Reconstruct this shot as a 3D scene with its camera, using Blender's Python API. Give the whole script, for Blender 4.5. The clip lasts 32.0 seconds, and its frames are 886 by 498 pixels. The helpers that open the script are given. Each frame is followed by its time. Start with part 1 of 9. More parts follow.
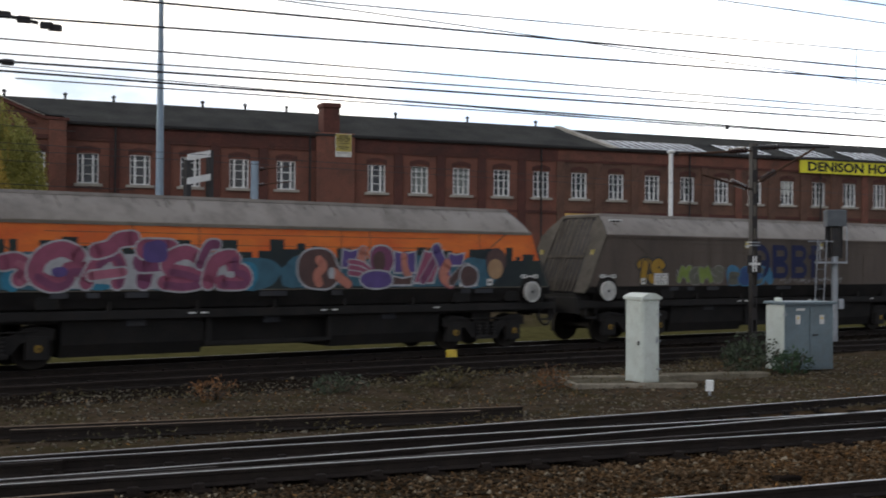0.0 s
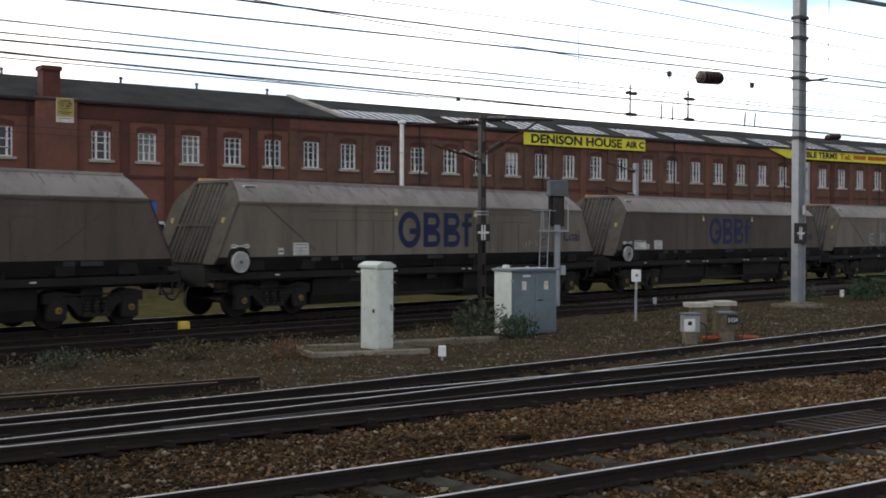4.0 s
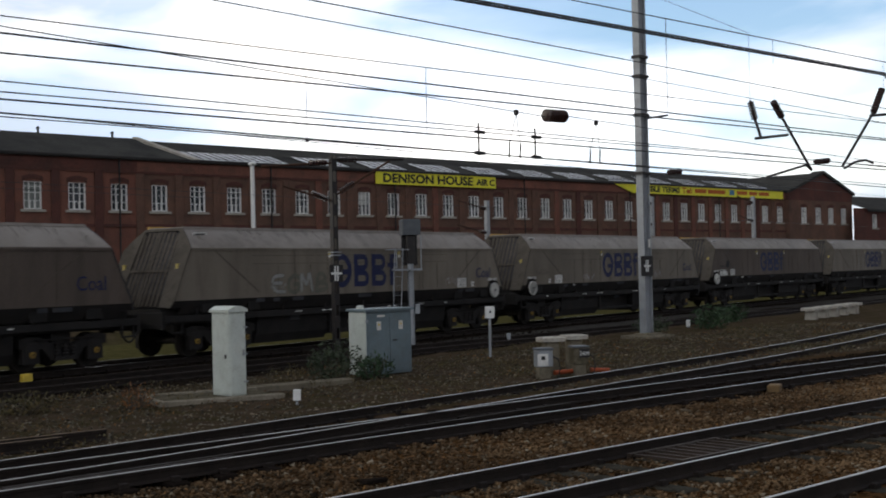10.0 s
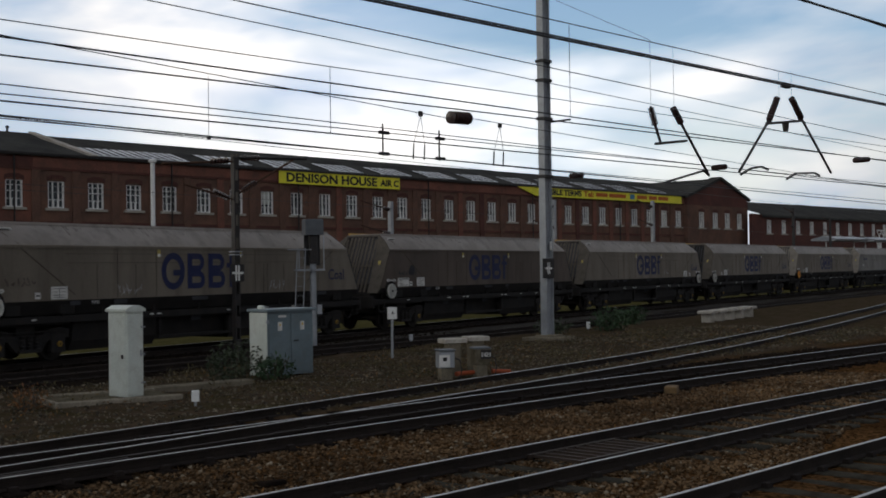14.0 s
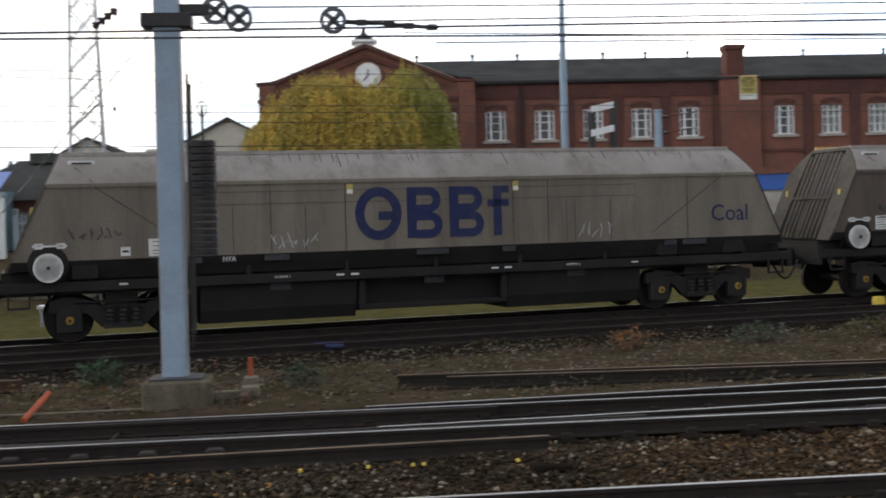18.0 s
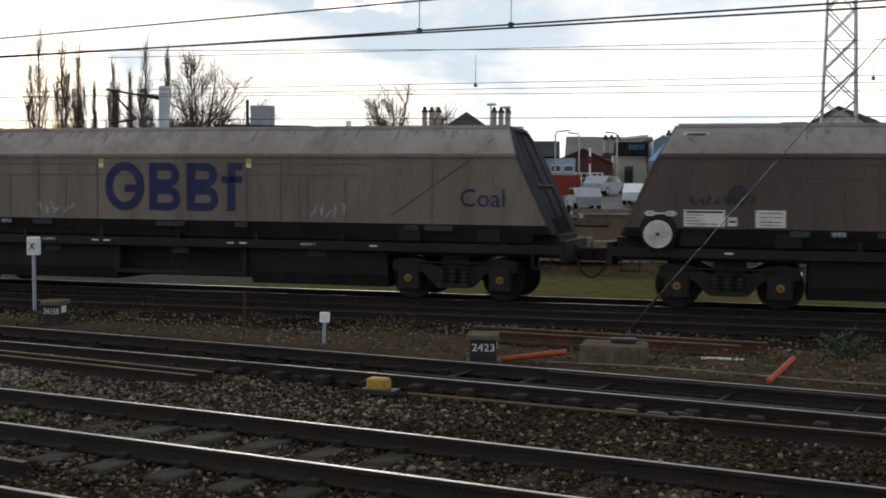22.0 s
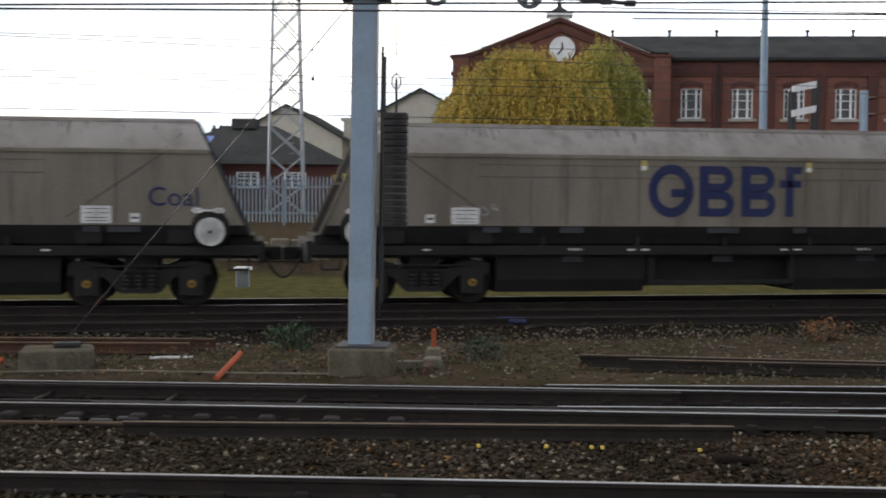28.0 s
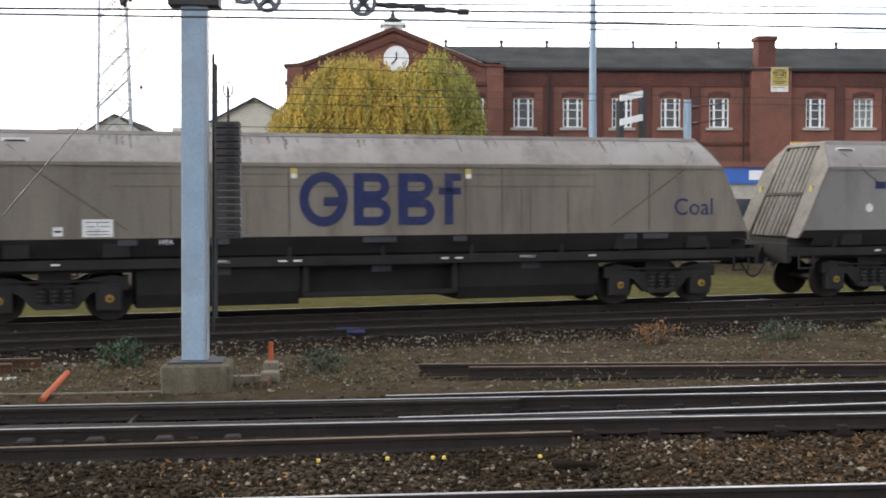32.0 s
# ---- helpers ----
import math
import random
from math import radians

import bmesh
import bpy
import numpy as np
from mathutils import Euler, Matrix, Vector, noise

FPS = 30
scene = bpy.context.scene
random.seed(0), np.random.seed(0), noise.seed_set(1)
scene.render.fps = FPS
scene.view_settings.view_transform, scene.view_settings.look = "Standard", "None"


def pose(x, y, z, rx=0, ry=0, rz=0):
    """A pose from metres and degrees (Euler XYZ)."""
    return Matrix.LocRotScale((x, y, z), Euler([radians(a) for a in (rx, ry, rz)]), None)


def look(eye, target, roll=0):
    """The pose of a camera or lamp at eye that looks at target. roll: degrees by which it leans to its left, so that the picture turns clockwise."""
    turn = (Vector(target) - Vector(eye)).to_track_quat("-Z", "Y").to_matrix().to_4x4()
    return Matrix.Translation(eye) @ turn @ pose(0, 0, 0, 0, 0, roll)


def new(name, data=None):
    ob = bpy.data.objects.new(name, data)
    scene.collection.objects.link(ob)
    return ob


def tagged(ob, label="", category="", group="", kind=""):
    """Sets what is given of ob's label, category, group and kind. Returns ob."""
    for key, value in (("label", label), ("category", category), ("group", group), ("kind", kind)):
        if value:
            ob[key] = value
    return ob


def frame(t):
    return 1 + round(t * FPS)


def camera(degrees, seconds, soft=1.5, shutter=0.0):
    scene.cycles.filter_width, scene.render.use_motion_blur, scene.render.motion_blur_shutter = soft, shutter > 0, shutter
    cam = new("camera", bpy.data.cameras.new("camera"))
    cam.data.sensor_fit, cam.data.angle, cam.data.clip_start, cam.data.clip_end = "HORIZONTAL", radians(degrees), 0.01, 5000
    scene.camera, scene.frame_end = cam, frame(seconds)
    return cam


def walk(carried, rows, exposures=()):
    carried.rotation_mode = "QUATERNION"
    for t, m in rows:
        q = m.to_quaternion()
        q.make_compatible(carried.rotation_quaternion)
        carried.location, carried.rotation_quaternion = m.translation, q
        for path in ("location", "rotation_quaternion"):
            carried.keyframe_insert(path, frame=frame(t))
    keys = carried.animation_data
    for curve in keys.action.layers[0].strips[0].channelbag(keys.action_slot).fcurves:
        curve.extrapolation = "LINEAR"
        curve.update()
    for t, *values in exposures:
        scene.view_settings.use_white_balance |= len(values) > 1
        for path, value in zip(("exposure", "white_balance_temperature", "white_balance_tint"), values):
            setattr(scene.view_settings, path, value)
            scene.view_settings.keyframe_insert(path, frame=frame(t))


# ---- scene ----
cam = camera(40.05, 32.0, soft=1.8, shutter=0.3)
# seconds, x, y, z, tilt, roll, yaw
PATH = [
    (0.0, 0.107, -0.095, 2.256, 90.601, -0.377, -24.856),
    (0.5, 0.022, -0.074, 2.242, 90.915, -1.267, -28.562),
    (1.0, 0.030, -0.037, 2.245, 90.710, -1.898, -30.910),
    (1.5, 0.022, -0.045, 2.248, 90.603, -1.204, -32.975),
    (2.0, 0.020, -0.042, 2.255, 89.912, -0.592, -34.558),
    (2.5, 0.018, -0.054, 2.252, 89.924, -0.046, -35.811),
    (4.5, 0.054, -0.070, 2.255, 89.056, -0.039, -37.799),
    (5.0, 0.103, -0.036, 2.259, 89.940, 0.236, -39.161),
    (5.5, 0.116, -0.045, 2.269, 89.179, -0.909, -42.686),
    (6.0, 0.118, -0.045, 2.274, 89.226, -0.393, -43.493),
    (6.5, 0.136, -0.035, 2.273, 89.629, -0.118, -43.883),
    (7.0, 0.139, -0.034, 2.277, 90.097, 0.054, -44.008),
    (7.5, 0.135, -0.029, 2.279, 90.218, 0.717, -44.299),
    (8.0, 0.130, -0.042, 2.275, 89.967, 0.987, -44.901),
    (8.5, 0.140, -0.016, 2.272, 90.448, 0.767, -42.647),
    (9.0, 0.074, -0.058, 2.266, 90.563, 0.715, -40.261),
    (9.5, 0.101, -0.034, 2.262, 90.568, 0.716, -40.901),
    (10.0, 0.123, -0.030, 2.275, 90.988, 1.340, -44.292),
    (10.5, 0.144, -0.026, 2.279, 91.626, 1.364, -45.091),
    (11.0, 0.115, -0.047, 2.282, 91.841, 1.649, -45.820),
    (11.5, 0.121, -0.047, 2.282, 91.910, 1.884, -46.815),
    (12.0, 0.146, -0.029, 2.286, 92.032, 1.899, -47.573),
    (12.5, 0.166, -0.020, 2.285, 92.123, 1.712, -48.557),
    (13.0, 0.159, -0.025, 2.285, 91.441, 0.711, -49.094),
    (13.5, 0.157, -0.027, 2.280, 90.993, 0.740, -49.036),
    (15.5, 0.098, 0.089, 2.270, 90.682, 1.650, -44.151),
    (16.0, 0.032, 0.109, 2.274, 89.777, 1.137, -37.438),
    (16.5, 0.005, 0.103, 2.265, 89.265, 1.765, -29.801),
    (17.0, -0.010, 0.164, 2.244, 89.503, 2.017, -20.374),
    (17.5, -0.029, 0.131, 2.250, 88.804, 2.021, -12.311),
    (18.0, -0.088, 0.053, 2.242, 88.444, 1.624, -6.094),
    (18.5, -0.087, -0.011, 2.242, 88.186, 1.596, 1.680),
    (19.0, -0.116, -0.114, 2.263, 88.138, 1.392, 9.504),
    (19.5, -0.138, -0.109, 2.276, 87.811, 1.730, 16.470),
    (20.0, -0.130, -0.119, 2.268, 87.352, 1.804, 20.825),
    (20.5, -0.136, -0.144, 2.253, 87.159, -0.019, 24.111),
    (21.0, -0.155, -0.132, 2.252, 87.265, -0.142, 26.173),
    (21.5, -0.136, -0.164, 2.251, 87.355, -0.612, 26.808),
    (22.0, -0.164, -0.168, 2.255, 87.331, -0.511, 27.954),
    (22.5, -0.151, -0.162, 2.257, 87.341, -0.591, 28.725),
    (23.0, -0.141, -0.163, 2.247, 87.186, -0.365, 29.434),
    (23.5, -0.137, -0.143, 2.254, 86.226, 0.048, 29.136),
    (24.0, -0.153, -0.106, 2.260, 86.631, -0.006, 28.339),
    (24.5, -0.122, -0.090, 2.265, 87.339, 0.139, 26.150),
    (26.5, -0.095, 0.019, 2.280, 86.974, 0.374, 16.003),
    (27.0, -0.091, 0.020, 2.288, 87.330, 0.194, 11.506),
    (27.5, -0.067, 0.066, 2.282, 87.412, 0.025, 6.758),
    (28.0, -0.090, 0.124, 2.285, 87.282, -0.444, 2.747),
    (28.5, -0.087, 0.132, 2.279, 87.285, -0.055, 0.337),
    (29.0, -0.078, 0.167, 2.282, 87.209, -0.013, -0.122),
    (29.5, -0.060, 0.211, 2.287, 87.414, 0.241, -1.517),
    (30.0, -0.062, 0.235, 2.293, 87.669, 0.235, -3.086),
    (30.5, -0.036, 0.259, 2.289, 88.095, -0.026, -5.104),
    (31.0, -0.033, 0.253, 2.280, 87.808, 0.172, -6.472),
    (31.5, -0.050, 0.256, 2.275, 87.811, 0.340, -5.417),
    (32.0, -0.086, 0.289, 2.282, 87.749, 0.194, -4.936),
]
EXPOSURES = [(0.0, 0.2), (1.0, 0.05), (2.0, -0.05), (4.5, 0.35), (5.0, 0.35), (6.0, 0.3), (7.0, 0.1), (8.0, -0.1), (9.0, -0.3), (10.0, -0.3), (11.0, -0.5), (13.5, -0.8), (15.5, -0.35), (16.0, -0.15), (17.0, 0.45), (18.0, 0.75), (19.0, 0.75), (20.5, 0.55), (21.0, 0.35), (22.0, 0.3), (23.0, 0.2), (24.0, 0.4), (24.5, 0.4), (26.5, 0.3), (27.0, 0.35), (28.0, 0.75), (28.5, 1.0), (30.0, 1.45), (32.0, 1.6)]
walk(cam, [(t, pose(x, y, z, a, b, c)) for t, x, y, z, a, b, c in PATH], EXPOSURES)

# ---- sky and sun ----
world = bpy.data.worlds.new("sky")
scene.world = world
world.use_nodes = True


SUN_AZ, SUN_EL = 34.0, 13.0
SUN_DIR = Vector((-math.sin(radians(SUN_AZ)) * math.cos(radians(SUN_EL)), math.cos(radians(SUN_AZ)) * math.cos(radians(SUN_EL)), math.sin(radians(SUN_EL))))


def build_sky():
    """Thin broken cloud over a clear sky; the cloud is brightest round the hidden sun."""
    nt = world.node_tree
    nt.nodes.clear()
    N, L = nt.nodes.new, nt.links.new
    out, bg = N("ShaderNodeOutputWorld"), N("ShaderNodeBackground")
    sky = N("ShaderNodeTexSky")
    sky.sky_type, sky.sun_disc = "NISHITA", False
    sky.sun_elevation, sky.sun_rotation = radians(SUN_EL), radians(-SUN_AZ)
    sky.air_density, sky.dust_density, sky.ozone_density = 1.0, 1.0, 2.0
    co, mp = N("ShaderNodeTexCoord"), N("ShaderNodeMapping")
    mp.inputs["Scale"].default_value = (1.0, 1.0, 3.0)
    L(co.outputs["Generated"], mp.inputs["Vector"])

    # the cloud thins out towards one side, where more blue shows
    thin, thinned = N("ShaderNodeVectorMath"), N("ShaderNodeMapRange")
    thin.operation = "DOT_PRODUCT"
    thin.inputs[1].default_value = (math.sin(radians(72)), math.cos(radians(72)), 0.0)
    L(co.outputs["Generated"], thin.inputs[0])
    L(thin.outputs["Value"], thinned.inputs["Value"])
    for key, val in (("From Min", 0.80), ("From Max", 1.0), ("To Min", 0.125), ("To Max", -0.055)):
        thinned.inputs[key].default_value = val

    def cloud(scale, lo, hi, ca, cb, shift=None):
        n, r = N("ShaderNodeTexNoise"), N("ShaderNodeValToRGB")
        n.inputs["Scale"].default_value, n.inputs["Detail"].default_value, n.inputs["Roughness"].default_value = scale, 6.0, 0.5
        n.inputs["Distortion"].default_value = 0.4
        L(mp.outputs["Vector"], n.inputs["Vector"])
        r.color_ramp.elements[0].position, r.color_ramp.elements[1].position = lo, hi
        r.color_ramp.elements[0].color, r.color_ramp.elements[1].color = (*ca, 1), (*cb, 1)
        fac = n.outputs["Fac"]
        if shift:
            add = N("ShaderNodeMath")
            L(fac, add.inputs[0])
            L(shift, add.inputs[1])
            fac = add.outputs["Value"]
        L(fac, r.inputs["Fac"])
        return r.outputs["Color"]

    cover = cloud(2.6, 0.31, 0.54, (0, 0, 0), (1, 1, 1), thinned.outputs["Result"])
    tone = cloud(5.4, 0.38, 0.60, (0.60, 0.70, 0.84), (1.20, 1.16, 1.11))
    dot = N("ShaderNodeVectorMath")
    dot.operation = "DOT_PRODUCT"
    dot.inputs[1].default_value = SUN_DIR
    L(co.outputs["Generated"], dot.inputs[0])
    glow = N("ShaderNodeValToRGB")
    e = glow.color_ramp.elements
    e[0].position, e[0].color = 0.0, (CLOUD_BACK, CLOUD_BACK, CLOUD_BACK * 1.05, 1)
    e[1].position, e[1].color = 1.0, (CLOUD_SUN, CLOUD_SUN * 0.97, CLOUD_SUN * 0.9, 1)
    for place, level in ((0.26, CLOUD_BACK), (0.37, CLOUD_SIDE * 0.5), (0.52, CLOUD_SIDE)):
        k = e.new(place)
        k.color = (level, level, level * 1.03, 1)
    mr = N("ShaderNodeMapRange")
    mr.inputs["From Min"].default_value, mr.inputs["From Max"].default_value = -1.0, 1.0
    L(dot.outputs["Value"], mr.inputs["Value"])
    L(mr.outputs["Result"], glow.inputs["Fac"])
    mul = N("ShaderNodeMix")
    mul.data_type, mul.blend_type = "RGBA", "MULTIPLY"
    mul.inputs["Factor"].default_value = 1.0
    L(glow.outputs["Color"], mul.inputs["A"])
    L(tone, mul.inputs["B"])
    # cloud is dimmed overhead, where unseen, to cut the light on the ground
    sep, high = N("ShaderNodeSeparateXYZ"), N("ShaderNodeValToRGB")
    L(co.outputs["Generated"], sep.inputs["Vector"])
    h = high.color_ramp.elements
    h[0].position, h[0].color = 0.30, (1, 1, 1, 1)
    h[1].position, h[1].color = 0.75, (0.32, 0.33, 0.36, 1)
    L(sep.outputs["Z"], high.inputs["Fac"])
    mul2 = N("ShaderNodeMix")
    mul2.data_type, mul2.blend_type = "RGBA", "MULTIPLY"
    mul2.inputs["Factor"].default_value = 1.0
    L(mul.outputs["Result"], mul2.inputs["A"])
    L(high.outputs["Color"], mul2.inputs["B"])
    clear = N("ShaderNodeMix")
    clear.data_type, clear.blend_type = "RGBA", "MULTIPLY"
    clear.inputs["Factor"].default_value = 1.0
    clear.inputs["B"].default_value = (2.7, 2.65, 2.8, 1)
    L(sky.outputs["Color"], clear.inputs["A"])
    mix = N("ShaderNodeMix")
    mix.data_type = "RGBA"
    L(cover, mix.inputs["Factor"])
    L(clear.outputs["Result"], mix.inputs["A"])
    L(mul2.outputs["Result"], mix.inputs["B"])
    L(mix.outputs["Result"], bg.inputs["Color"])
    bg.inputs["Strength"].default_value = 0.12
    L(bg.outputs["Background"], out.inputs["Surface"])


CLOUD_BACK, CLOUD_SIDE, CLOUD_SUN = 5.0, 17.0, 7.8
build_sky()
sun = new("sun", bpy.data.lights.new("sun", "SUN"))
sun.data.energy, sun.data.angle, sun.data.color = 0.6, radians(16), (1.0, 0.93, 0.82)
sun.matrix_world = look(SUN_DIR * 50, (0, 0, 0))


# ---- materials ----
def mat(name, a, b=None, rough=0.7, metal=0.0, scale=6.0, fine=60.0, bump=0.15, dirt=None, dirt_amt=0.5, spread=0.0, stretch=(1, 1, 1), coat=0.0):
    """Two tones at a large scale, grain and relief at a fine one, and dirt in patches."""
    m = bpy.data.materials.new(name)
    m.use_nodes = True
    nt = m.node_tree
    N, L = nt.nodes.new, nt.links.new
    bs = nt.nodes["Principled BSDF"]
    b = b or tuple(c * 0.72 for c in a)
    co, mp = N("ShaderNodeTexCoord"), N("ShaderNodeMapping")
    mp.inputs["Scale"].default_value = stretch
    L(co.outputs["Object"], mp.inputs["Vector"])
    n1, n2 = N("ShaderNodeTexNoise"), N("ShaderNodeTexNoise")
    n1.inputs["Scale"].default_value, n1.inputs["Detail"].default_value = scale, 5.0
    n2.inputs["Scale"].default_value, n2.inputs["Detail"].default_value = fine, 3.0
    L(mp.outputs["Vector"], n1.inputs["Vector"])
    L(co.outputs["Object"], n2.inputs["Vector"])
    r1 = N("ShaderNodeValToRGB")
    r1.color_ramp.elements[0].position, r1.color_ramp.elements[1].position = 0.35, 0.68
    r1.color_ramp.elements[0].color, r1.color_ramp.elements[1].color = (*a, 1), (*b, 1)
    L(n1.outputs["Fac"], r1.inputs["Fac"])
    mx = N("ShaderNodeMix")
    mx.data_type, mx.blend_type = "RGBA", "MULTIPLY"
    mx.inputs["Factor"].default_value = 1.0
    rg = N("ShaderNodeValToRGB")
    rg.color_ramp.elements[0].position, rg.color_ramp.elements[1].position = 0.3, 0.7
    rg.color_ramp.elements[0].color, rg.color_ramp.elements[1].color = (*[0.74 if rough >= 0.75 else 0.91] * 3, 1), (*[1.12 if rough >= 0.75 else 1.05] * 3, 1)
    L(n2.outputs["Fac"], rg.inputs["Fac"])
    L(r1.outputs["Color"], mx.inputs["A"])
    L(rg.outputs["Color"], mx.inputs["B"])
    last = mx.outputs["Result"]
    if dirt:
        n3 = N("ShaderNodeTexNoise")
        n3.inputs["Scale"].default_value, n3.inputs["Detail"].default_value, n3.inputs["Roughness"].default_value = scale * 2.7, 6.0, 0.65
        L(mp.outputs["Vector"], n3.inputs["Vector"])
        r3 = N("ShaderNodeValToRGB")
        r3.color_ramp.elements[0].position, r3.color_ramp.elements[1].position = 0.48, 0.72
        r3.color_ramp.elements[1].color = (dirt_amt, dirt_amt, dirt_amt, 1)
        r3.color_ramp.elements[0].color = (0, 0, 0, 1)
        L(n3.outputs["Fac"], r3.inputs["Fac"])
        md = N("ShaderNodeMix")
        md.data_type = "RGBA"
        md.inputs["B"].default_value = (*dirt, 1)
        L(r3.outputs["Color"], md.inputs["Factor"])
        L(last, md.inputs["A"])
        last = md.outputs["Result"]
    if spread:
        oi, hs = N("ShaderNodeObjectInfo"), N("ShaderNodeHueSaturation")
        mr = N("ShaderNodeMapRange")
        mr.inputs["To Min"].default_value, mr.inputs["To Max"].default_value = 1 - spread, 1 + spread
        L(oi.outputs["Random"], mr.inputs["Value"])
        L(mr.outputs["Result"], hs.inputs["Value"])
        L(last, hs.inputs["Color"])
        last = hs.outputs["Color"]
    L(last, bs.inputs["Base Color"])
    bs.inputs["Roughness"].default_value, bs.inputs["Metallic"].default_value = rough, metal
    if rough >= 0.59:
        bs.inputs["Specular IOR Level"].default_value = 0.0 if rough >= 0.9 else 0.2
    if bump:
        bp = N("ShaderNodeBump")
        bp.inputs["Strength"].default_value, bp.inputs["Distance"].default_value = bump, 0.02
        L(n2.outputs["Fac"], bp.inputs["Height"])
        L(bp.outputs["Normal"], bs.inputs["Normal"])
    return m


M = {}
M["body"] = mat("hopper_steel_paint", (0.200, 0.173, 0.137), (0.147, 0.126, 0.099), 0.6, 0.0, 0.8, 30, 0.06, (0.085, 0.067, 0.05), 0.6, 0.10, (1, 1, 0.16))
M["body_dark"] = mat("hopper_sooty_paint", (0.120, 0.094, 0.076), (0.086, 0.068, 0.055), 0.64, 0.0, 0.8, 30, 0.06, (0.04, 0.033, 0.028), 0.5, 0.08, (1, 1, 0.16))
M["roof"] = mat("hopper_canopy_paint", (0.29, 0.262, 0.232), (0.215, 0.19, 0.165), 0.60, 0.0, 0.7, 40, 0.06, (0.10, 0.085, 0.07), 0.6, 0.06, (1, 1, 0.25))
M["under"] = mat("sooty_underframe", (0.024, 0.022, 0.021), (0.016, 0.015, 0.014), 0.78, 0.0, 1.2, 40, 0.2, (0.032, 0.025, 0.019), 0.45)
M["end"] = mat("wagon_end_plate", (0.065, 0.067, 0.073), (0.046, 0.047, 0.051), 0.92, 0.0, 0.9, 30, 0.08, (0.07, 0.06, 0.05), 0.5)
# near-black: sooty end panels, and shade painted into gaps, recesses and interiors
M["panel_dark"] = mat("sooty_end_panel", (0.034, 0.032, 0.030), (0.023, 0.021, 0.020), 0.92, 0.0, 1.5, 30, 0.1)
M["white"] = mat("white_label_vinyl", (0.72, 0.71, 0.67), (0.55, 0.54, 0.5), 0.5, 0.0, 3, 40, 0.03, (0.3, 0.28, 0.24), 0.3)
M["disc"] = mat("handwheel_white_paint", (0.74, 0.73, 0.68), (0.55, 0.54, 0.50), 0.5, 0, 3, 30, 0.05, (0.3, 0.27, 0.22), 0.4)
M["amber"] = mat("amber_paint", (0.85, 0.34, 0.03), (0.7, 0.27, 0.03), 0.5, 0, 3, 30, 0.05, (0.3, 0.16, 0.05), 0.3)
M["yellow"] = mat("yellow_paint", (0.75, 0.55, 0.06), (0.6, 0.42, 0.05), 0.5, 0, 4, 30, 0.05, (0.25, 0.18, 0.06), 0.4)
M["yellow_d"] = mat("worn_yellow_paint", (0.42, 0.28, 0.05), (0.28, 0.19, 0.04), 0.6, 0, 6, 30, 0.05, (0.08, 0.06, 0.03), 0.6)
M["label_y"] = mat("faded_yellow_label", (0.50, 0.40, 0.10), (0.40, 0.33, 0.12), 0.6, 0, 4, 30, 0.03, (0.25, 0.2, 0.1), 0.4)
# ochre stands for low sun grazing the wagons' far rims
M["rim_y"] = mat("ochre_rim_paint", (0.62, 0.40, 0.10), (0.45, 0.28, 0.08), 0.6, 0, 0.7, 30, 0.03, (0.2, 0.14, 0.08), 0.5)
M["hub"] = mat("axle_cap_yellow", (0.30, 0.19, 0.03), (0.2, 0.12, 0.025), 0.6, 0, 8, 30, 0.05, (0.08, 0.05, 0.03), 0.5)
M["blue"] = mat("faded_blue_paint", (0.016, 0.022, 0.080), (0.020, 0.026, 0.068), 0.6, 0, 1.2, 30, 0.03, (0.07, 0.065, 0.08), 0.35)
M["wheel"] = mat("wheel_steel", (0.028, 0.023, 0.019), (0.016, 0.014, 0.012), 0.7, 0.2, 4, 30, 0.1)
M["rail_side"] = mat("rusty_rail", (0.028, 0.021, 0.017), (0.018, 0.014, 0.012), 0.85, 0.0, 3, 60, 0.2, (0.014, 0.011, 0.009), 0.6)
M["rail_top"] = mat("polished_rail_head", (0.36, 0.35, 0.34), (0.26, 0.25, 0.24), 0.40, 1.0, 2, 60, 0.02)
M["rail_dull"] = mat("dull_rail_head", (0.05, 0.036, 0.028), (0.035, 0.026, 0.02), 0.7, 0.2, 2, 60, 0.05)
M["sleeper"] = mat("concrete_sleeper", (0.072, 0.068, 0.054), (0.044, 0.041, 0.033), 0.9, 0, 3, 50, 0.25, (0.032, 0.024, 0.017), 0.7, 0.2)
M["timber"] = mat("tarred_timber", (0.026, 0.02, 0.016), (0.016, 0.013, 0.011), 0.9, 0, 4, 60, 0.3, None, 0.5, 0.2)
M["timber_new"] = mat("sawn_timber", (0.20, 0.13, 0.06), (0.14, 0.09, 0.045), 0.85, 0, 4, 50, 0.1)
M["brick"] = mat("red_brick_wall", (0.228, 0.096, 0.066), (0.152, 0.070, 0.052), 0.85, 0, 0.35, 14, 0.2, (0.085, 0.054, 0.042), 0.7)
M["brick_b"] = mat("brown_sooty_brick", (0.180, 0.096, 0.066), (0.112, 0.066, 0.050), 0.85, 0, 0.35, 14, 0.2, (0.058, 0.042, 0.033), 0.7)
M["slat"] = mat("grimy_end_slat", (0.125, 0.109, 0.091), (0.088, 0.076, 0.063), 0.92, 0, 1.5, 30, 0.05, (0.04, 0.034, 0.028), 0.5)
# lighter twin of the end plate, with sun-side light in its colour
M["end_mid"] = mat("grimy_brown_end_plate", (0.130, 0.116, 0.097), (0.095, 0.084, 0.070), 0.9, 0, 1.2, 30, 0.05, (0.05, 0.043, 0.036), 0.5)
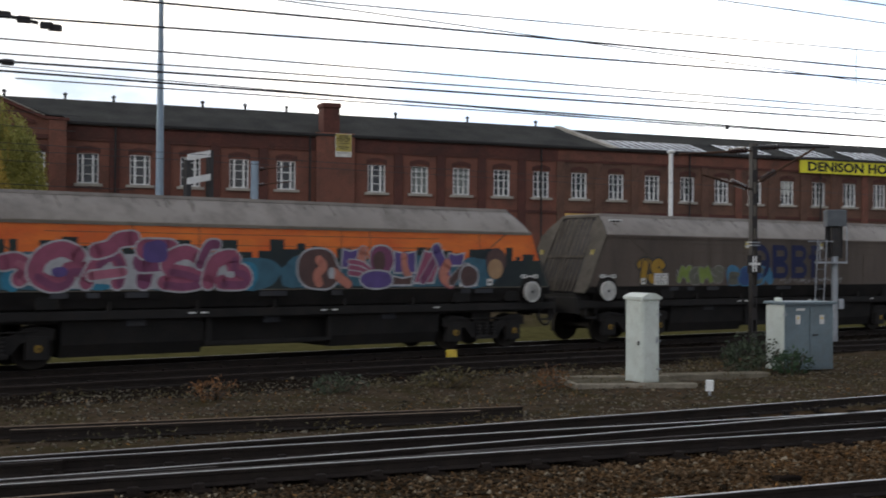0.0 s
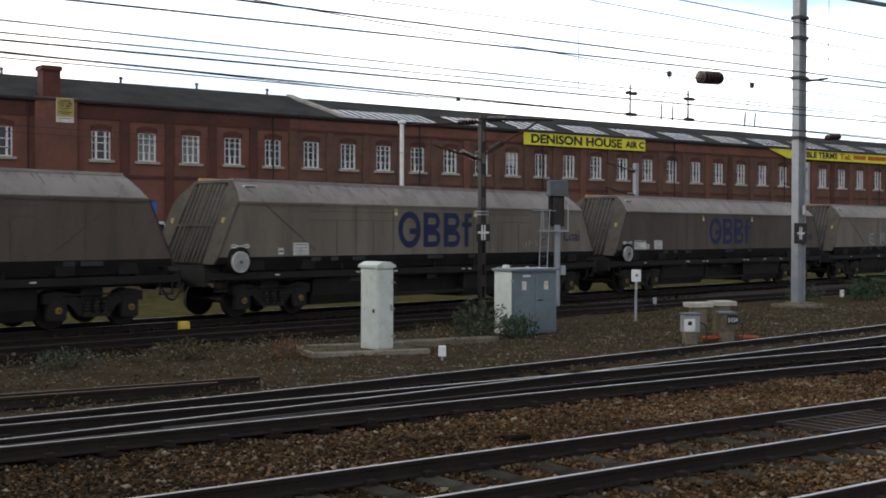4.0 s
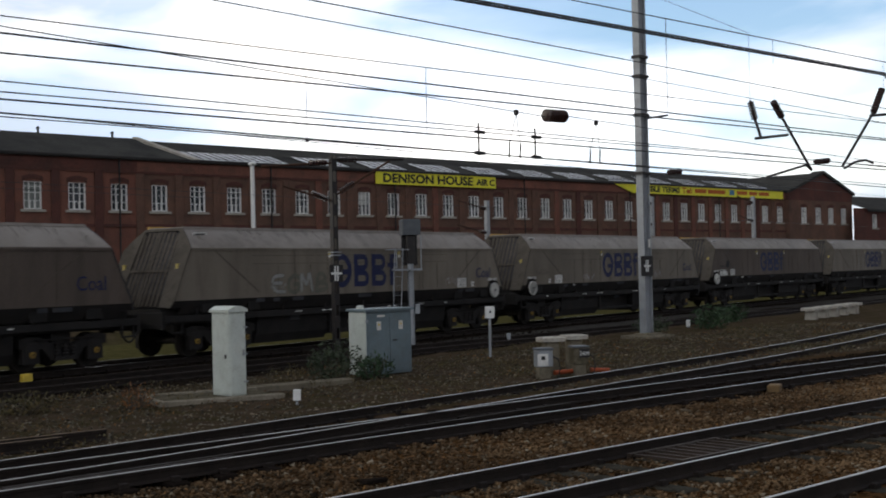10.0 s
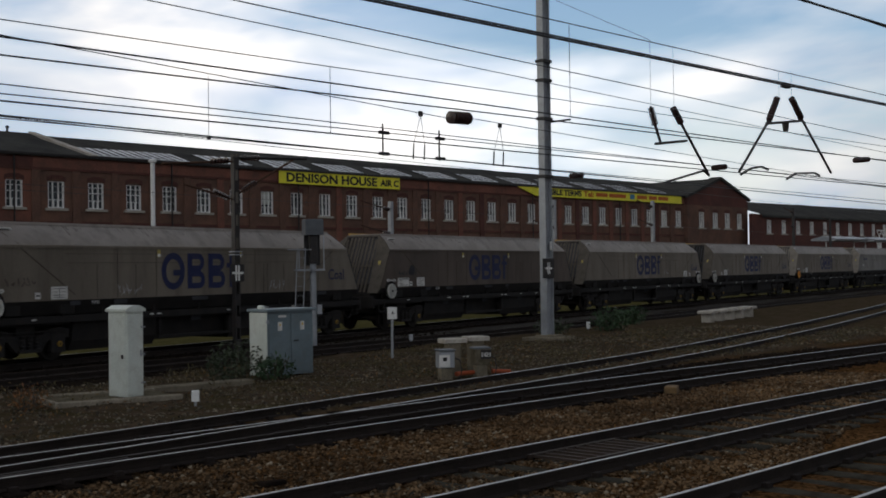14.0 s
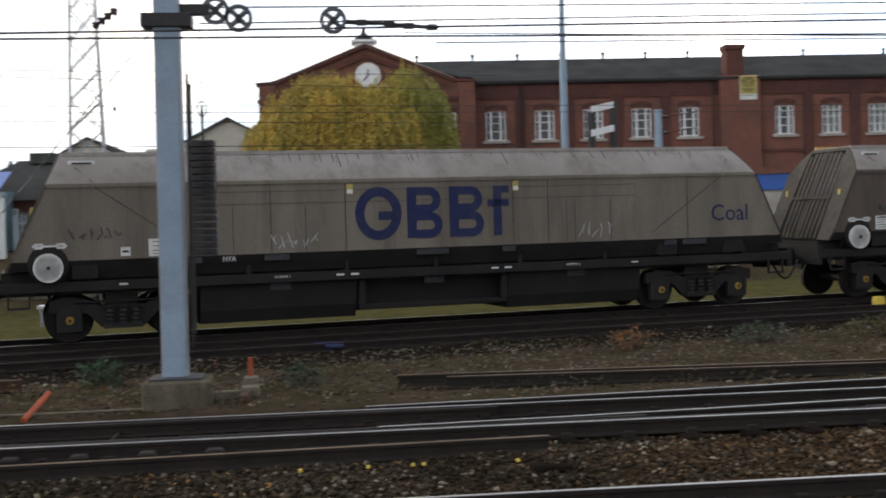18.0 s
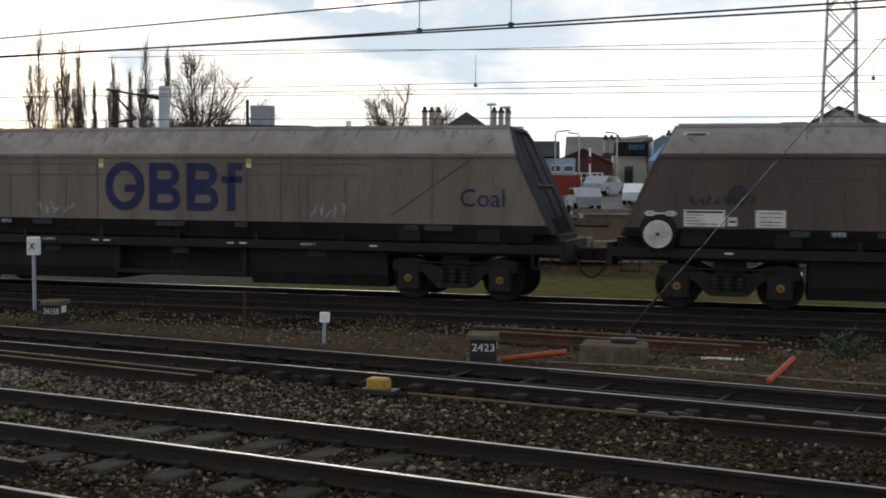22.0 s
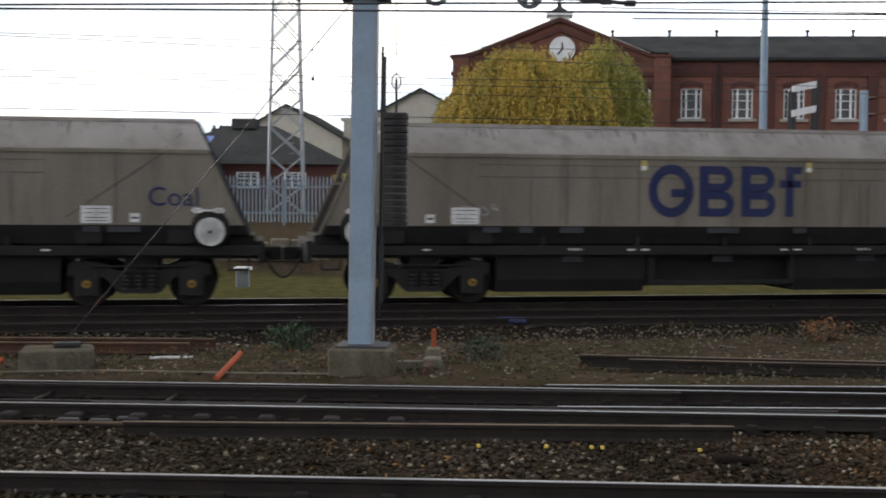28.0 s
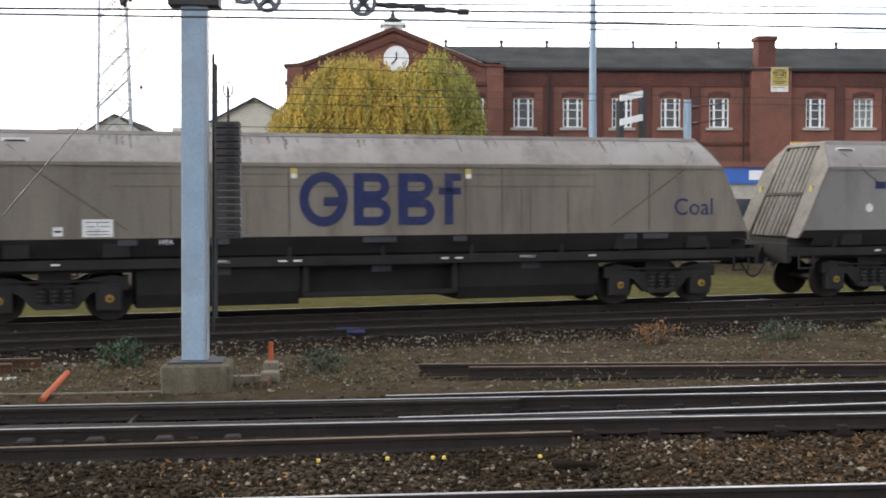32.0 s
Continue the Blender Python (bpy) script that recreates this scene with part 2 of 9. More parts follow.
M["end_pale"] = mat("dusty_pale_end_plate", (0.27, 0.245, 0.21), (0.20, 0.18, 0.15), 0.9, 0, 1.2, 30, 0.05, (0.1, 0.085, 0.07), 0.5)
M["seam"] = mat("grimy_weld_seam", (0.105, 0.086, 0.065), (0.08, 0.066, 0.05), 0.75, 0, 2, 30, 0.05, (0.14, 0.115, 0.09), 0.6)
M["coal_dust"] = mat("coal_dust_streak", (0.085, 0.075, 0.064), (0.12, 0.105, 0.09), 0.85, 0, 6, 40, 0.1)
M["brick_d"] = mat("sooty_brick", (0.13, 0.052, 0.040), (0.085, 0.040, 0.033), 0.85, 0, 0.4, 14, 0.2, (0.05, 0.035, 0.03), 0.6)
M["slate"] = mat("roof_slate", (0.078, 0.077, 0.071), (0.052, 0.052, 0.050), 0.9, 0, 0.5, 12, 0.2, (0.060, 0.060, 0.048), 0.4)
M["stone"] = mat("weathered_stone", (0.46, 0.43, 0.37), (0.34, 0.31, 0.26), 0.85, 0, 1.5, 30, 0.2, (0.16, 0.14, 0.12), 0.5)
M["frame_w"] = mat("white_window_paint", (0.78, 0.78, 0.75), (0.66, 0.66, 0.63), 0.5, 0, 2, 20, 0.03)
M["pane"] = mat("window_glass", (0.035, 0.04, 0.045), (0.022, 0.026, 0.03), 0.08, 0.0, 0.6, 4, 0.01)
M["frosted"] = mat("frosted_grey_glass", (0.20, 0.22, 0.20), (0.15, 0.165, 0.15), 0.35, 0.0, 0.8, 6, 0.02)
M["blind"] = mat("drawn_blind", (0.5, 0.5, 0.46), (0.4, 0.4, 0.37), 0.7, 0, 1, 20, 0.05)
M["skylight"] = mat("weathered_skylight_sheet", (0.62, 0.65, 0.67), (0.42, 0.44, 0.46), 0.25, 0.0, 1.0, 6, 0.05, (0.17, 0.17, 0.17), 0.5)
M["galv"] = mat("galvanised_steel", (0.36, 0.38, 0.40), (0.28, 0.30, 0.32), 0.5, 0.45, 1.5, 30, 0.05, (0.2, 0.19, 0.17), 0.4)
M["galv_dark"] = mat("dull_zinc_steel", (0.12, 0.13, 0.14), (0.085, 0.093, 0.10), 0.6, 0.2, 2, 30, 0.05)
M["galv_blue"] = mat("pale_blue_steel_paint", (0.26, 0.34, 0.41), (0.21, 0.28, 0.345), 0.5, 0.1, 1.5, 30, 0.05, (0.2, 0.2, 0.19), 0.4)
M["black"] = mat("black_steel_paint", (0.022, 0.02, 0.02), (0.014, 0.013, 0.013), 0.55, 0.2, 2, 30, 0.08, (0.06, 0.035, 0.025), 0.4)
M["wire"] = mat("weathered_wire", (0.05, 0.052, 0.055), (0.035, 0.036, 0.038), 0.5, 0.6, 2, 30, 0.0)
M["insul"] = mat("brown_porcelain", (0.045, 0.022, 0.018), (0.03, 0.016, 0.014), 0.25, 0, 4, 30, 0.0)
M["cab_w"] = mat("pale_grey_cabinet_paint", (0.62, 0.66, 0.60), (0.54, 0.58, 0.52), 0.5, 0, 1.6, 30, 0.04, (0.3, 0.28, 0.22), 0.3)
M["cab_g"] = mat("blue_grey_cabinet_paint", (0.155, 0.205, 0.225), (0.12, 0.16, 0.178), 0.5, 0.1, 1.6, 30, 0.05, (0.12, 0.12, 0.11), 0.45)
M["concrete"] = mat("stained_concrete", (0.23, 0.20, 0.15), (0.15, 0.13, 0.095), 0.9, 0, 2.5, 40, 0.3, (0.10, 0.095, 0.07), 0.6)
M["concrete_edge"] = mat("worn_kerb_concrete", (0.30, 0.265, 0.205), (0.21, 0.185, 0.14), 0.9, 0, 2.5, 40, 0.3, (0.10, 0.09, 0.07), 0.6)
M["concrete_old"] = mat("mossy_old_concrete", (0.15, 0.13, 0.092), (0.085, 0.075, 0.052), 0.9, 0, 3.0, 40, 0.35, (0.045, 0.040, 0.026), 0.7)
M["orange"] = mat("orange_duct_plastic", (0.38, 0.085, 0.032), (0.30, 0.068, 0.028), 0.6, 0, 4, 30, 0.05, (0.15, 0.06, 0.03), 0.4)
M["sign_y"] = mat("yellow_banner", (0.80, 0.74, 0.03), (0.72, 0.66, 0.03), 0.55, 0, 0.8, 10, 0.05)
M["sign_r"] = mat("orange_red_lettering", (0.50, 0.13, 0.02), (0.4, 0.10, 0.02), 0.6, 0, 3, 20, 0.0)
M["sign_k"] = mat("black_lettering", (0.02, 0.02, 0.02), (0.03, 0.03, 0.03), 0.6, 0, 3, 20, 0.0)
M["rust_pale"] = mat("pale_rusted_steel", (0.16, 0.11, 0.065), (0.10, 0.065, 0.04), 0.7, 0.0, 2.5, 50, 0.1, (0.06, 0.04, 0.03), 0.5)
M["rust"] = mat("rusted_steel", (0.085, 0.042, 0.024), (0.05, 0.028, 0.018), 0.85, 0.0, 2.5, 50, 0.25, (0.06, 0.04, 0.03), 0.5)


# ---- mesh helpers ----
class Mesh:
    """Gathers vertices and faces for one mesh."""

    def __init__(self):
        self.v, self.f = [], []

    def add(self, verts, faces):
        n = len(self.v)
        self.v += [tuple(p) for p in verts]
        self.f += [tuple(i + n for i in q) for q in faces]
        return self

    def box(self, x0, x1, y0, y1, z0, z1, c=0.0):
        """A box with its four long upright edges and its top edges chamfered by c."""
        if c <= 0:
            v = [(x, y, z) for z in (z0, z1) for x, y in ((x0, y0), (x1, y0), (x1, y1), (x0, y1))]
            return self.add(v, [(3, 2, 1, 0), (4, 5, 6, 7), (0, 1, 5, 4), (1, 2, 6, 5), (2, 3, 7, 6), (3, 0, 4, 7)])
        ring = [(x0 + c, y0), (x1 - c, y0), (x1, y0 + c), (x1, y1 - c), (x1 - c, y1), (x0 + c, y1), (x0, y1 - c), (x0, y0 + c)]
        inn = [(x0 + 2 * c, y0 + c), (x1 - 2 * c, y0 + c), (x1 - c, y0 + 2 * c), (x1 - c, y1 - 2 * c), (x1 - 2 * c, y1 - c), (x0 + 2 * c, y1 - c), (x0 + c, y1 - 2 * c), (x0 + c, y0 + 2 * c)]
        v = [(*p, z0) for p in ring] + [(*p, z1 - c) for p in ring] + [(*p, z1) for p in inn]
        f = [tuple(range(7, -1, -1)), tuple(range(16, 24))]
        for k in (0, 8):
            f += [(k + i, k + (i + 1) % 8, k + 8 + (i + 1) % 8, k + 8 + i) for i in range(8)]
        return self.add(v, f)

    def prism(self, prof, x0, x1, axis="x"):
        """A closed profile of (a, b) pushed along an axis."""
        n = len(prof)
        put = {"x": lambda s, a, b: (s, a, b), "y": lambda s, a, b: (a, s, b), "z": lambda s, a, b: (a, b, s)}[axis]
        v = [put(s, a, b) for s in (x0, x1) for a, b in prof]
        f = [(i, (i + 1) % n, n + (i + 1) % n, n + i) for i in range(n)] + [tuple(range(n - 1, -1, -1)), tuple(range(n, 2 * n))]
        return self.add(v, f)

    def rod(self, p, q, r0, r1=None, n=8, caps=True):
        p, q = Vector(p), Vector(q)
        r1 = r0 if r1 is None else r1
        d = (q - p).normalized()
        a = d.orthogonal().normalized()
        b = d.cross(a)
        v = []
        for c, r in ((p, r0), (q, r1)):
            v += [c + (a * math.cos(2 * math.pi * i / n) + b * math.sin(2 * math.pi * i / n)) * r for i in range(n)]
        f = [(i, (i + 1) % n, n + (i + 1) % n, n + i) for i in range(n)]
        if caps:
            f += [tuple(range(n - 1, -1, -1)), tuple(range(n, 2 * n))]
        return self.add(v, f)

    def path(self, pts, r, n=6):
        """A round tube through the points."""
        pts = [Vector(p) for p in pts]
        v = []
        for k, p in enumerate(pts):
            d = (pts[min(k + 1, len(pts) - 1)] - pts[max(k - 1, 0)]).normalized()
            a = d.cross(Vector((0, 0, 1)) if abs(d.z) < 0.9 else Vector((0, 1, 0))).normalized()
            b = d.cross(a)
            v += [p + (a * math.cos(2 * math.pi * i / n) + b * math.sin(2 * math.pi * i / n)) * r for i in range(n)]
        f = [(k * n + i, k * n + (i + 1) % n, (k + 1) * n + (i + 1) % n, (k + 1) * n + i) for k in range(len(pts) - 1) for i in range(n)]
        return self.add(v, f)

    def turned(self, prof, centre, axis="y", n=20):
        """A profile of (radius, along) turned about an axis through centre."""
        cx, cy, cz = centre
        v, f = [], []
        for r, s in prof:
            for i in range(n):
                c, d = r * math.cos(2 * math.pi * i / n), r * math.sin(2 * math.pi * i / n)
                v.append({"y": (cx + c, cy + s, cz + d), "z": (cx + c, cy + d, cz + s), "x": (cx + s, cy + c, cz + d)}[axis])
        for k in range(len(prof) - 1):
            f += [(k * n + i, k * n + (i + 1) % n, (k + 1) * n + (i + 1) % n, (k + 1) * n + i) for i in range(n)]
        f += [tuple(range(n - 1, -1, -1)), tuple(range((len(prof) - 1) * n, len(prof) * n))]
        return self.add(v, f)

    def move(self, m):
        self.v = [tuple(m @ Vector(p)) for p in self.v]
        return self

    def data(self, name, smooth=False):
        me = bpy.data.meshes.new(name)
        me.from_pydata(self.v, [], self.f)
        bm = bmesh.new()
        bm.from_mesh(me)
        bmesh.ops.recalc_face_normals(bm, faces=bm.faces)
        bm.to_mesh(me)
        bm.free()
        if smooth:
            me.polygons.foreach_set("use_smooth", [True] * len(me.polygons))
            me.set_sharp_from_angle(angle=radians(38))
        return me


COATED = {}


def part(name, mesh, material, parent, label="", smooth=False):
    """Links a mesh as one object under a thing or a part; alike pieces share their mesh."""
    me = mesh if isinstance(mesh, bpy.types.Mesh) else mesh.data(name, smooth)
    if material is not None:
        key = (me.name, material.name)
        if key not in COATED:
            if me.materials:
                me = me.copy()
                me.materials.clear()
            me.materials.append(material)
            COATED[key] = me
        me = COATED[key]
    ob = new(name, me)
    ob.parent = parent
    if label:
        ob["label"] = label
    return ob


def thing(name, label, category, m=None, group="", kind=""):
    ob = new(name)
    ob.empty_display_size = 0.2
    if m is not None:
        ob.matrix_basis = m
    return tagged(ob, label, category, group, kind)


def solo(name, mesh, material, label="", category="", group="", kind="", smooth=False, m=None):
    """A thing that is one single mesh."""
    ob = part(name, mesh, material, None, "", smooth)
    if m is not None:
        ob.matrix_basis = m
    return tagged(ob, label, category, group, kind)


def words(name, text, size, material, parent, place, turn=(90, 0, 0), depth=0.004, label="", align="LEFT", squeeze=1.0, width=0.0, bold=0.0):
    cu = bpy.data.curves.new(name, "FONT")
    cu.body, cu.size, cu.extrude, cu.align_x = text, size, depth, align
    cu.resolution_u, cu.offset = 3, bold
    ob = new(name, cu)
    dg = bpy.context.evaluated_depsgraph_get()
    me = bpy.data.meshes.new_from_object(ob.evaluated_get(dg))
    bpy.data.objects.remove(ob)
    if width:
        squeeze = width / max(p.co.x for p in me.vertices)
    me.transform(pose(*place, *turn) @ Matrix.Diagonal((squeeze, 1, 1, 1)))
    me.materials.clear()
    me.materials.append(material)
    ob = new(name, me)
    ob.parent = parent
    if label:
        ob["label"] = label
    return ob


def ribbed(a, b, r, n):
    """A row of sheds on a core, turned about the line from a to b."""
    a, b = Vector(a), Vector(b)
    ln = (b - a).length
    prof = [(r * 0.4, 0.0)]
    for k in range(n):
        c, h = ln * (k + 0.5) / n, ln / n * 0.36
        prof += [(r * 0.4, c - h), (r, c - h * 0.8), (r * 0.9, c + h * 0.2), (r * 0.4, c + h)]
    prof.append((r * 0.4, ln))
    m = Mesh().turned(prof, (0, 0, 0), "z", 12)
    return m.move(Matrix.Translation(a) @ (b - a).to_track_quat("Z", "Y").to_matrix().to_4x4())


# ---- ground ----
def hump(x, y):
    """Height of the ground: ballast beds lie higher than the cess between them."""
    z = -0.2
    z += 0.05 * noise.noise(Vector((x * 0.35, y * 0.35, 0))) + 0.025 * noise.noise(Vector((x * 1.7, y * 1.7, 3)))
    if 15.5 < y < train_y(x) - 6:
        z += 0.07
    back = train_y(x) + 11.0
    z += 1.05 * min(1.0, max(0.0, (y - back) / 1.2))
    return z


LINE_X = np.linspace(-200, 260, 4601)
LINE_SLOPE = np.interp(LINE_X, [-30, -12, 0, 10, 20, 35, 60, 100], [0.199, 0.206, 0.232, 0.231, 0.196, 0.184, 0.158, 0.141])
LINE_Y = np.concatenate([[0], np.cumsum((LINE_SLOPE[1:] + LINE_SLOPE[:-1]) / 2 * np.diff(LINE_X))])
LINE_Y += 25.892 - np.interp(0, LINE_X, LINE_Y)


def train_y(x):
    """The line of the coal train's track, from its slope along the way."""
    return float(np.interp(x, LINE_X, LINE_Y))


def steps(spans):
    out = []
    for a, b, s in spans:
        n = max(1, round((b - a) / s))
        out += [a + (b - a) * i / n for i in range(n)]
    return out + [spans[-1][1]]


def ground_material():
    m = bpy.data.materials.new("trackside_ground")
    m.use_nodes = True
    nt = m.node_tree
    N, L = nt.nodes.new, nt.links.new
    bs = nt.nodes["Principled BSDF"]
    geo = N("ShaderNodeNewGeometry")
    at = N("ShaderNodeAttribute")
    at.attribute_name = "cover"
    sp = N("ShaderNodeSeparateColor")
    L(at.outputs["Color"], sp.inputs["Color"])

    def tex(scale, detail, lo, hi, ca, cb):
        n, r = N("ShaderNodeTexNoise"), N("ShaderNodeValToRGB")
        n.inputs["Scale"].default_value, n.inputs["Detail"].default_value, n.inputs["Roughness"].default_value = scale, detail, 0.62
        L(geo.outputs["Position"], n.inputs["Vector"])
        r.color_ramp.elements[0].position, r.color_ramp.elements[1].position = lo, hi
        r.color_ramp.elements[0].color, r.color_ramp.elements[1].color = (*ca, 1), (*cb, 1)
        L(n.outputs["Fac"], r.inputs["Fac"])
        return r.outputs["Color"]

    def mixed(f, a, b):
        x = N("ShaderNodeMix")
        x.data_type = "RGBA"
        L(f, x.inputs["Factor"])
        L(a, x.inputs["A"])
        L(b, x.inputs["B"])
        return x.outputs["Result"]

    vo = N("ShaderNodeTexVoronoi")
    vo.inputs["Scale"].default_value = 19.0
    L(geo.outputs["Position"], vo.inputs["Vector"])
    hs = N("ShaderNodeValToRGB")
    hs.color_ramp.elements[0].color, hs.color_ramp.elements[1].color = (0.020, 0.014, 0.009, 1), (0.105, 0.074, 0.044, 1)
    spv = N("ShaderNodeSeparateColor")
    L(vo.outputs["Color"], spv.inputs["Color"])
    L(spv.outputs["Red"], hs.inputs["Fac"])
    ballast = mixed(tex(0.9, 5, 0.45, 0.7, (0, 0, 0), (0.55, 0.55, 0.55)), hs.outputs["Color"], tex(7, 4, 0.3, 0.7, (0.013, 0.009, 0.006), (0.034, 0.022, 0.013)))
    sx, along_x = N("ShaderNodeSeparateXYZ"), N("ShaderNodeMapRange")
    L(geo.outputs["Position"], sx.inputs["Vector"])
    L(sx.outputs["X"], along_x.inputs["Value"])
    along_x.inputs["From Min"].default_value, along_x.inputs["From Max"].default_value = 0.0, 12.0
    rusty, tinted = N("ShaderNodeMix"), N("ShaderNodeMix")
    rusty.data_type = tinted.data_type = "RGBA"
    tinted.blend_type = "MULTIPLY"
    rusty.inputs["A"].default_value, rusty.inputs["B"].default_value = (0.62, 0.64, 0.66, 1), (1.4, 1.05, 0.72, 1)
    tinted.inputs["Factor"].default_value = 1.0
    L(along_x.outputs["Result"], rusty.inputs["Factor"])
    L(ballast, tinted.inputs["A"])
    L(rusty.outputs["Result"], tinted.inputs["B"])
    ballast = tinted.outputs["Result"]
    soil = mixed(tex(1.3, 6, 0.42, 0.66, (0, 0, 0), (1, 1, 1)), tex(5, 6, 0.3, 0.7, (0.046, 0.033, 0.022), (0.095, 0.070, 0.047)), tex(9, 5, 0.3, 0.7, (0.032, 0.027, 0.014), (0.066, 0.054, 0.027)))
    grass = tex(3, 6, 0.3, 0.7, (0.055, 0.051, 0.020), (0.108, 0.095, 0.037))
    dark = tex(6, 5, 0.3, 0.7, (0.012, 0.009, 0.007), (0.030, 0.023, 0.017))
    c = mixed(sp.outputs["Red"], ballast, soil)
    c = mixed(sp.outputs["Green"], c, grass)
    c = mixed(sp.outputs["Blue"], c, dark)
    ash = tex(4, 6, 0.3, 0.7, (0.050, 0.046, 0.041), (0.090, 0.084, 0.074))
    c = mixed(at.outputs["Alpha"], c, ash)
    L(c, bs.inputs["Base Color"])
    bs.inputs["Roughness"].default_value = 0.9
    bs.inputs["Specular IOR Level"].default_value = 0.0
    bp = N("ShaderNodeBump")
    bp.inputs["Strength"].default_value, bp.inputs["Distance"].default_value = 0.7, 0.04
    L(vo.outputs["Distance"], bp.inputs["Height"])
    L(bp.outputs["Normal"], bs.inputs["Normal"])
    return m


def smooth_step(a, b, x):
    x = min(1.0, max(0.0, (x - a) / (b - a)))
    return x * x * (3 - 2 * x)


def build_ground():
    gx = steps([(-3000, -300, 500), (-300, -60, 30), (-60, -20, 2), (-20, 45, 0.4), (45, 140, 2), (140, 400, 30), (400, 3000, 500)])
    gy = steps([(-600, -30, 120), (-30, 4, 4), (4, 34, 0.4), (34, 70, 1.5), (70, 300, 20), (300, 3000, 400)])
    v = [(x, y, hump(x, y)) for y in gy for x in gx]
    n = len(gx)
    f = [(j * n + i, j * n + i + 1, (j + 1) * n + i + 1, (j + 1) * n + i) for j in range(len(gy) - 1) for i in range(n - 1)]
    me = bpy.data.meshes.new("ground")
    me.from_pydata(v, [], f)
    at = me.color_attributes.new("cover", "FLOAT_COLOR", "POINT")
    cols = []
    for x, y, z in v:
        ty = train_y(max(-150, min(200, x)))
        wob = 0.5 * noise.noise(Vector((x * 0.4, y * 0.4, 9)))
        soil = smooth_step(14.9, 15.6, y + wob)
        grass = smooth_step(ty + 1.9, ty + 2.5, y + 0.4 * wob) * (1 - smooth_step(ty + 10, ty + 11, y))
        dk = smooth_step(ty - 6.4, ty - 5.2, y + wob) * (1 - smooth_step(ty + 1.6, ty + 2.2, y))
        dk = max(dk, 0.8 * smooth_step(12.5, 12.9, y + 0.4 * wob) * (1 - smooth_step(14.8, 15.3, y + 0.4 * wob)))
        ash = smooth_step(ty - 3.3, ty - 2.9, y + 0.5 * wob) * (1 - smooth_step(ty - 1.7, ty - 1.3, y + 0.3 * wob)) * smooth_step(14, 24, x)
        ash = max(ash, smooth_step(ty + 2.0, ty + 2.4, y + 0.3 * wob) * (1 - smooth_step(-22, -17, x + 2 * wob)) * (1 - smooth_step(ty + 11, ty + 12, y)))
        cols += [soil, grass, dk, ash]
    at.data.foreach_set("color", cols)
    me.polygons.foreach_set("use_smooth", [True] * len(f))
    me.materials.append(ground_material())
    return tagged(new("ground", me), "brown ballast and weedy soil between the tracks", "ground", kind="structure")


build_ground()


# ---- tracks ----
PROFILE = [(-0.070, -0.160), (0.070, -0.160), (0.070, -0.148), (0.012, -0.125), (0.010, -0.045), (0.035, -0.036), (0.035, -0.004), (-0.035, -0.004), (-0.035, -0.036), (-0.010, -0.045), (-0.012, -0.125), (-0.070, -0.148)]


def sweep(prof, pts):
    """A profile (side, up) carried along a line of (x, y, z)."""
    m, n = Mesh(), len(prof)
    v = []
    for k, p in enumerate(pts):
        a, b = Vector(pts[max(0, k - 1)]), Vector(pts[min(len(pts) - 1, k + 1)])
        d = (b - a).normalized()
        s = Vector((-d.y, d.x, 0)).normalized()
        v += [Vector(p) + s * q + Vector((0, 0, h)) for q, h in prof]
    f = [(k * n + i, k * n + (i + 1) % n, (k + 1) * n + (i + 1) % n, (k + 1) * n + i) for k in range(len(pts) - 1) for i in range(n)]
    f += [tuple(range(n - 1, -1, -1)), tuple(range((len(pts) - 1) * n, len(pts) * n))]
    return m.add(v, f)


def add_rail(parent, pts, top="rail_top"):
    r = part("rail", sweep(PROFILE, pts), M["rail_side"], parent)
    part("running_surface", sweep([(-0.026, -0.0045), (0.026, -0.0045), (0.020, 0.0), (-0.020, 0.0)], pts), M[top], r, "polished rail head" if top == "rail_top" else "")
    return r


def track(label, line, x0, x1, gauge=1.46, top="rail_top", sleeper="sleeper", s0=None, s1=None, gap=0.68, drop=0.0, half=1.25):
    tr = thing("railway_track", label, "railway track", kind="structure")
    xs = steps([(x0, x1, 2.0)])
    for side in (-0.5, 0.5):
        pts = []
        for x in xs:
            e = (line(x + 0.5) - line(x - 0.5))
            k = math.hypot(1, e)
            pts.append((x - e / k * gauge * side, line(x) + gauge * side / k, -drop))
        add_rail(tr, pts, top)
    me = Mesh().box(-0.125, 0.125, -half, half, -0.34, -0.165, 0.015).data("sleeper")
    me.materials.append(M[sleeper])
    clip = Mesh()
    for y in (-gauge / 2 - 0.11, -gauge / 2 + 0.11, gauge / 2 - 0.11, gauge / 2 + 0.11):
        clip.box(-0.06, 0.06, y - 0.045, y + 0.045, -0.17, -0.105, 0.01)
    cm = clip.data("fastening")
    cm.materials.append(M["rail_side"])
    x = s0 if s0 is not None else x0
    while x < (s1 if s1 is not None else x1):
        e = math.degrees(math.atan2(line(x + 0.5) - line(x - 0.5), 1))
        s = part("sleeper", me, None, tr)
        s.matrix_basis = pose(x, line(x), -drop + random.uniform(-0.012, 0.006), 0, 0, e + random.uniform(-0.6, 0.6))
        c = part("fastening", cm, None, s)
        x += gap
    return tr


def bend(y0):
    return lambda x: y0 - 0.001 * x * x if abs(x) < 60 else y0 - 3.6 - 0.12 * (abs(x) - 60)


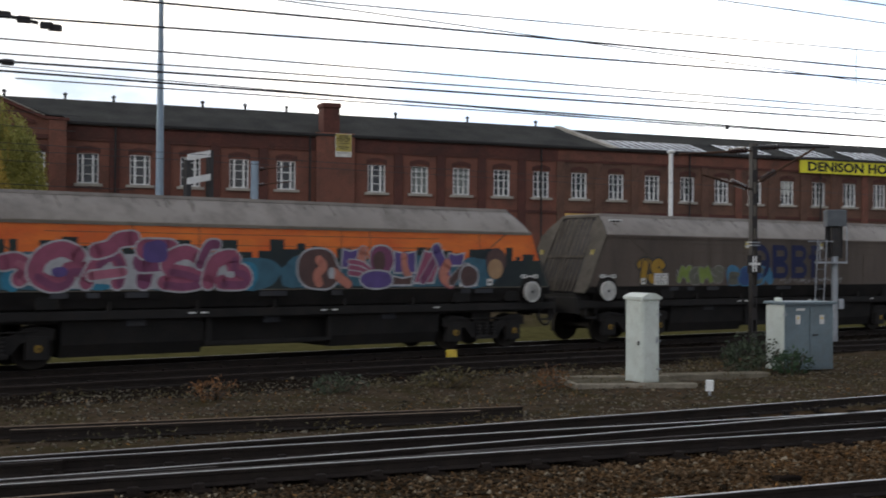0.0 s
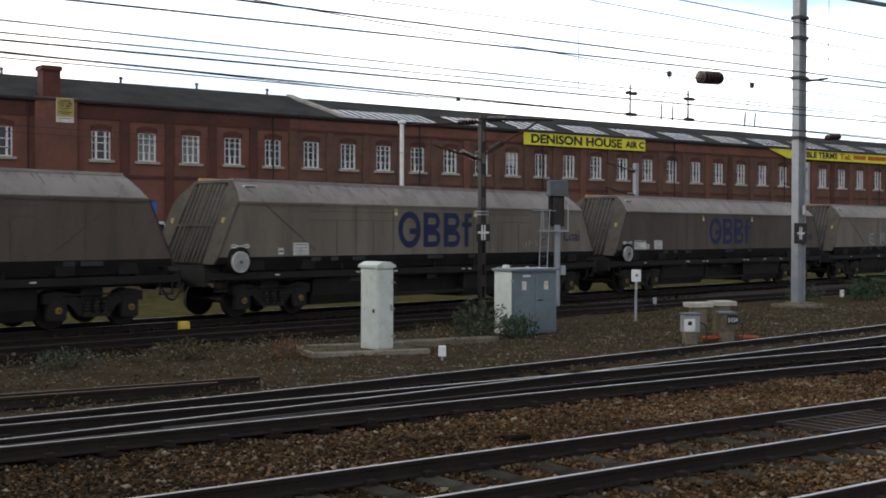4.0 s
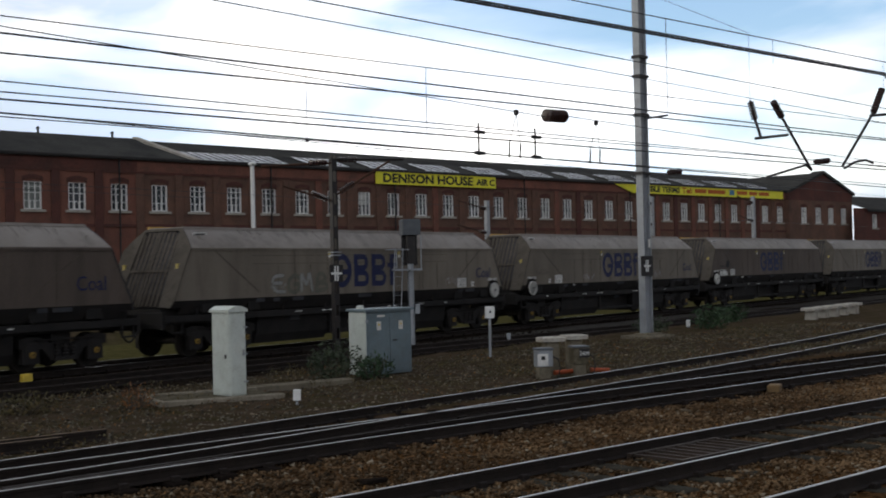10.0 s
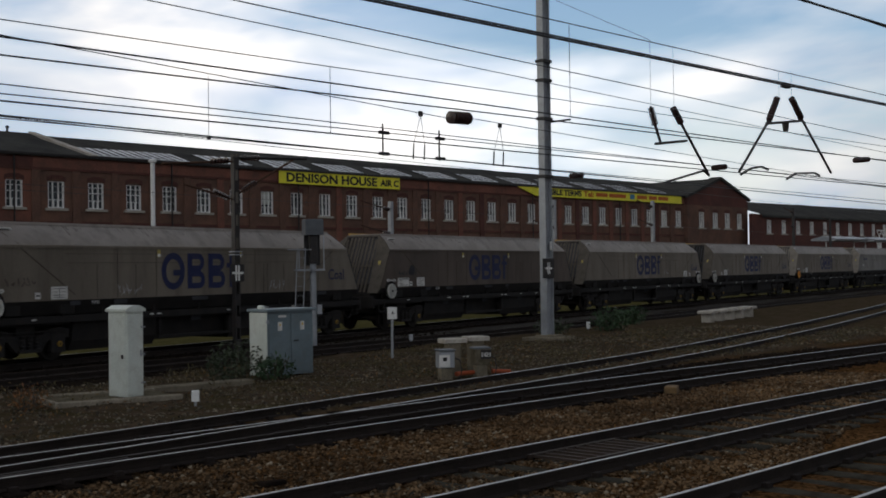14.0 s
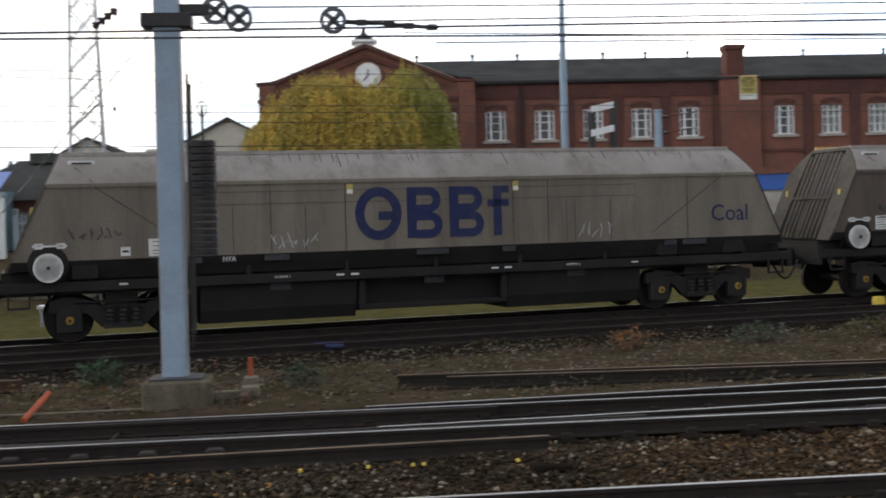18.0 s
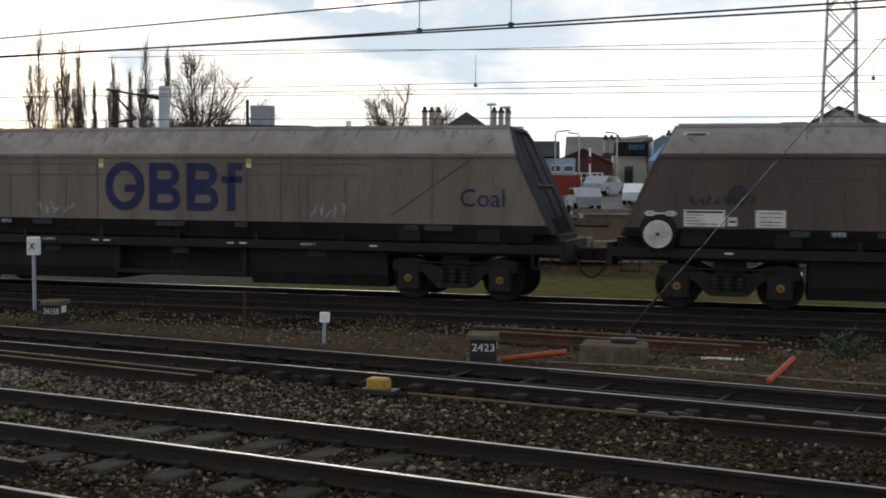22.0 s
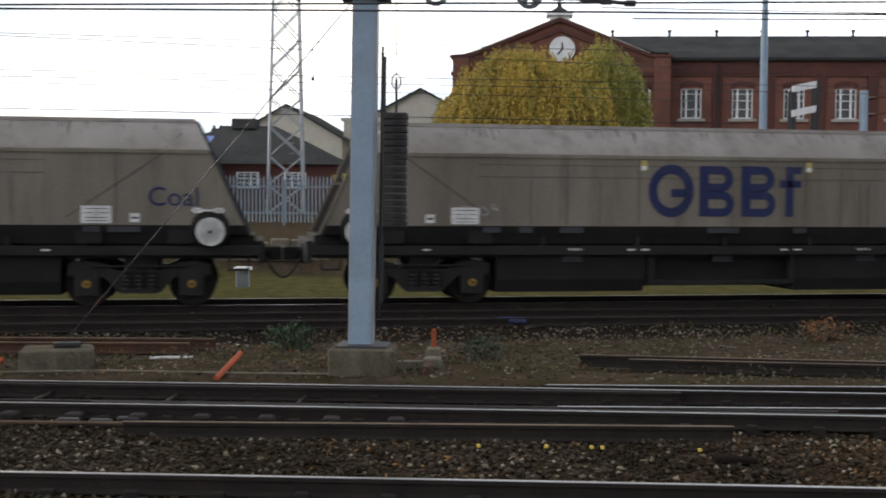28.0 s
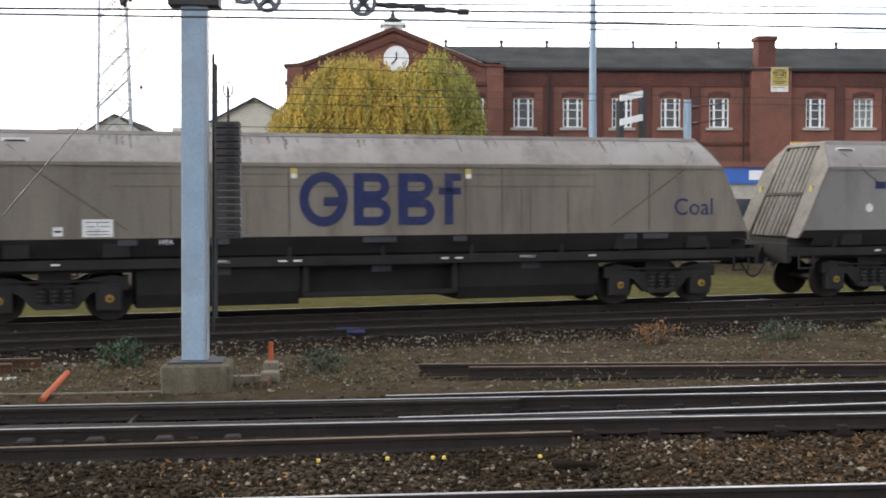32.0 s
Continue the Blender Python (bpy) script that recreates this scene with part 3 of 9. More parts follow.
def diverging(x):
    pts = [(-6, 13.62), (0, 13.72), (7, 14.2), (14, 14.85), (24.5, 16.0), (30, 16.8), (43.3, 19.5), (68.5, 25.5), (110, 35.8), (200, 56)]
    for (a, p), (b, q) in zip(pts, pts[1:]):
        if x <= b:
            break
    return p + (q - p) * (x - a) / (b - a)


def diverging_smooth(x):
    return sum(diverging(x + d) for d in (-4, -2, 0, 2, 4)) / 5


def siding(x):
    return 23.05 + 0.151 * x + 0.0861 * (x - 5.0 * (np.logaddexp(0, (x - 12.75) / 5.0) - 0.0752)) - 1.9 * smooth_step(0, 45, x)


track("nearest running line with bright rail heads on ballast", bend(5.65), -60, 110, s0=-12, s1=26)
track("running line on concrete sleepers with bright rail heads", bend(8.95), -60, 120, s0=-20, s1=45)
track("timber-sleepered through line beside the points", bend(13.55), -70, 120, s0=-24, s1=52, sleeper="timber", half=0.98)
track("line curving away from the points on dark timbers", diverging_smooth, 0.5, 170, s0=6, s1=70, sleeper="timber", top="rail_top")
track("dark freight line on which the coal train runs", train_y, -110, 190, s0=-40, s1=80, sleeper="timber", gauge=1.435)
track("rusty siding in front of the freight line", siding, -80, 170, s0=-30, s1=60, sleeper="timber", top="rail_dull", drop=0.02)


# ---- coal wagons ----
PITCH = 18.146
TOPZ, EAVE, SILL, HALF = 3.62, 3.02, 1.60, 1.38


def shell():
    """The six-sided hopper body with raking ends."""
    def end(s):
        return [(s * 8.38, -1.30, 1.42), (s * 8.30, -HALF, SILL), (s * 7.66, -HALF, EAVE), (s * 7.36, -0.72, TOPZ), (s * 7.36, 0.72, TOPZ), (s * 7.66, HALF, EAVE), (s * 8.30, HALF, SILL), (s * 8.38, 1.30, 1.42)]
    return end(-1), end(1)


def canopy_y(z):
    """Half the width of the rounded canopy at a height above the eave."""
    q = (z - EAVE) / (TOPZ - EAVE)
    return HALF - 0.66 * (0.62 * q + 0.38 * q * q)


def end_x(z):
    """The raking plane of the wagon's end."""
    return 7.36 + (TOPZ - z) * 0.4636


WHEEL_R = 0.46


def wagon_meshes():
    W = {}
    a, b = shell()
    n = 8
    W["side"] = Mesh().add([a[1], b[1], b[2], a[2], a[6], b[6], b[5], a[5], a[0], b[0], a[7], b[7]], [(0, 1, 2, 3), (5, 4, 7, 6)]).data("hopper_side")
    W["sill"] = Mesh().add([a[1], b[1], a[6], b[6], a[0], b[0], a[7], b[7]], [(4, 5, 1, 0), (7, 6, 2, 3), (5, 4, 6, 7)]).data("body_sill")
    W["end"] = Mesh().add(a, [tuple(range(7, -1, -1))]).data("hopper_end")
    m = Mesh()
    zs = [EAVE + (TOPZ - EAVE) * k / 6 for k in range(7)]
    arch = [(-canopy_y(z), z) for z in zs] + [(canopy_y(z), z) for z in reversed(zs)]
    ends = [7.66 - 0.30 * (z - EAVE) / (TOPZ - EAVE) for _, z in arch]
    m.add([(-e, y, z) for e, (y, z) in zip(ends, arch)] + [(e, y, z) for e, (y, z) in zip(ends, arch)], [(k, k + 14, k + 15, k + 1) for k in range(13)])
    W["canopy"] = m.data("canopy", True)
    m = Mesh()
    for y in (-1, 1):
        m.prism([(y * (HALF + 0.03), EAVE - 0.05), (y * (HALF + 0.03), EAVE + 0.02), (y * (HALF - 0.06), EAVE + 0.05), (y * (HALF - 0.06), EAVE - 0.05)], -7.64, 7.64)
    W["eave"] = m.data("eave_rail")
    for key, y in (("rim", -1), ("far_rim", 1)):
        m = Mesh().prism([(y * 0.78, TOPZ - 0.03), (y * 0.76, TOPZ + 0.04), (y * 0.66, TOPZ + 0.04), (y * 0.66, TOPZ - 0.03)], -7.35, 7.35)
        if y > 0:
            # far rim stands higher so its painted sunlight shows over the near one
            m = Mesh().prism([(0.74, TOPZ - 0.02), (0.74, TOPZ + 0.085), (0.68, TOPZ + 0.085), (0.68, TOPZ - 0.02)], -7.33, 7.33)
        else:
            for x in (-7.35, 7.29):
                m.box(x, x + 0.06, -0.66, 0.66, TOPZ - 0.03, TOPZ + 0.03)
        W[key] = m.data("top_rim")

    def seam(p, q, w):
        """A thin raised bar on the near side from p to q, given as (x, z); above the eave it lies on the canopy."""
        def at(x, z):
            if z <= EAVE:
                return (x, -HALF, z)
            return (x, -canopy_y(z), z)
        d = Vector((q[0] - p[0], 0, q[1] - p[1])).normalized()
        n = Vector((-d.z, 0, d.x)) * w
        a, b = Vector(at(*p)), Vector(at(*q))
        o, i = Vector((0, -0.008, 0.003)), Vector((0, 0.03, 0))
        v = [a + n + o, a - n + o, b - n + o, b + n + o, a + n + i, a - n + i, b - n + i, b + n + i]
        return Mesh().add(v, [(0, 1, 2, 3), (0, 4, 5, 1), (2, 6, 7, 3), (0, 3, 7, 4), (1, 5, 6, 2)])
    S = []
    for x in (-3.45, -1.93, 1.72, 2.52, 5.9):
        S.append(seam((x, SILL + 0.02), (x, EAVE - 0.06), 0.010))
    for x in (-4.2, -2.75, 2.95, 3.15, 4.0):
        S.append(seam((x, SILL + 0.02), (x, 2.52), 0.007))
    for z in (2.58, 2.82):
        S.append(seam((-5.3, z), (4.6, z), 0.006))
    for s in (-1, 1):
        S.append(seam((s * 6.78, EAVE - 0.05), (s * 5.0, 1.75), 0.014))
    W["seams"] = [m.data("weld_seam") for m in S]
    R = []
    for x in (-4.9, -1.93, 1.72, 5.0):
        R.append(seam((x, EAVE), (x, 3.36), 0.011))
        R.append(seam((x, 3.36), (x, TOPZ), 0.011))
    for s in (-1, 1):
        R.append(seam((s * 7.12, 3.36), (s * 6.78, EAVE), 0.014))
    W["roof_seams"] = [m.data("canopy_seam") for m in R]
    # coal dust washed down from the top rim, in three versions
    W["dust"] = []
    rng = random.Random(17)
    for k in range(3):
        m = Mesh()
        for c in range(70):
            x = rng.gauss(rng.choice((-5, -2.5, 0.5, 3.0, 5.5)), 0.7)
            if abs(x) > 7.0:
                continue
            w, h = rng.uniform(0.004, 0.014), rng.uniform(0.02, 0.20)
            zt = TOPZ - rng.uniform(0.0, 0.10)
            zb = max(3.37, zt - h)
            at = lambda z: -canopy_y(z) - 0.008
            m.add([(x - w, at(zb), zb + 0.003), (x + w * 0.6, at(zb), zb + 0.003), (x + w, at(zt), zt + 0.003), (x - w * 0.8, at(zt), zt + 0.003)], [(0, 1, 2, 3)])
        W["dust"].append(m.data("coal_dust"))
    # raking end: corner plates round a recessed panel with a middle rib and slats
    out = [(-canopy_y(z), z) for z in (TOPZ, 3.32)] + [(-HALF, EAVE), (-HALF, SILL), (-1.30, 1.42)]
    inn = [(-0.70, TOPZ - 0.07), (-0.74, 3.32), (-0.77, EAVE), (-0.84, SILL), (-0.84, 1.44)]
    for key, sg in (("plate_near", 1), ("plate_far", -1)):
        v = [(-end_x(z) - d, sg * y, z) for d in (0.05, -0.02) for y, z in out + inn]
        f = [(k, k + 1, k + 6, k + 5) for k in range(4)]
        f += [tuple(q + 10 for q in g) for g in f] + [(k, k + 10, k + 11, k + 1) for k in (0, 1, 2, 3, 5, 6, 7, 8)]
        W[key] = Mesh().add(v, f).data("end_plate")
    W["end_head"] = Mesh().add([(-end_x(z) - d, y, z) for d in (0.05, -0.02) for y, z in ((-0.72, TOPZ), (0.72, TOPZ), (0.70, TOPZ - 0.07), (-0.70, TOPZ - 0.07))], [(0, 1, 2, 3), (4, 5, 6, 7), (0, 4, 5, 1), (3, 2, 6, 7)]).data("end_head")
    # panel coat is near-black so the gaps between slats read as shade
    W["end_panel"] = Mesh().add([(-end_x(z) - 0.005, y, z) for y, z in ((-0.72, TOPZ - 0.05), (0.72, TOPZ - 0.05), (0.86, SILL), (0.86, 1.43), (-0.86, 1.43), (-0.86, SILL))], [(0, 1, 2, 3, 4, 5)]).data("end_panel")

    def raked(y, w, z0, z1, d0, d1):
        return Mesh().add([(-end_x(z) - d, y + s * w, z) for d in (d0, d1) for z, s in ((z0, -1), (z0, 1), (z1, 1), (z1, -1))], [(0, 1, 2, 3), (4, 5, 6, 7), (0, 1, 5, 4), (2, 3, 7, 6), (1, 2, 6, 5), (0, 3, 7, 4)])

    W["end_rib"] = raked(0, 0.035, 1.45, TOPZ - 0.08, 0.045, 0.0).data("end_rib")
    W["slats"] = []
    for s in (-1, 1):
        for k in range(4):
            y = s * (0.14 + 0.175 * k)
            W["slats"].append(raked(y, 0.050, 1.46, TOPZ - 0.10 if k < 3 else TOPZ - 0.16, 0.030, 0.008).data("end_slat"))
    W["end_bar"] = raked(0, 0.80, 2.40, 2.46, 0.075, 0.045).data("end_rail")
    # underframe
    m = Mesh()
    m.box(-8.0, 8.0, -1.16, 1.16, 1.36, 1.58)
    m.box(-8.62, 8.62, -1.30, -1.18, 1.02, 1.20, 0.008)
    m.box(-8.62, 8.62, 1.18, 1.30, 1.02, 1.20, 0.008)
    m.box(-8.5, 8.5, -1.0, 1.0, 0.94, 1.4)
    for s in (-1, 1):
        m.box(s * 8.62 - 0.06, s * 8.62 + 0.06, -1.28, 1.28, 0.86, 1.30, 0.01)
    for x in (-7.4, -5.3, -3.9, -1.9, 0.0, 1.9, 3.9, 5.3, 7.4):
        m.box(x - 0.04, x + 0.04, -1.27, 1.27, 1.2, 1.58)
    W["underframe"] = m.data("underframe")
    m = Mesh().prism([(-1.20, 1.24), (-1.38, SILL + 0.02), (-1.30, SILL + 0.02), (-1.14, 1.24)], -8.0, 8.0)
    W["skirt"] = m.data("skirt")
    # hopper chutes between the bogies: the outer two hang low, the middle one shows as an open frame
    W["chute"] = Mesh().prism([(-1.12, 1.02), (-1.06, 0.50), (-0.94, 0.24), (0.94, 0.24), (1.06, 0.50), (1.12, 1.02)], -1.58, 1.58).data("hopper_chute")
    W["chute_mid"] = Mesh().prism([(-0.82, 1.02), (-0.78, 0.34), (0.78, 0.34), (0.82, 1.02)], -1.66, 1.66).data("hopper_chute")
    W["chute_rail"] = Mesh().box(-1.62, 1.62, -1.15, -1.08, 0.40, 0.48, 0.01).box(-1.62, -1.50, -1.17, -1.05, 0.48, 1.02).box(1.50, 1.62, -1.17, -1.05, 0.48, 1.02).data("chute_rail")
    # bogie: cast side frames with deep axle-box housings, springs in the middle
    W["bogie"] = Mesh().box(-0.3, 0.3, -1.0, 1.0, 0.45, 0.95).data("bogie")
    W["side_frame"] = Mesh().prism([(-1.34, 0.62), (-1.34, 0.84), (-1.05, 0.90), (-0.70, 0.86), (-0.42, 0.72), (0.42, 0.72), (0.70, 0.86), (1.05, 0.90), (1.34, 0.84), (1.34, 0.62), (0.66, 0.58), (0.40, 0.30), (-0.40, 0.30), (-0.66, 0.58)], -0.09, 0.09, "y").data("side_frame")
    W["axle_box"] = Mesh().box(-0.24, 0.24, -0.12, 0.12, 0.24, 0.74, 0.04).data("axle_box")
    W["axle_guard"] = Mesh().box(-0.30, 0.30, -0.10, 0.10, 0.70, 0.86, 0.02).data("axle_guard")
    W["spring"] = Mesh().turned([(0.085, 0.36), (0.06, 0.40), (0.085, 0.44), (0.06, 0.48), (0.085, 0.52), (0.06, 0.56), (0.085, 0.60), (0.06, 0.64), (0.085, 0.70)], (0, 0, 0), "z", 10).data("spring")
    W["spring_plank"] = Mesh().box(-0.36, 0.36, -0.06, 0.06, 0.28, 0.36, 0.015).data("spring_plank")
    W["brake_rod"] = Mesh().rod((-0.9, 0, 0.80), (0.9, 0, 0.80), 0.022, n=6).data("brake_rod")
    W["wheelset"] = Mesh().turned([(0.10, -0.84), (0.30, -0.80), (0.40, -0.84), (0.44, -0.84), (0.44, -0.79), (WHEEL_R, -0.765), (WHEEL_R, -0.72), (0.12, -0.70), (0.09, -0.6), (0.09, 0.6), (0.12, 0.70), (WHEEL_R, 0.72), (WHEEL_R, 0.765), (0.44, 0.79), (0.44, 0.84), (0.10, 0.84)], (0, 0, 0), "y", 24).data("wheelset", True)
    W["cap"] = Mesh().turned([(0.078, -1.185), (0.078, -1.10), (0.0, -1.10)], (0, 0, WHEEL_R), "y", 14).data("axle_cap", True)
    W["cap_bolt"] = Mesh().turned([(0.028, -1.195), (0.028, -1.18)], (0, 0, WHEEL_R), "y", 8).data("cap_bolt", True)
    W["coupler"] = Mesh().rod((8.5, 0, 1.0), (8.98, 0, 1.0), 0.13, n=12).box(8.80, 9.06, -0.17, 0.17, 0.86, 1.14, 0.03).box(8.62, 8.72, -0.28, 0.28, 0.80, 1.20, 0.02).data("coupler")
    pts = [(8.7 + 0.37 * 2 * k / 12, -0.42, 0.95 - 0.42 * math.sin(math.pi * k / 12)) for k in range(13)]
    W["hose"] = Mesh().path(pts, 0.028, 6).data("brake_hose", True)
    W["disc"] = Mesh().turned([(0.272, -0.02), (0.272, 0.02), (0.225, 0.035), (0.0, 0.035)], (0, 0, 0), "y", 28).turned([(0.272, -0.035), (0.272, 0.03), (0.235, 0.03), (0.235, -0.035)], (0, 0, 0), "y", 28).data("hand_wheel", True)
    W["disc_hub"] = Mesh().turned([(0.035, -0.06), (0.035, 0.0)], (0, 0, 0), "y", 10).data("wheel_hub", True)
    W["arch"] = Mesh().turned([(0.37, -0.012), (0.37, 0.012)], (0, 0, 0), "y", 24).data("wheel_recess")
    W["gear"] = Mesh().box(-0.25, 0.25, -1.34, -1.2, 1.25, 1.52, 0.02).data("valve_box")
    W["step"] = Mesh().box(-0.2, 0.2, -1.36, -1.28, 0.72, 0.76).box(-0.2, -0.17, -1.34, -1.3, 0.72, 1.05).box(0.17, 0.2, -1.34, -1.3, 0.72, 1.05).data("footstep")
    return W


def flat(name, x, z, w, h, material, parent, y=-HALF - 0.012, label=""):
    return part(name, Mesh().box(x - w / 2, x + w / 2, y - 0.003, y + 0.003, z - h / 2, z + h / 2), material, parent, label)


def ring_shape(cx, cz, rx, rz, t, a0, a1, y, n=28):
    m = Mesh()
    v, f = [], []
    for i in range(n + 1):
        a = radians(a0 + (a1 - a0) * i / n)
        for k in (1, 0):
            v.append((cx + (rx - t * (1 - k)) * math.cos(a), y, cz + (rz - t * (1 - k)) * math.sin(a)))
    f = [(2 * i, 2 * i + 2, 2 * i + 3, 2 * i + 1) for i in range(n)]
    m.add(v, f)
    m.add([(p[0], y + 0.006, p[2]) for p in v], [tuple(reversed(q)) for q in f])
    return m


def operator_mark():
    """Four bold blue shapes painted on the side: an open ring, two pierced blocks and a barred post."""
    y = -HALF - 0.013
    out = [ring_shape(-1.24, 2.33, 0.49, 0.54, 0.19, 0, 360, y).box(-1.24, -0.92, y, y + 0.006, 2.20, 2.37)]
    for x0 in (-0.63, 0.29):
        m = Mesh().box(x0, x0 + 0.2, y, y + 0.006, 1.81, 2.85)
        m.add(*half_ring(x0 + 0.2, 2.585, 0.53, 0.265, 0.17, y))
        out.append(m.add(*half_ring(x0 + 0.2, 2.07, 0.56, 0.265, 0.17, y)))
    out.append(Mesh().box(1.27, 1.45, y, y + 0.006, 1.81, 2.85).box(1.14, 1.62, y, y + 0.006, 2.42, 2.56).box(1.45, 1.62, y, y + 0.006, 2.70, 2.85))
    return [m.data("painted_shape") for m in out]


def half_ring(x, z, rx, rz, t, y, n=14):
    v = [(x, y, z + rz), (x, y, z + rz - t)]
    for i in range(n + 1):
        a = math.pi / 2 - math.pi * i / n
        c = x + rx - rz
        v += [(c + rz * math.cos(a), y, z + rz * math.sin(a)), (c + (rz - t) * math.cos(a), y, z + (rz - t) * math.sin(a))]
    v += [(x, y, z - rz), (x, y, z - rz + t)]
    f = [(2 * i, 2 * i + 2, 2 * i + 3, 2 * i + 1) for i in range(len(v) // 2 - 1)]
    return v, f


rolling = []


def build_wagon(W, label, body="body", disc="left", disc_paint="disc", mark=True, coal=True, slats=True, plate="end", panel="panel_dark", twin=False):
    wg = thing("coal_wagon", label, "freight wagon", group="wagons of the coal train")
    hb = part("hopper_side", W["side"], M[body], wg)
    for me, mt in (("sill", "under"), ("rim", "roof"), ("far_rim", "rim_y"), ("eave", body), ("underframe", "under"), ("skirt", "under")):
        part(W[me].name.split(".")[0], W[me], M[mt], wg)
    for q in W["seams"]:
        part("weld_seam", q, M["seam"], hb)
    cn = part("canopy_plate", W["canopy"], M["roof"], wg)
    for q in W["roof_seams"]:
        part("canopy_seam", q, M["seam"], cn)
    tagged(part("coal_dust", W["dust"][len(bpy.data.objects) % 3], M["coal_dust"], cn, "black coal dust streaks"), kind="stuff")
    for s in (0, 180):
        r = pose(0, 0, 0, 0, 0, s)
        he = part("hopper_end", W["end"], M["end"], wg)
        he.matrix_basis = r
        # left ends face the sun side: that light is painted as a lighter coat
        coat = M["end_mid" if s == 0 and plate == "end" else plate]
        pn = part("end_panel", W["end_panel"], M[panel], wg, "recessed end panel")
        moved = [part("end_plate", W[q], coat, wg) for q in ("plate_near", "plate_far")]
        moved += [pn, part("end_head", W["end_head"], coat, wg), part("end_rail", W["end_bar"], M["slat"], wg), part("end_rib", W["end_rib"], coat, wg), part("coupler", W["coupler"], M["under"], wg)]
        for o in moved:
            o.matrix_basis = r
        if s == 0:
            for y in (-1.08, 1.08):
                part("reflector", Mesh().box(-end_x(2.56) - 0.09, -end_x(2.56) - 0.02, y - 0.045, y + 0.045, 2.48, 2.62), M["label_y"], wg, "small yellow reflector")
            part("brake_hose", W["hose"], M["black"], wg)
            for q in W["slats"]:
                part("end_slat", q, M[plate if plate == "end_pale" else "slat" if slats else panel], pn)
    for x in (-3.25, 0.0, 3.25):
        c = part("hopper_chute", W["chute" if x else "chute_mid"], M["under"], wg)
        c.matrix_basis = pose(x, 0, 0)
        if not x:
            part("chute_rail", W["chute_rail"], M["under"], c)
    for x in (-6.315, 6.315):
        bg = part("bogie", W["bogie"], M["under"], wg)
        bg.matrix_basis = pose(x, 0, 0)
        for y in (-1, 1):
            bits = [("side_frame", 0, 1.03), ("spring_plank", 0, 1.16), ("brake_rod", 0, 1.16)] if y < 0 else [("side_frame", 0, 1.03)]
            bits += [(q, a, 1.03) for q in ("axle_box", "axle_guard") for a in (-0.985, 0.985)]
            bits += [("spring", a, 1.16) for a in (-0.24, 0.0, 0.24)] if y < 0 else []
            for q, a, b in bits:
                part(q, W[q], M["under"], bg).matrix_basis = pose(a, y * b, 0)
        for a in (-0.985, 0.985):
            ws = part("wheelset", W["wheelset"], M["wheel"], bg)
            ws.matrix_basis = pose(a, 0, WHEEL_R)
            rolling.append((ws, a))
            for q in (part("axle_cap", W["cap"], M["hub"], bg, "worn yellow axle cap"), part("cap_bolt", W["cap_bolt"], M["wheel"], bg)):
                q.matrix_basis = pose(a, 0, 0)
    for x in (-7.0, -5.2, 5.4, 7.1):
        g = part("valve_box", W["gear"], M["under"], wg)
        g.matrix_basis = pose(x, 0, 0)
    for x in (-8.2, 8.2):
        g = part("footstep", W["step"], M["under"], wg)
        g.matrix_basis = pose(x, 0, 0)
    s = -1 if disc == "left" else 1
    # flat dark disc paints the shade of a recess behind the hand wheel
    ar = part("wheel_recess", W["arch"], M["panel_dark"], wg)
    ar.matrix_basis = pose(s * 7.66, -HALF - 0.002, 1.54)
    dw = part("hand_wheel", W["disc"], M[disc_paint], wg, "amber hand wheel disc" if disc_paint == "amber" else "white hand wheel disc")
    dw.matrix_basis = pose(s * 7.66, -HALF - 0.06, 1.48)
    part("wheel_hub", W["disc_hub"], M["end"], dw)
    flat("brake_label", s * 7.62, 1.885, 0.62, 0.035, M["white"], wg)
    for dx in (-0.2, 0.2):
        flat("brake_tab", s * 7.62 + dx, 1.885, 0.16, 0.10, M["white"], wg, y=-HALF - 0.013)
    flat("data_panel", s * 5.54, 1.80, 0.56, 0.33, M["white"], wg, label="white data panel with unreadable small print")
    for k, (dx, dz, w, h) in enumerate(((0, 0.11, 0.42, 0.014), (-0.13, 0.03, 0.16, 0.012), (0.13, 0.03, 0.16, 0.012), (0, -0.06, 0.40, 0.014), (0, -0.12, 0.40, 0.012), (0, 0.0, 0.01, 0.2))):
        flat("print_bar", s * 5.54 + dx, 1.80 + dz, w, h, M["sign_k"], wg, y=-HALF - 0.017)
    flat("print_bar", s * 6.25, 1.74, 0.12, 0.04, M["sign_k"], wg, y=-HALF - 0.017)
    flat("number_bar", -6.98, EAVE + 0.42, 0.36, 0.028, M["sign_k"], wg, y=-canopy_y(EAVE + 0.42) - 0.035)
    words("brake_word", "OFF", 0.075, M["sign_k"], wg, (s * 7.62 - 0.275, -HALF - 0.018, 1.858), depth=0.002)
    words("brake_word", "ON", 0.075, M["sign_k"], wg, (s * 7.62 + 0.14, -HALF - 0.018, 1.858), depth=0.002)
    flat("small_panel", s * 6.25, 1.74, 0.18, 0.17, M["white"], wg)
    flat("number_panel", -6.98, EAVE + 0.42, 0.5, 0.1, M["white"], wg, y=-canopy_y(EAVE + 0.42) - 0.02)
    for x in (-2.22 if twin else -1.83, 1.78) if mark else ():
        wl = flat("warning_label", x, 2.84, 0.13, 0.21, M["label_y"], wg)
        flat("warning_panel", x, 2.79, 0.11, 0.08, M["white"], wl, y=-HALF - 0.018)
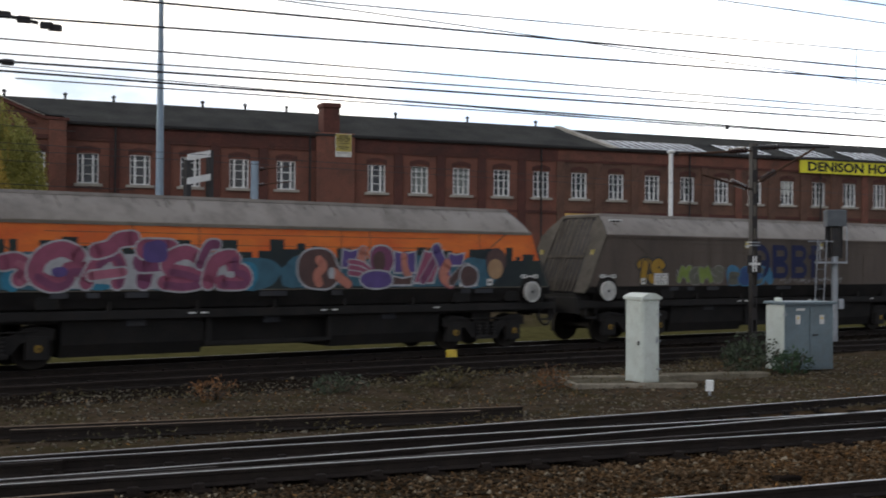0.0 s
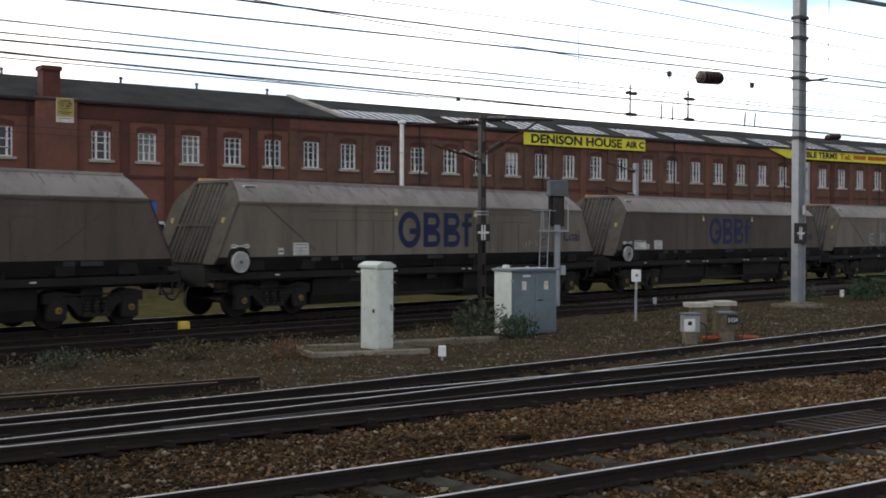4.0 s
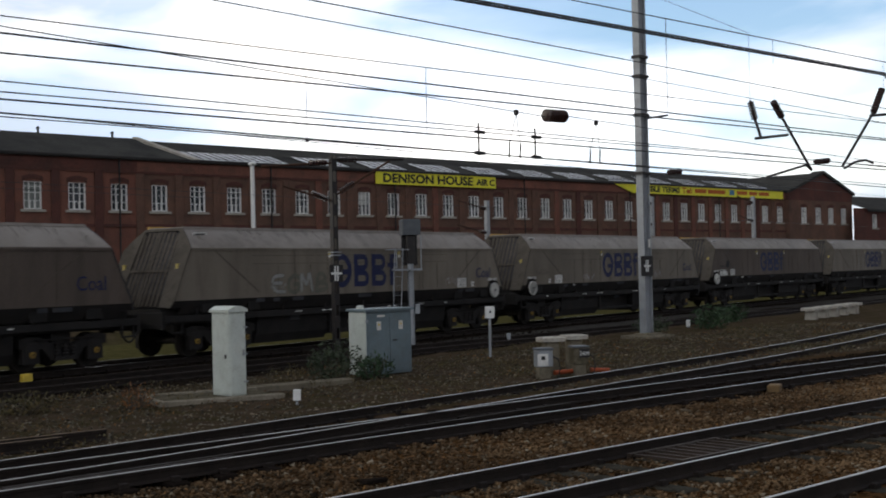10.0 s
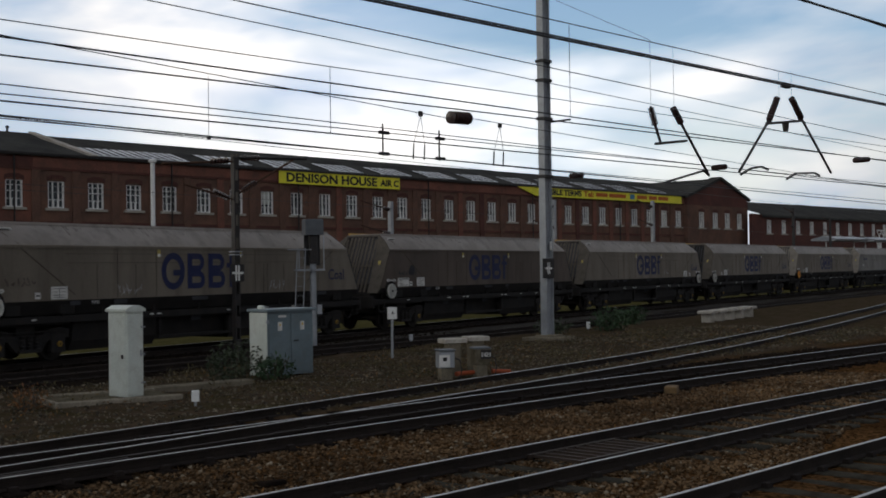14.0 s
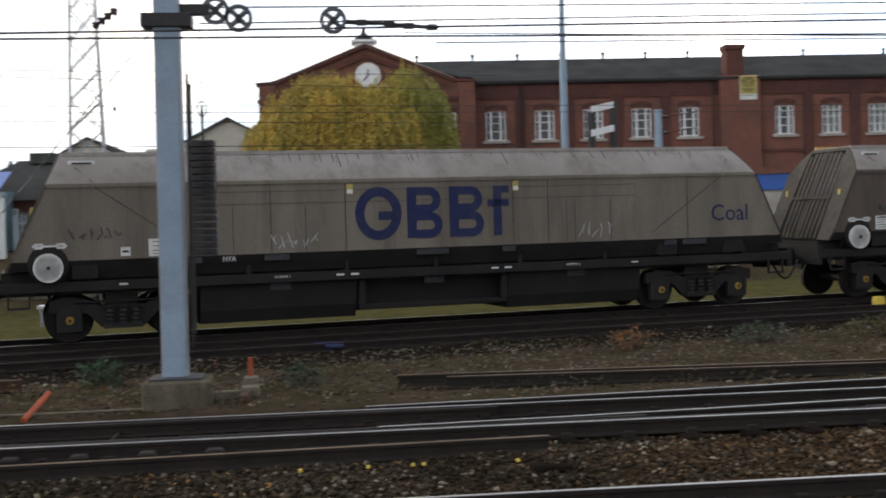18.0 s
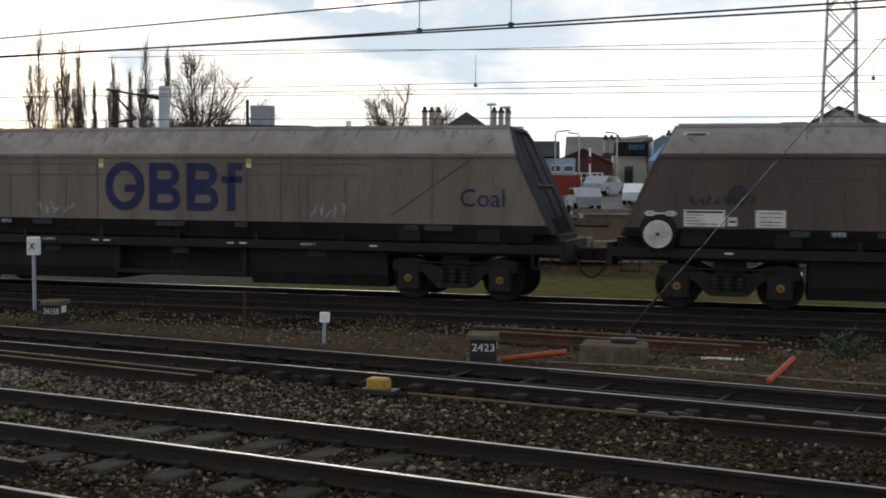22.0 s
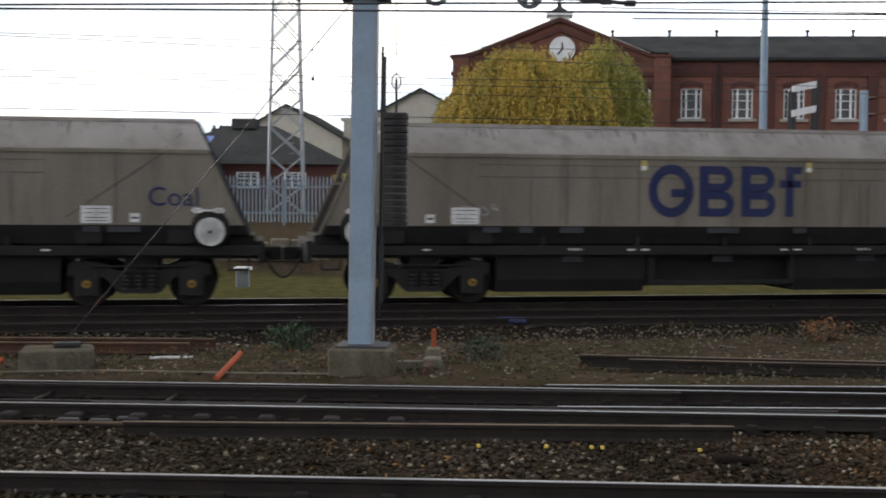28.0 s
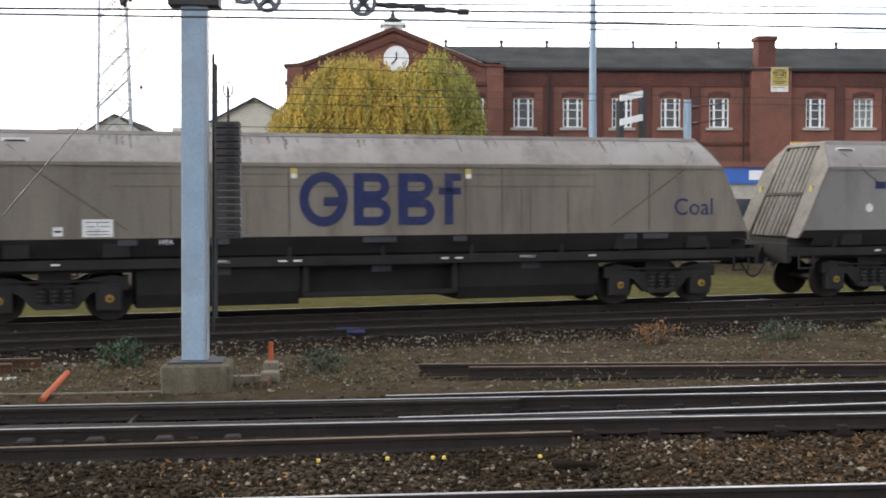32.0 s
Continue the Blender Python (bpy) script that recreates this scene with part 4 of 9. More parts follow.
    for x, w in ((-4.3, 0.28), (-3.35, 0.5), (-5.0, 0.36), (-0.1, 0.7), (1.6, 0.3), (5.45, 0.3), (6.05, 0.6)):
        flat("stencil_plate", x, 1.52, w, 0.11, M["end"], wg, y=-1.395)
    for x in (-3.25, 0.0, 3.25):
        flat("stencil_plate", x, 0.93, 0.42, 0.14, M["end"], wg, y=-1.14)
    for x in (-2.05, -1.75, 1.6, 1.3, -6.3, 4.6):
        flat("pointer_plate", x, 1.12, 0.16, 0.035, M["white"], wg, y=-1.308)
    if mark:
        for q in W["mark"]:
            part("painted_shape", q, M["blue"], wg, "bold dark blue painted shape")
    if coal:
        words("painted_word", "Coal", 0.52, M["blue"], wg, (6.48, -HALF - 0.013, 1.97), depth=0.002)
    return wg


for key, col in (("spray_sea", (0.02, 0.19, 0.30)), ("spray_pink", (0.42, 0.13, 0.19)), ("spray_violet", (0.10, 0.06, 0.22)), ("spray_pale", (0.43, 0.43, 0.44)), ("spray_blue", (0.05, 0.20, 0.34)), ("spray_salmon", (0.52, 0.19, 0.13)), ("spray_yellow", (0.42, 0.24, 0.015)), ("spray_deep", (0.025, 0.075, 0.22)), ("spray_tan", (0.40, 0.24, 0.12)), ("spray_dull", (0.13, 0.125, 0.09)), ("spray_green", (0.22, 0.30, 0.05)), ("spray_grey", (0.30, 0.30, 0.28)), ("spray_black", (0.02, 0.02, 0.022)), ("spray_rose", (0.31, 0.075, 0.135)), ("spray_mauve", (0.20, 0.05, 0.12)), ("spray_teal", (0.035, 0.12, 0.17)), ("spray_umber", (0.085, 0.04, 0.035))):
    M[key] = mat(key, col, tuple(c * 0.75 for c in col), 0.55, 0, 3, 30, 0.02, tuple(c * 0.5 for c in col), 0.4)
M["spray_dark"] = mat("sprayed_dark_wash", (0.022, 0.03, 0.034), (0.035, 0.045, 0.04), 0.6, 0, 1.2, 25, 0.02)
M["body_pale"] = mat("paler_hopper_paint", (0.24, 0.23, 0.21), (0.18, 0.17, 0.155), 0.6, 0, 0.6, 30, 0.06, (0.10, 0.09, 0.08), 0.5, 0, (1, 1, 0.22))
M["spray_orange"] = mat("sprayed_orange_wash", (0.66, 0.115, 0.014), (0.80, 0.20, 0.022), 0.55, 0, 0.8, 25, 0.02, (0.5, 0.12, 0.03), 0.5, 0, (1, 1, 2.5))

W = wagon_meshes()
W["mark"] = operator_mark()
DECK = [
    ("coal hopper covered in orange and pink spray paint", dict(disc="right", mark=False, coal=False, slats=False)),
    ("grey coal hopper sprayed yellow, green and blue low on its side", dict(body="body_dark", coal=False)),
    ("dusty brown-grey coal hopper with bold blue shapes", dict(disc="left")),
    ("dark grey-brown coal hopper with two white panels", dict(body="body_dark", disc="left", twin=True)),
    ("sooty coal hopper with pale scribbles low on its side", dict(body="body", disc="right")),
    ("dusty coal hopper with chalked scribbles on its side", dict(disc="left")),
    ("dark brown sooty coal hopper with a faded word", dict(body="body_dark", coal=False, twin=True)),
    ("brown-grey coal hopper with a white hand wheel at its trailing end", dict(disc="right")),
    ("brown-grey coal hopper with a white data panel", dict(disc="left", slats=False)),
    ("brown-grey coal hopper with an amber hand wheel", dict(disc="left", disc_paint="amber", slats=False, plate="end_pale")),
    ("paler grey coal hopper with ribbed ends and a blue badge", dict(body="body_pale", disc="right", mark=False, coal=False, plate="end_pale")),
    ("sooty coal hopper far along the train", dict(body="body_dark")),
    ("sooty coal hopper far along the train", dict(body="body_dark", disc="right")),
    ("sooty coal hopper far along the train", dict(body="body_dark")),
]
wagons = [build_wagon(W, lab, **kw) for lab, kw in DECK]


# ---- the brick works building ----
TILT = math.degrees(math.atan(-0.0214))
BAY = 3.063
EAVE_Z, RIDGE_Z = 10.5, 12.40


def window_meshes(w, h, broad=False):
    glass = Mesh().box(-w, w, 0.20, 0.23, 0, h).data("pane")
    fr = Mesh()
    bars = ((-w, 0.07), (-0.36, 0.12), (0.24, 0.12), (w - 0.07, 0.07)) if broad else ((-w, 0.09), (-0.235, 0.05), (0.185, 0.05), (w - 0.09, 0.09))
    for x, t in bars:
        fr.box(x, x + t, 0.06, 0.19, 0, h)
    for z, t in ((0.0, 0.08), (h * 0.30, 0.04), (h * 0.58, 0.05), (h * 0.80, 0.035), (h - 0.07, 0.07)):
        fr.box(-w + 0.09, w - 0.09, 0.08, 0.185, z, z + t)
    if not broad:
        for x in (-0.185, 0.135):
            fr.box(x, x + 0.05, 0.05, 0.18, 0.08, h * 0.30)
    sill = Mesh().box(-w - 0.22, w + 0.22, -0.16, 0.08, -0.17, 0.0, 0.02).data("window_sill")
    n = 8
    arch = Mesh()
    for k in range(n):
        a, b = -w - 0.1 + (2 * w + 0.2) * k / n, -w - 0.1 + (2 * w + 0.2) * (k + 1) / n
        za, zb = (0.16 * (1 - (2 * q / (2 * w + 0.2)) ** 2) for q in (a, b))
        arch.add([(a + 0.01, -0.03, h + za), (b - 0.01, -0.03, h + zb), (b - 0.01, -0.03, h + 0.27 + zb), (a + 0.01, -0.03, h + 0.27 + za), (a + 0.01, 0.1, h + za - 0.12), (b - 0.01, 0.1, h + zb - 0.12), (b - 0.01, 0.02, h + 0.27 + zb), (a + 0.01, 0.02, h + 0.27 + za)], [(0, 1, 2, 3), (0, 4, 5, 1), (3, 2, 6, 7), (0, 3, 7, 4), (1, 5, 6, 2)])
    return glass, fr.data("window_frame"), sill, arch.data("brick_arch")


def put_window(parent, ms, x, z, y=0.0, blind=False):
    wd = part("window", ms[0], M["pane"], parent)
    wd.matrix_basis = pose(x, y, z)
    part("window_frame", ms[1], M["frame_w"], wd)
    part("window_sill", ms[2], M["stone"], wd)
    part("brick_arch", ms[3], M["brick_d"], wd)
    if blind:
        part("blind", Mesh().box(-0.42, 0.42, 0.17, 0.19, random.choice((0.2, 0.8, 1.0)), 1.75), M["blind"], wd, "pale drawn blind")
    return wd


def pierced(m, x0, x1, holes, y0, y1, z0, z1, hz0, hz1, w):
    """A wall from x0 to x1 with a row of window openings through it, as one connected shell."""
    xs = [x0] + [e for h in holes for e in (h - w, h + w)] + [x1]
    zs = [z0, hz0, hz1, z1]
    n = len(xs)
    vid = lambda i, k, s: (s * 4 + k) * n + i
    v = [(x, y, z) for y in (y0, y1) for z in zs for x in xs]
    f = []
    hole = lambda i, k: k == 1 and i % 2 == 1
    for s in (0, 1):
        for k in range(3):
            for i in range(n - 1):
                if not hole(i, k):
                    f.append((vid(i, k, s), vid(i + 1, k, s), vid(i + 1, k + 1, s), vid(i, k + 1, s)))
    for i in range(1, n - 1, 2):
        for a, b in (((i, 1), (i + 1, 1)), ((i + 1, 1), (i + 1, 2)), ((i + 1, 2), (i, 2)), ((i, 2), (i, 1))):
            f.append((vid(*a, 0), vid(*b, 0), vid(*b, 1), vid(*a, 1)))
    rim = [(i, 0) for i in range(n)] + [(n - 1, k) for k in (1, 2, 3)] + [(i, 3) for i in range(n - 2, -1, -1)] + [(0, k) for k in (2, 1)]
    for a, b in zip(rim, rim[1:] + rim[:1]):
        f.append((vid(*a, 0), vid(*b, 0), vid(*b, 1), vid(*a, 1)))
    return m.add(v, f)


def build_works():
    wk = thing("works_building", "long two-storey red brick railway works with white windows", "building", pose(0, 75, 0, 0, 0, TILT))
    w = 0.62
    ms = window_meshes(w, 1.84)
    left = [11.35 + BAY * k for k in range(5)]
    mid = [29.75 + BAY * k for k in range(5)]
    right = [29.75 + BAY * k for k in range(5, 32)]
    part("wall", pierced(Mesh(), 10.0, 26.0, left, 0, 0.45, 0.6, EAVE_Z, 6.80, 8.62, w), M["brick"], wk)
    part("wall", pierced(Mesh(), 26.0, 43.3, mid, 0, 0.45, 0.6, EAVE_Z, 6.80, 8.62, w), M["brick"], wk)
    part("wall", pierced(Mesh(), 43.3, 125.9, right, 0, 0.45, 0.6, EAVE_Z, 6.80, 8.62, w), M["brick_b"], wk, "darker sooty brickwork")
    # near-black sheet stands in for the unlit rooms behind the windows
    part("partition_wall", Mesh().box(10, 140, 1.6, 1.7, 0.6, 10.3), M["panel_dark"], wk, "dark sheet painted as the unlit interior")
    for x0, x1 in ((10.0, 46.0), (46.0, 126.0)):
        lift = 0.0 if x0 < 40 else -0.12
        part("roof", Mesh().add([(x0, -0.3, EAVE_Z - 0.1), (x1, -0.3, EAVE_Z - 0.1), (x1, 5.0, RIDGE_Z + lift), (x0, 5.0, RIDGE_Z + lift), (x1, 10.5, EAVE_Z), (x0, 10.5, EAVE_Z), (x0, -0.3, EAVE_Z - 0.25), (x1, -0.3, EAVE_Z - 0.25)], [(0, 1, 2, 3), (3, 2, 4, 5), (6, 7, 1, 0)]), M["slate"], wk)
        part("gutter", Mesh().prism([(-0.42, EAVE_Z - 0.18), (-0.42, EAVE_Z - 0.04), (-0.28, EAVE_Z - 0.04), (-0.28, EAVE_Z - 0.18)], x0, x1), M["black"], wk)
    part("roof", Mesh().add([(4.5, 0.7, 10.85), (10.0, 0.7, 10.85), (10.0, 5.0, RIDGE_Z), (4.5, 5.0, RIDGE_Z), (10.0, 10.5, EAVE_Z), (4.5, 10.5, EAVE_Z)], [(0, 1, 2, 3), (3, 2, 4, 5)]), M["slate"], wk)
    part("roof_coping", Mesh().add([(45.8, 5.0, RIDGE_Z + 0.12), (46.3, 5.0, RIDGE_Z + 0.12), (48.2, -0.3, EAVE_Z + 0.05), (47.7, -0.3, EAVE_Z + 0.05), (45.8, 5.0, RIDGE_Z - 0.1), (46.3, 5.0, RIDGE_Z - 0.1), (48.2, -0.3, EAVE_Z - 0.1), (47.7, -0.3, EAVE_Z - 0.1)], [(0, 1, 2, 3), (0, 3, 7, 4), (1, 5, 6, 2), (3, 2, 6, 7)]), M["stone"], wk)
    mb = window_meshes(w, 1.84, True)
    for x in left + mid + right:
        wd = put_window(wk, mb if x < 31 else ms, x, 6.80, 0, random.random() < 0.14 and x > 38)
        if x in mid[1:3]:
            part("frosted_pane", Mesh().box(-w + 0.08, w - 0.08, 0.192, 0.199, 0.08, 1.78), M["frosted"], wd, "grey frosted glass")
    # brick relief: string courses, pilasters and recessed panels
    # the course at 9.35 is darker brick to paint the stepped shadow line
    for z, h, d in ((9.35, 0.16, 0.09), (10.2, 0.22, 0.13), (5.7, 0.2, 0.08)):
        part("string_course", Mesh().box(10.0, 125.9, -d, 0.0, z, z + h), M["brick_d"], wk)
    part("wall_band", Mesh().box(10.0, 43.3, -0.10, 0.0, 9.52, 10.19), M["brick_d"], wk, "plain dark brick band under the eave")
    part("wall_band", Mesh().box(43.3, 125.9, -0.10, 0.0, 9.52, 10.19), M["brick"], wk, "plain brick band under the eave")
    pil = Mesh().box(-0.30, 0.30, -0.13, 0.0, 0.6, 9.35, 0.02).data("pilaster")
    for x in [11.35 + BAY * (k + 0.5) for k in range(38)]:
        if not 24.5 < x < 29:
            p = part("pilaster", pil, M["brick_d" if x < 43 else random.choice(("brick", "brick_d", "brick_b"))], wk)
            p.matrix_basis = pose(x, 0, 0)
    drain = Mesh().rod((0, -0.22, 0.6), (0, -0.22, 10.3), 0.06, n=6).data("drainpipe")
    for x in (12.9, 25.1, 41.9, 54.3, 66.5, 81.9, 97.1, 112.4):
        d = part("drainpipe", drain, M["black"], wk)
        d.matrix_basis = pose(x, 0, 0)
    # chimney and its pier
    part("chimney_pier", Mesh().box(25.5, 28.1, -0.35, 0.0, 0.6, 10.55, 0.03), M["brick"], wk)
    st = part("chimney", Mesh().box(26.0, 27.1, -0.2, 0.9, 10.5, 12.2, 0.02), M["brick_d"], wk)
    part("chimney_cap", Mesh().box(25.9, 27.2, -0.3, 1.0, 12.2, 12.48, 0.04), M["brick_d"], st)
    nb = part("notice_board", Mesh().box(26.75, 27.85, -0.42, -0.36, 9.0, 10.5), M["white"], wk, "white and yellow notice board")
    part("notice_sheet", Mesh().box(26.77, 27.83, -0.43, -0.422, 9.35, 10.48), M["label_y"], nb, "faded yellow sheet")
    words("lettering", "TO LET", 0.33, M["sign_k"], nb, (26.84, -0.436, 9.98), width=0.92, bold=0.012)
    for z, x0, x1, h in ((10.36, 27.0, 27.6, 0.04), (10.26, 26.95, 27.65, 0.05), (9.86, 26.9, 27.7, 0.04), (9.76, 27.05, 27.55, 0.03), (9.62, 26.9, 27.7, 0.05), (9.50, 27.0, 27.6, 0.05), (9.24, 26.85, 27.6, 0.03)):
        part("notice_bar", Mesh().box(x0, x1, -0.44, -0.431 if z > 9.35 else -0.425, z, z + h), M["sign_k"], nb)
    vent = Mesh().turned([(0.09, 0), (0.07, 0.26), (0.15, 0.27), (0.13, 0.37), (0.04, 0.44)], (0, 0, 0), "z", 10).data("roof_vent", True)
    for x in [6.9, 10.55] + [13.55 + 2.87 * k for k in range(5)] + [33 + 5.6 * k for k in range(3)]:
        v = part("roof_vent", vent, M["slate"], wk)
        v.matrix_basis = pose(x, 5.0, RIDGE_Z - 0.02)
    # rooflights lying on the slope
    sl = (RIDGE_Z - 0.12 - EAVE_Z + 0.1) / 5.3

    def rooflight(x0, x1, s0=0.6, s1=2.6, n=5):
        zs = [EAVE_Z - 0.1 + sl * s + 0.05 for s in (s0, s1)]
        rl = part("rooflight", Mesh().add([(x0, s0 - 0.3, zs[0]), (x1, s0 - 0.3, zs[0]), (x1 - 0.4, s1 - 0.3, zs[1]), (x0 - 0.4, s1 - 0.3, zs[1]), (x0, s0 - 0.3, zs[0] - 0.08), (x1, s0 - 0.3, zs[0] - 0.08)], [(0, 1, 2, 3), (4, 5, 1, 0)]), M["skylight"], wk, "weathered pale glazing sheets")
        for k in range(n + 1):
            x = x0 + (x1 - x0) * k / n
            part("glazing_bar", Mesh().rod((x, s0 - 0.32, zs[0] + 0.02), (x - 0.4, s1 - 0.3, zs[1] + 0.02), 0.04, n=5), M["slate"], rl)

    rooflight(48.0, 56.2, 0.4, 2.4, 12)
    x = 58.2
    while x < 122:
        rooflight(x, x + 4.0)
        x += 6.05
    # clock gable
    gb = thing("clock_gable", "red brick gable front with a white clock face", "building front", pose(0, 75, 0, 0, 0, TILT))
    part("wall", pierced(Mesh(), -3.1, 10.0, [-1.2, 1.9, 5.0, 8.2], -0.7, 0.6, 6.2, 9.4, 6.72, 8.6, w), M["brick"], gb)
    part("wall", pierced(Mesh(), -3.1, 10.0, [-1.2, 1.9, 5.0, 8.2], -0.7, 0.6, 0.6, 6.2, 2.6, 5.0, 0.62), M["brick"], gb)
    part("gable", Mesh().prism([(-3.1, 9.4), (10.0, 9.4), (10.0, 10.4), (8.7, 10.45), (3.35, 12.55), (-2.0, 10.45), (-3.1, 10.4)], -0.7, 0.5, "y"), M["brick"], gb)
    part("coping", Mesh().prism([(-3.25, 10.4), (-2.0, 10.45), (3.35, 12.55), (8.7, 10.45), (10.15, 10.4), (10.15, 10.55), (8.75, 10.62), (3.35, 12.78), (-2.05, 10.62), (-3.25, 10.55)], -0.95, 0.55, "y"), M["brick_d"], gb)
    for s in (-1, 1):
        part("lead_flashing", Mesh().prism([(3.35, 12.79), (3.35 + s * 5.4, 10.63), (3.35 + s * 5.4, 10.68), (3.35, 12.85)], -0.98, -0.5, "y"), M["stone"], gb, "pale weathered flashing")
    part("cornice", Mesh().prism([(-1.6, 10.30), (3.35, 12.22), (8.3, 10.30), (8.1, 10.15), (3.35, 11.95), (-1.4, 10.15)], -0.86, -0.7, "y"), M["brick_d"], gb)
    for x in (-3.1, 9.0):
        part("corner_pier", Mesh().box(x, x + 1.0, -0.9, -0.7, 0.6, 10.4, 0.02), M["brick"], gb)
    part("string_course", Mesh().box(-3.2, 10.1, -0.85, -0.7, 9.3, 9.55), M["brick_d"], gb)
    for x in (-1.2, 1.9, 5.0, 8.2):
        put_window(gb, ms, x, 6.72, -0.7)
    ml = window_meshes(0.62, 2.4)
    for x in (-1.2, 1.9, 5.0, 8.2):
        put_window(gb, ml, x, 2.6, -0.7)
    part("roof", Mesh().add([(-3.1, -0.6, 10.4), (3.35, -0.6, 12.6), (3.35, 10, 12.6), (-3.1, 10, 10.4), (10, -0.6, 10.4), (10, 10, 10.4)], [(0, 1, 2, 3), (1, 4, 5, 2)]), M["slate"], gb)
    # another near-black sheet paints in the gable's unlit inside
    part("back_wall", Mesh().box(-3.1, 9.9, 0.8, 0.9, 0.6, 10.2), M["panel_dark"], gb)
    ck = part("clock", Mesh().turned([(0.78, -0.08), (0.78, 0.0), (0.70, 0.02)], (3.5, -0.78, 10.88), "y", 32), M["frame_w"], gb, "round white clock face")
    part("clock_hand", Mesh().box(3.46, 3.54, -0.90, -0.87, 10.85, 11.3), M["sign_k"], ck)
    part("clock_hand", Mesh().box(-0.04, 0.04, -0.03, 0, -0.42, 0.03).move(pose(3.5, -0.87, 10.88, 0, 42, 0)), M["sign_k"], ck)
    cu = part("cupola", Mesh().box(2.75, 3.95, 0.2, 1.4, 12.3, 13.05, 0.03).box(2.55, 4.15, 0.0, 1.6, 13.05, 13.2, 0.03), M["frame_w"], gb, "white timber cupola with a stepped cap")
    part("cupola_cap", Mesh().turned([(0.75, 0.0), (0.45, 0.25), (0.15, 0.45), (0.05, 0.9)], (3.35, 0.8, 13.2), "z", 12), M["slate"], cu)
    # far gable
    fg = thing("far_gable", "red brick gable end of the works with four windows", "building front", pose(0, 75, 0, 0, 0, TILT))
    part("wall", pierced(Mesh(), 125.9, 140.3, [129.1, 132.3, 135.2, 138.2], -0.5, 0.6, 0.6, 9.4, 6.75, 8.6, w), M["brick_b"], fg)
    part("gable", Mesh().prism([(125.9, 9.4), (140.3, 9.4), (140.3, 10.3), (133.4, 12.7), (125.9, 10.3)], -0.5, 0.5, "y"), M["brick_d"], fg)
    part("coping", Mesh().prism([(125.6, 10.2), (133.4, 12.65), (140.6, 10.2), (140.6, 10.5), (133.4, 13.0), (125.6, 10.5)], -0.8, 0.6, "y"), M["slate"], fg)
    part("roof", Mesh().add([(125.9, -0.5, 10.4), (133.4, -0.5, 12.8), (133.4, 10, 12.8), (125.9, 10, 10.4), (140.3, -0.5, 10.4), (140.3, 10, 10.4)], [(0, 1, 2, 3), (1, 4, 5, 2)]), M["slate"], fg)
    for x in (129.1, 132.3, 135.2, 138.2):
        put_window(fg, ms, x, 6.75, -0.5)
    # banners
    sg = thing("banner_sign", "long yellow banner with black capitals on brickwork", "sign", pose(0, 75, 0, 0, 0, TILT))
    part("panel", Mesh().box(64.4, 78.1, -0.34, -0.28, 9.32, 10.38), M["sign_y"], sg)
    words("lettering", "DENISON HOUSE", 0.98, M["sign_k"], sg, (65.1, -0.345, 9.50), width=10.2, bold=0.035)
    words("lettering", "AIR C", 0.74, M["sign_k"], sg, (75.75, -0.345, 9.55), width=2.2, bold=0.03)
    s2 = thing("banner_sign", "sagging yellow banner with worn small lettering", "sign", pose(0, 75, 0, 0, 0, TILT))
    part("panel", Mesh().add([(94.6, -0.3, 10.3), (97.5, -0.34, 9.45), (124.9, -0.34, 9.45), (124.9, -0.34, 10.42), (97.5, -0.34, 10.36), (94.6, -0.24, 10.3), (97.5, -0.28, 9.45), (124.9, -0.28, 9.45), (124.9, -0.28, 10.42), (97.5, -0.28, 10.36)], [(0, 1, 4), (1, 2, 3, 4), (5, 9, 6), (6, 9, 8, 7), (1, 6, 7, 2), (3, 8, 9, 4)]), M["sign_y"], s2)
    words("lettering", "XIBLE TERMS", 0.78, M["sign_k"], s2, (99.3, -0.345, 9.66), width=5.9, bold=0.03)
    words("lettering", "Tel:", 0.78, M["sign_r"], s2, (105.6, -0.345, 9.66), width=1.8, bold=0.03)
    for a, b in ((107.8, 109.9), (110.2, 113.4), (115.6, 117.6), (118.0, 119.6), (119.9, 122.0)):
        part("lettering_bar", Mesh().box(a, b, -0.352, -0.345, 9.72, 10.12), M["sign_r"], s2)
    part("lettering_bar", Mesh().box(114.2, 115.1, -0.352, -0.345, 9.65, 10.2), M["spray_blue"], s2)


build_works()


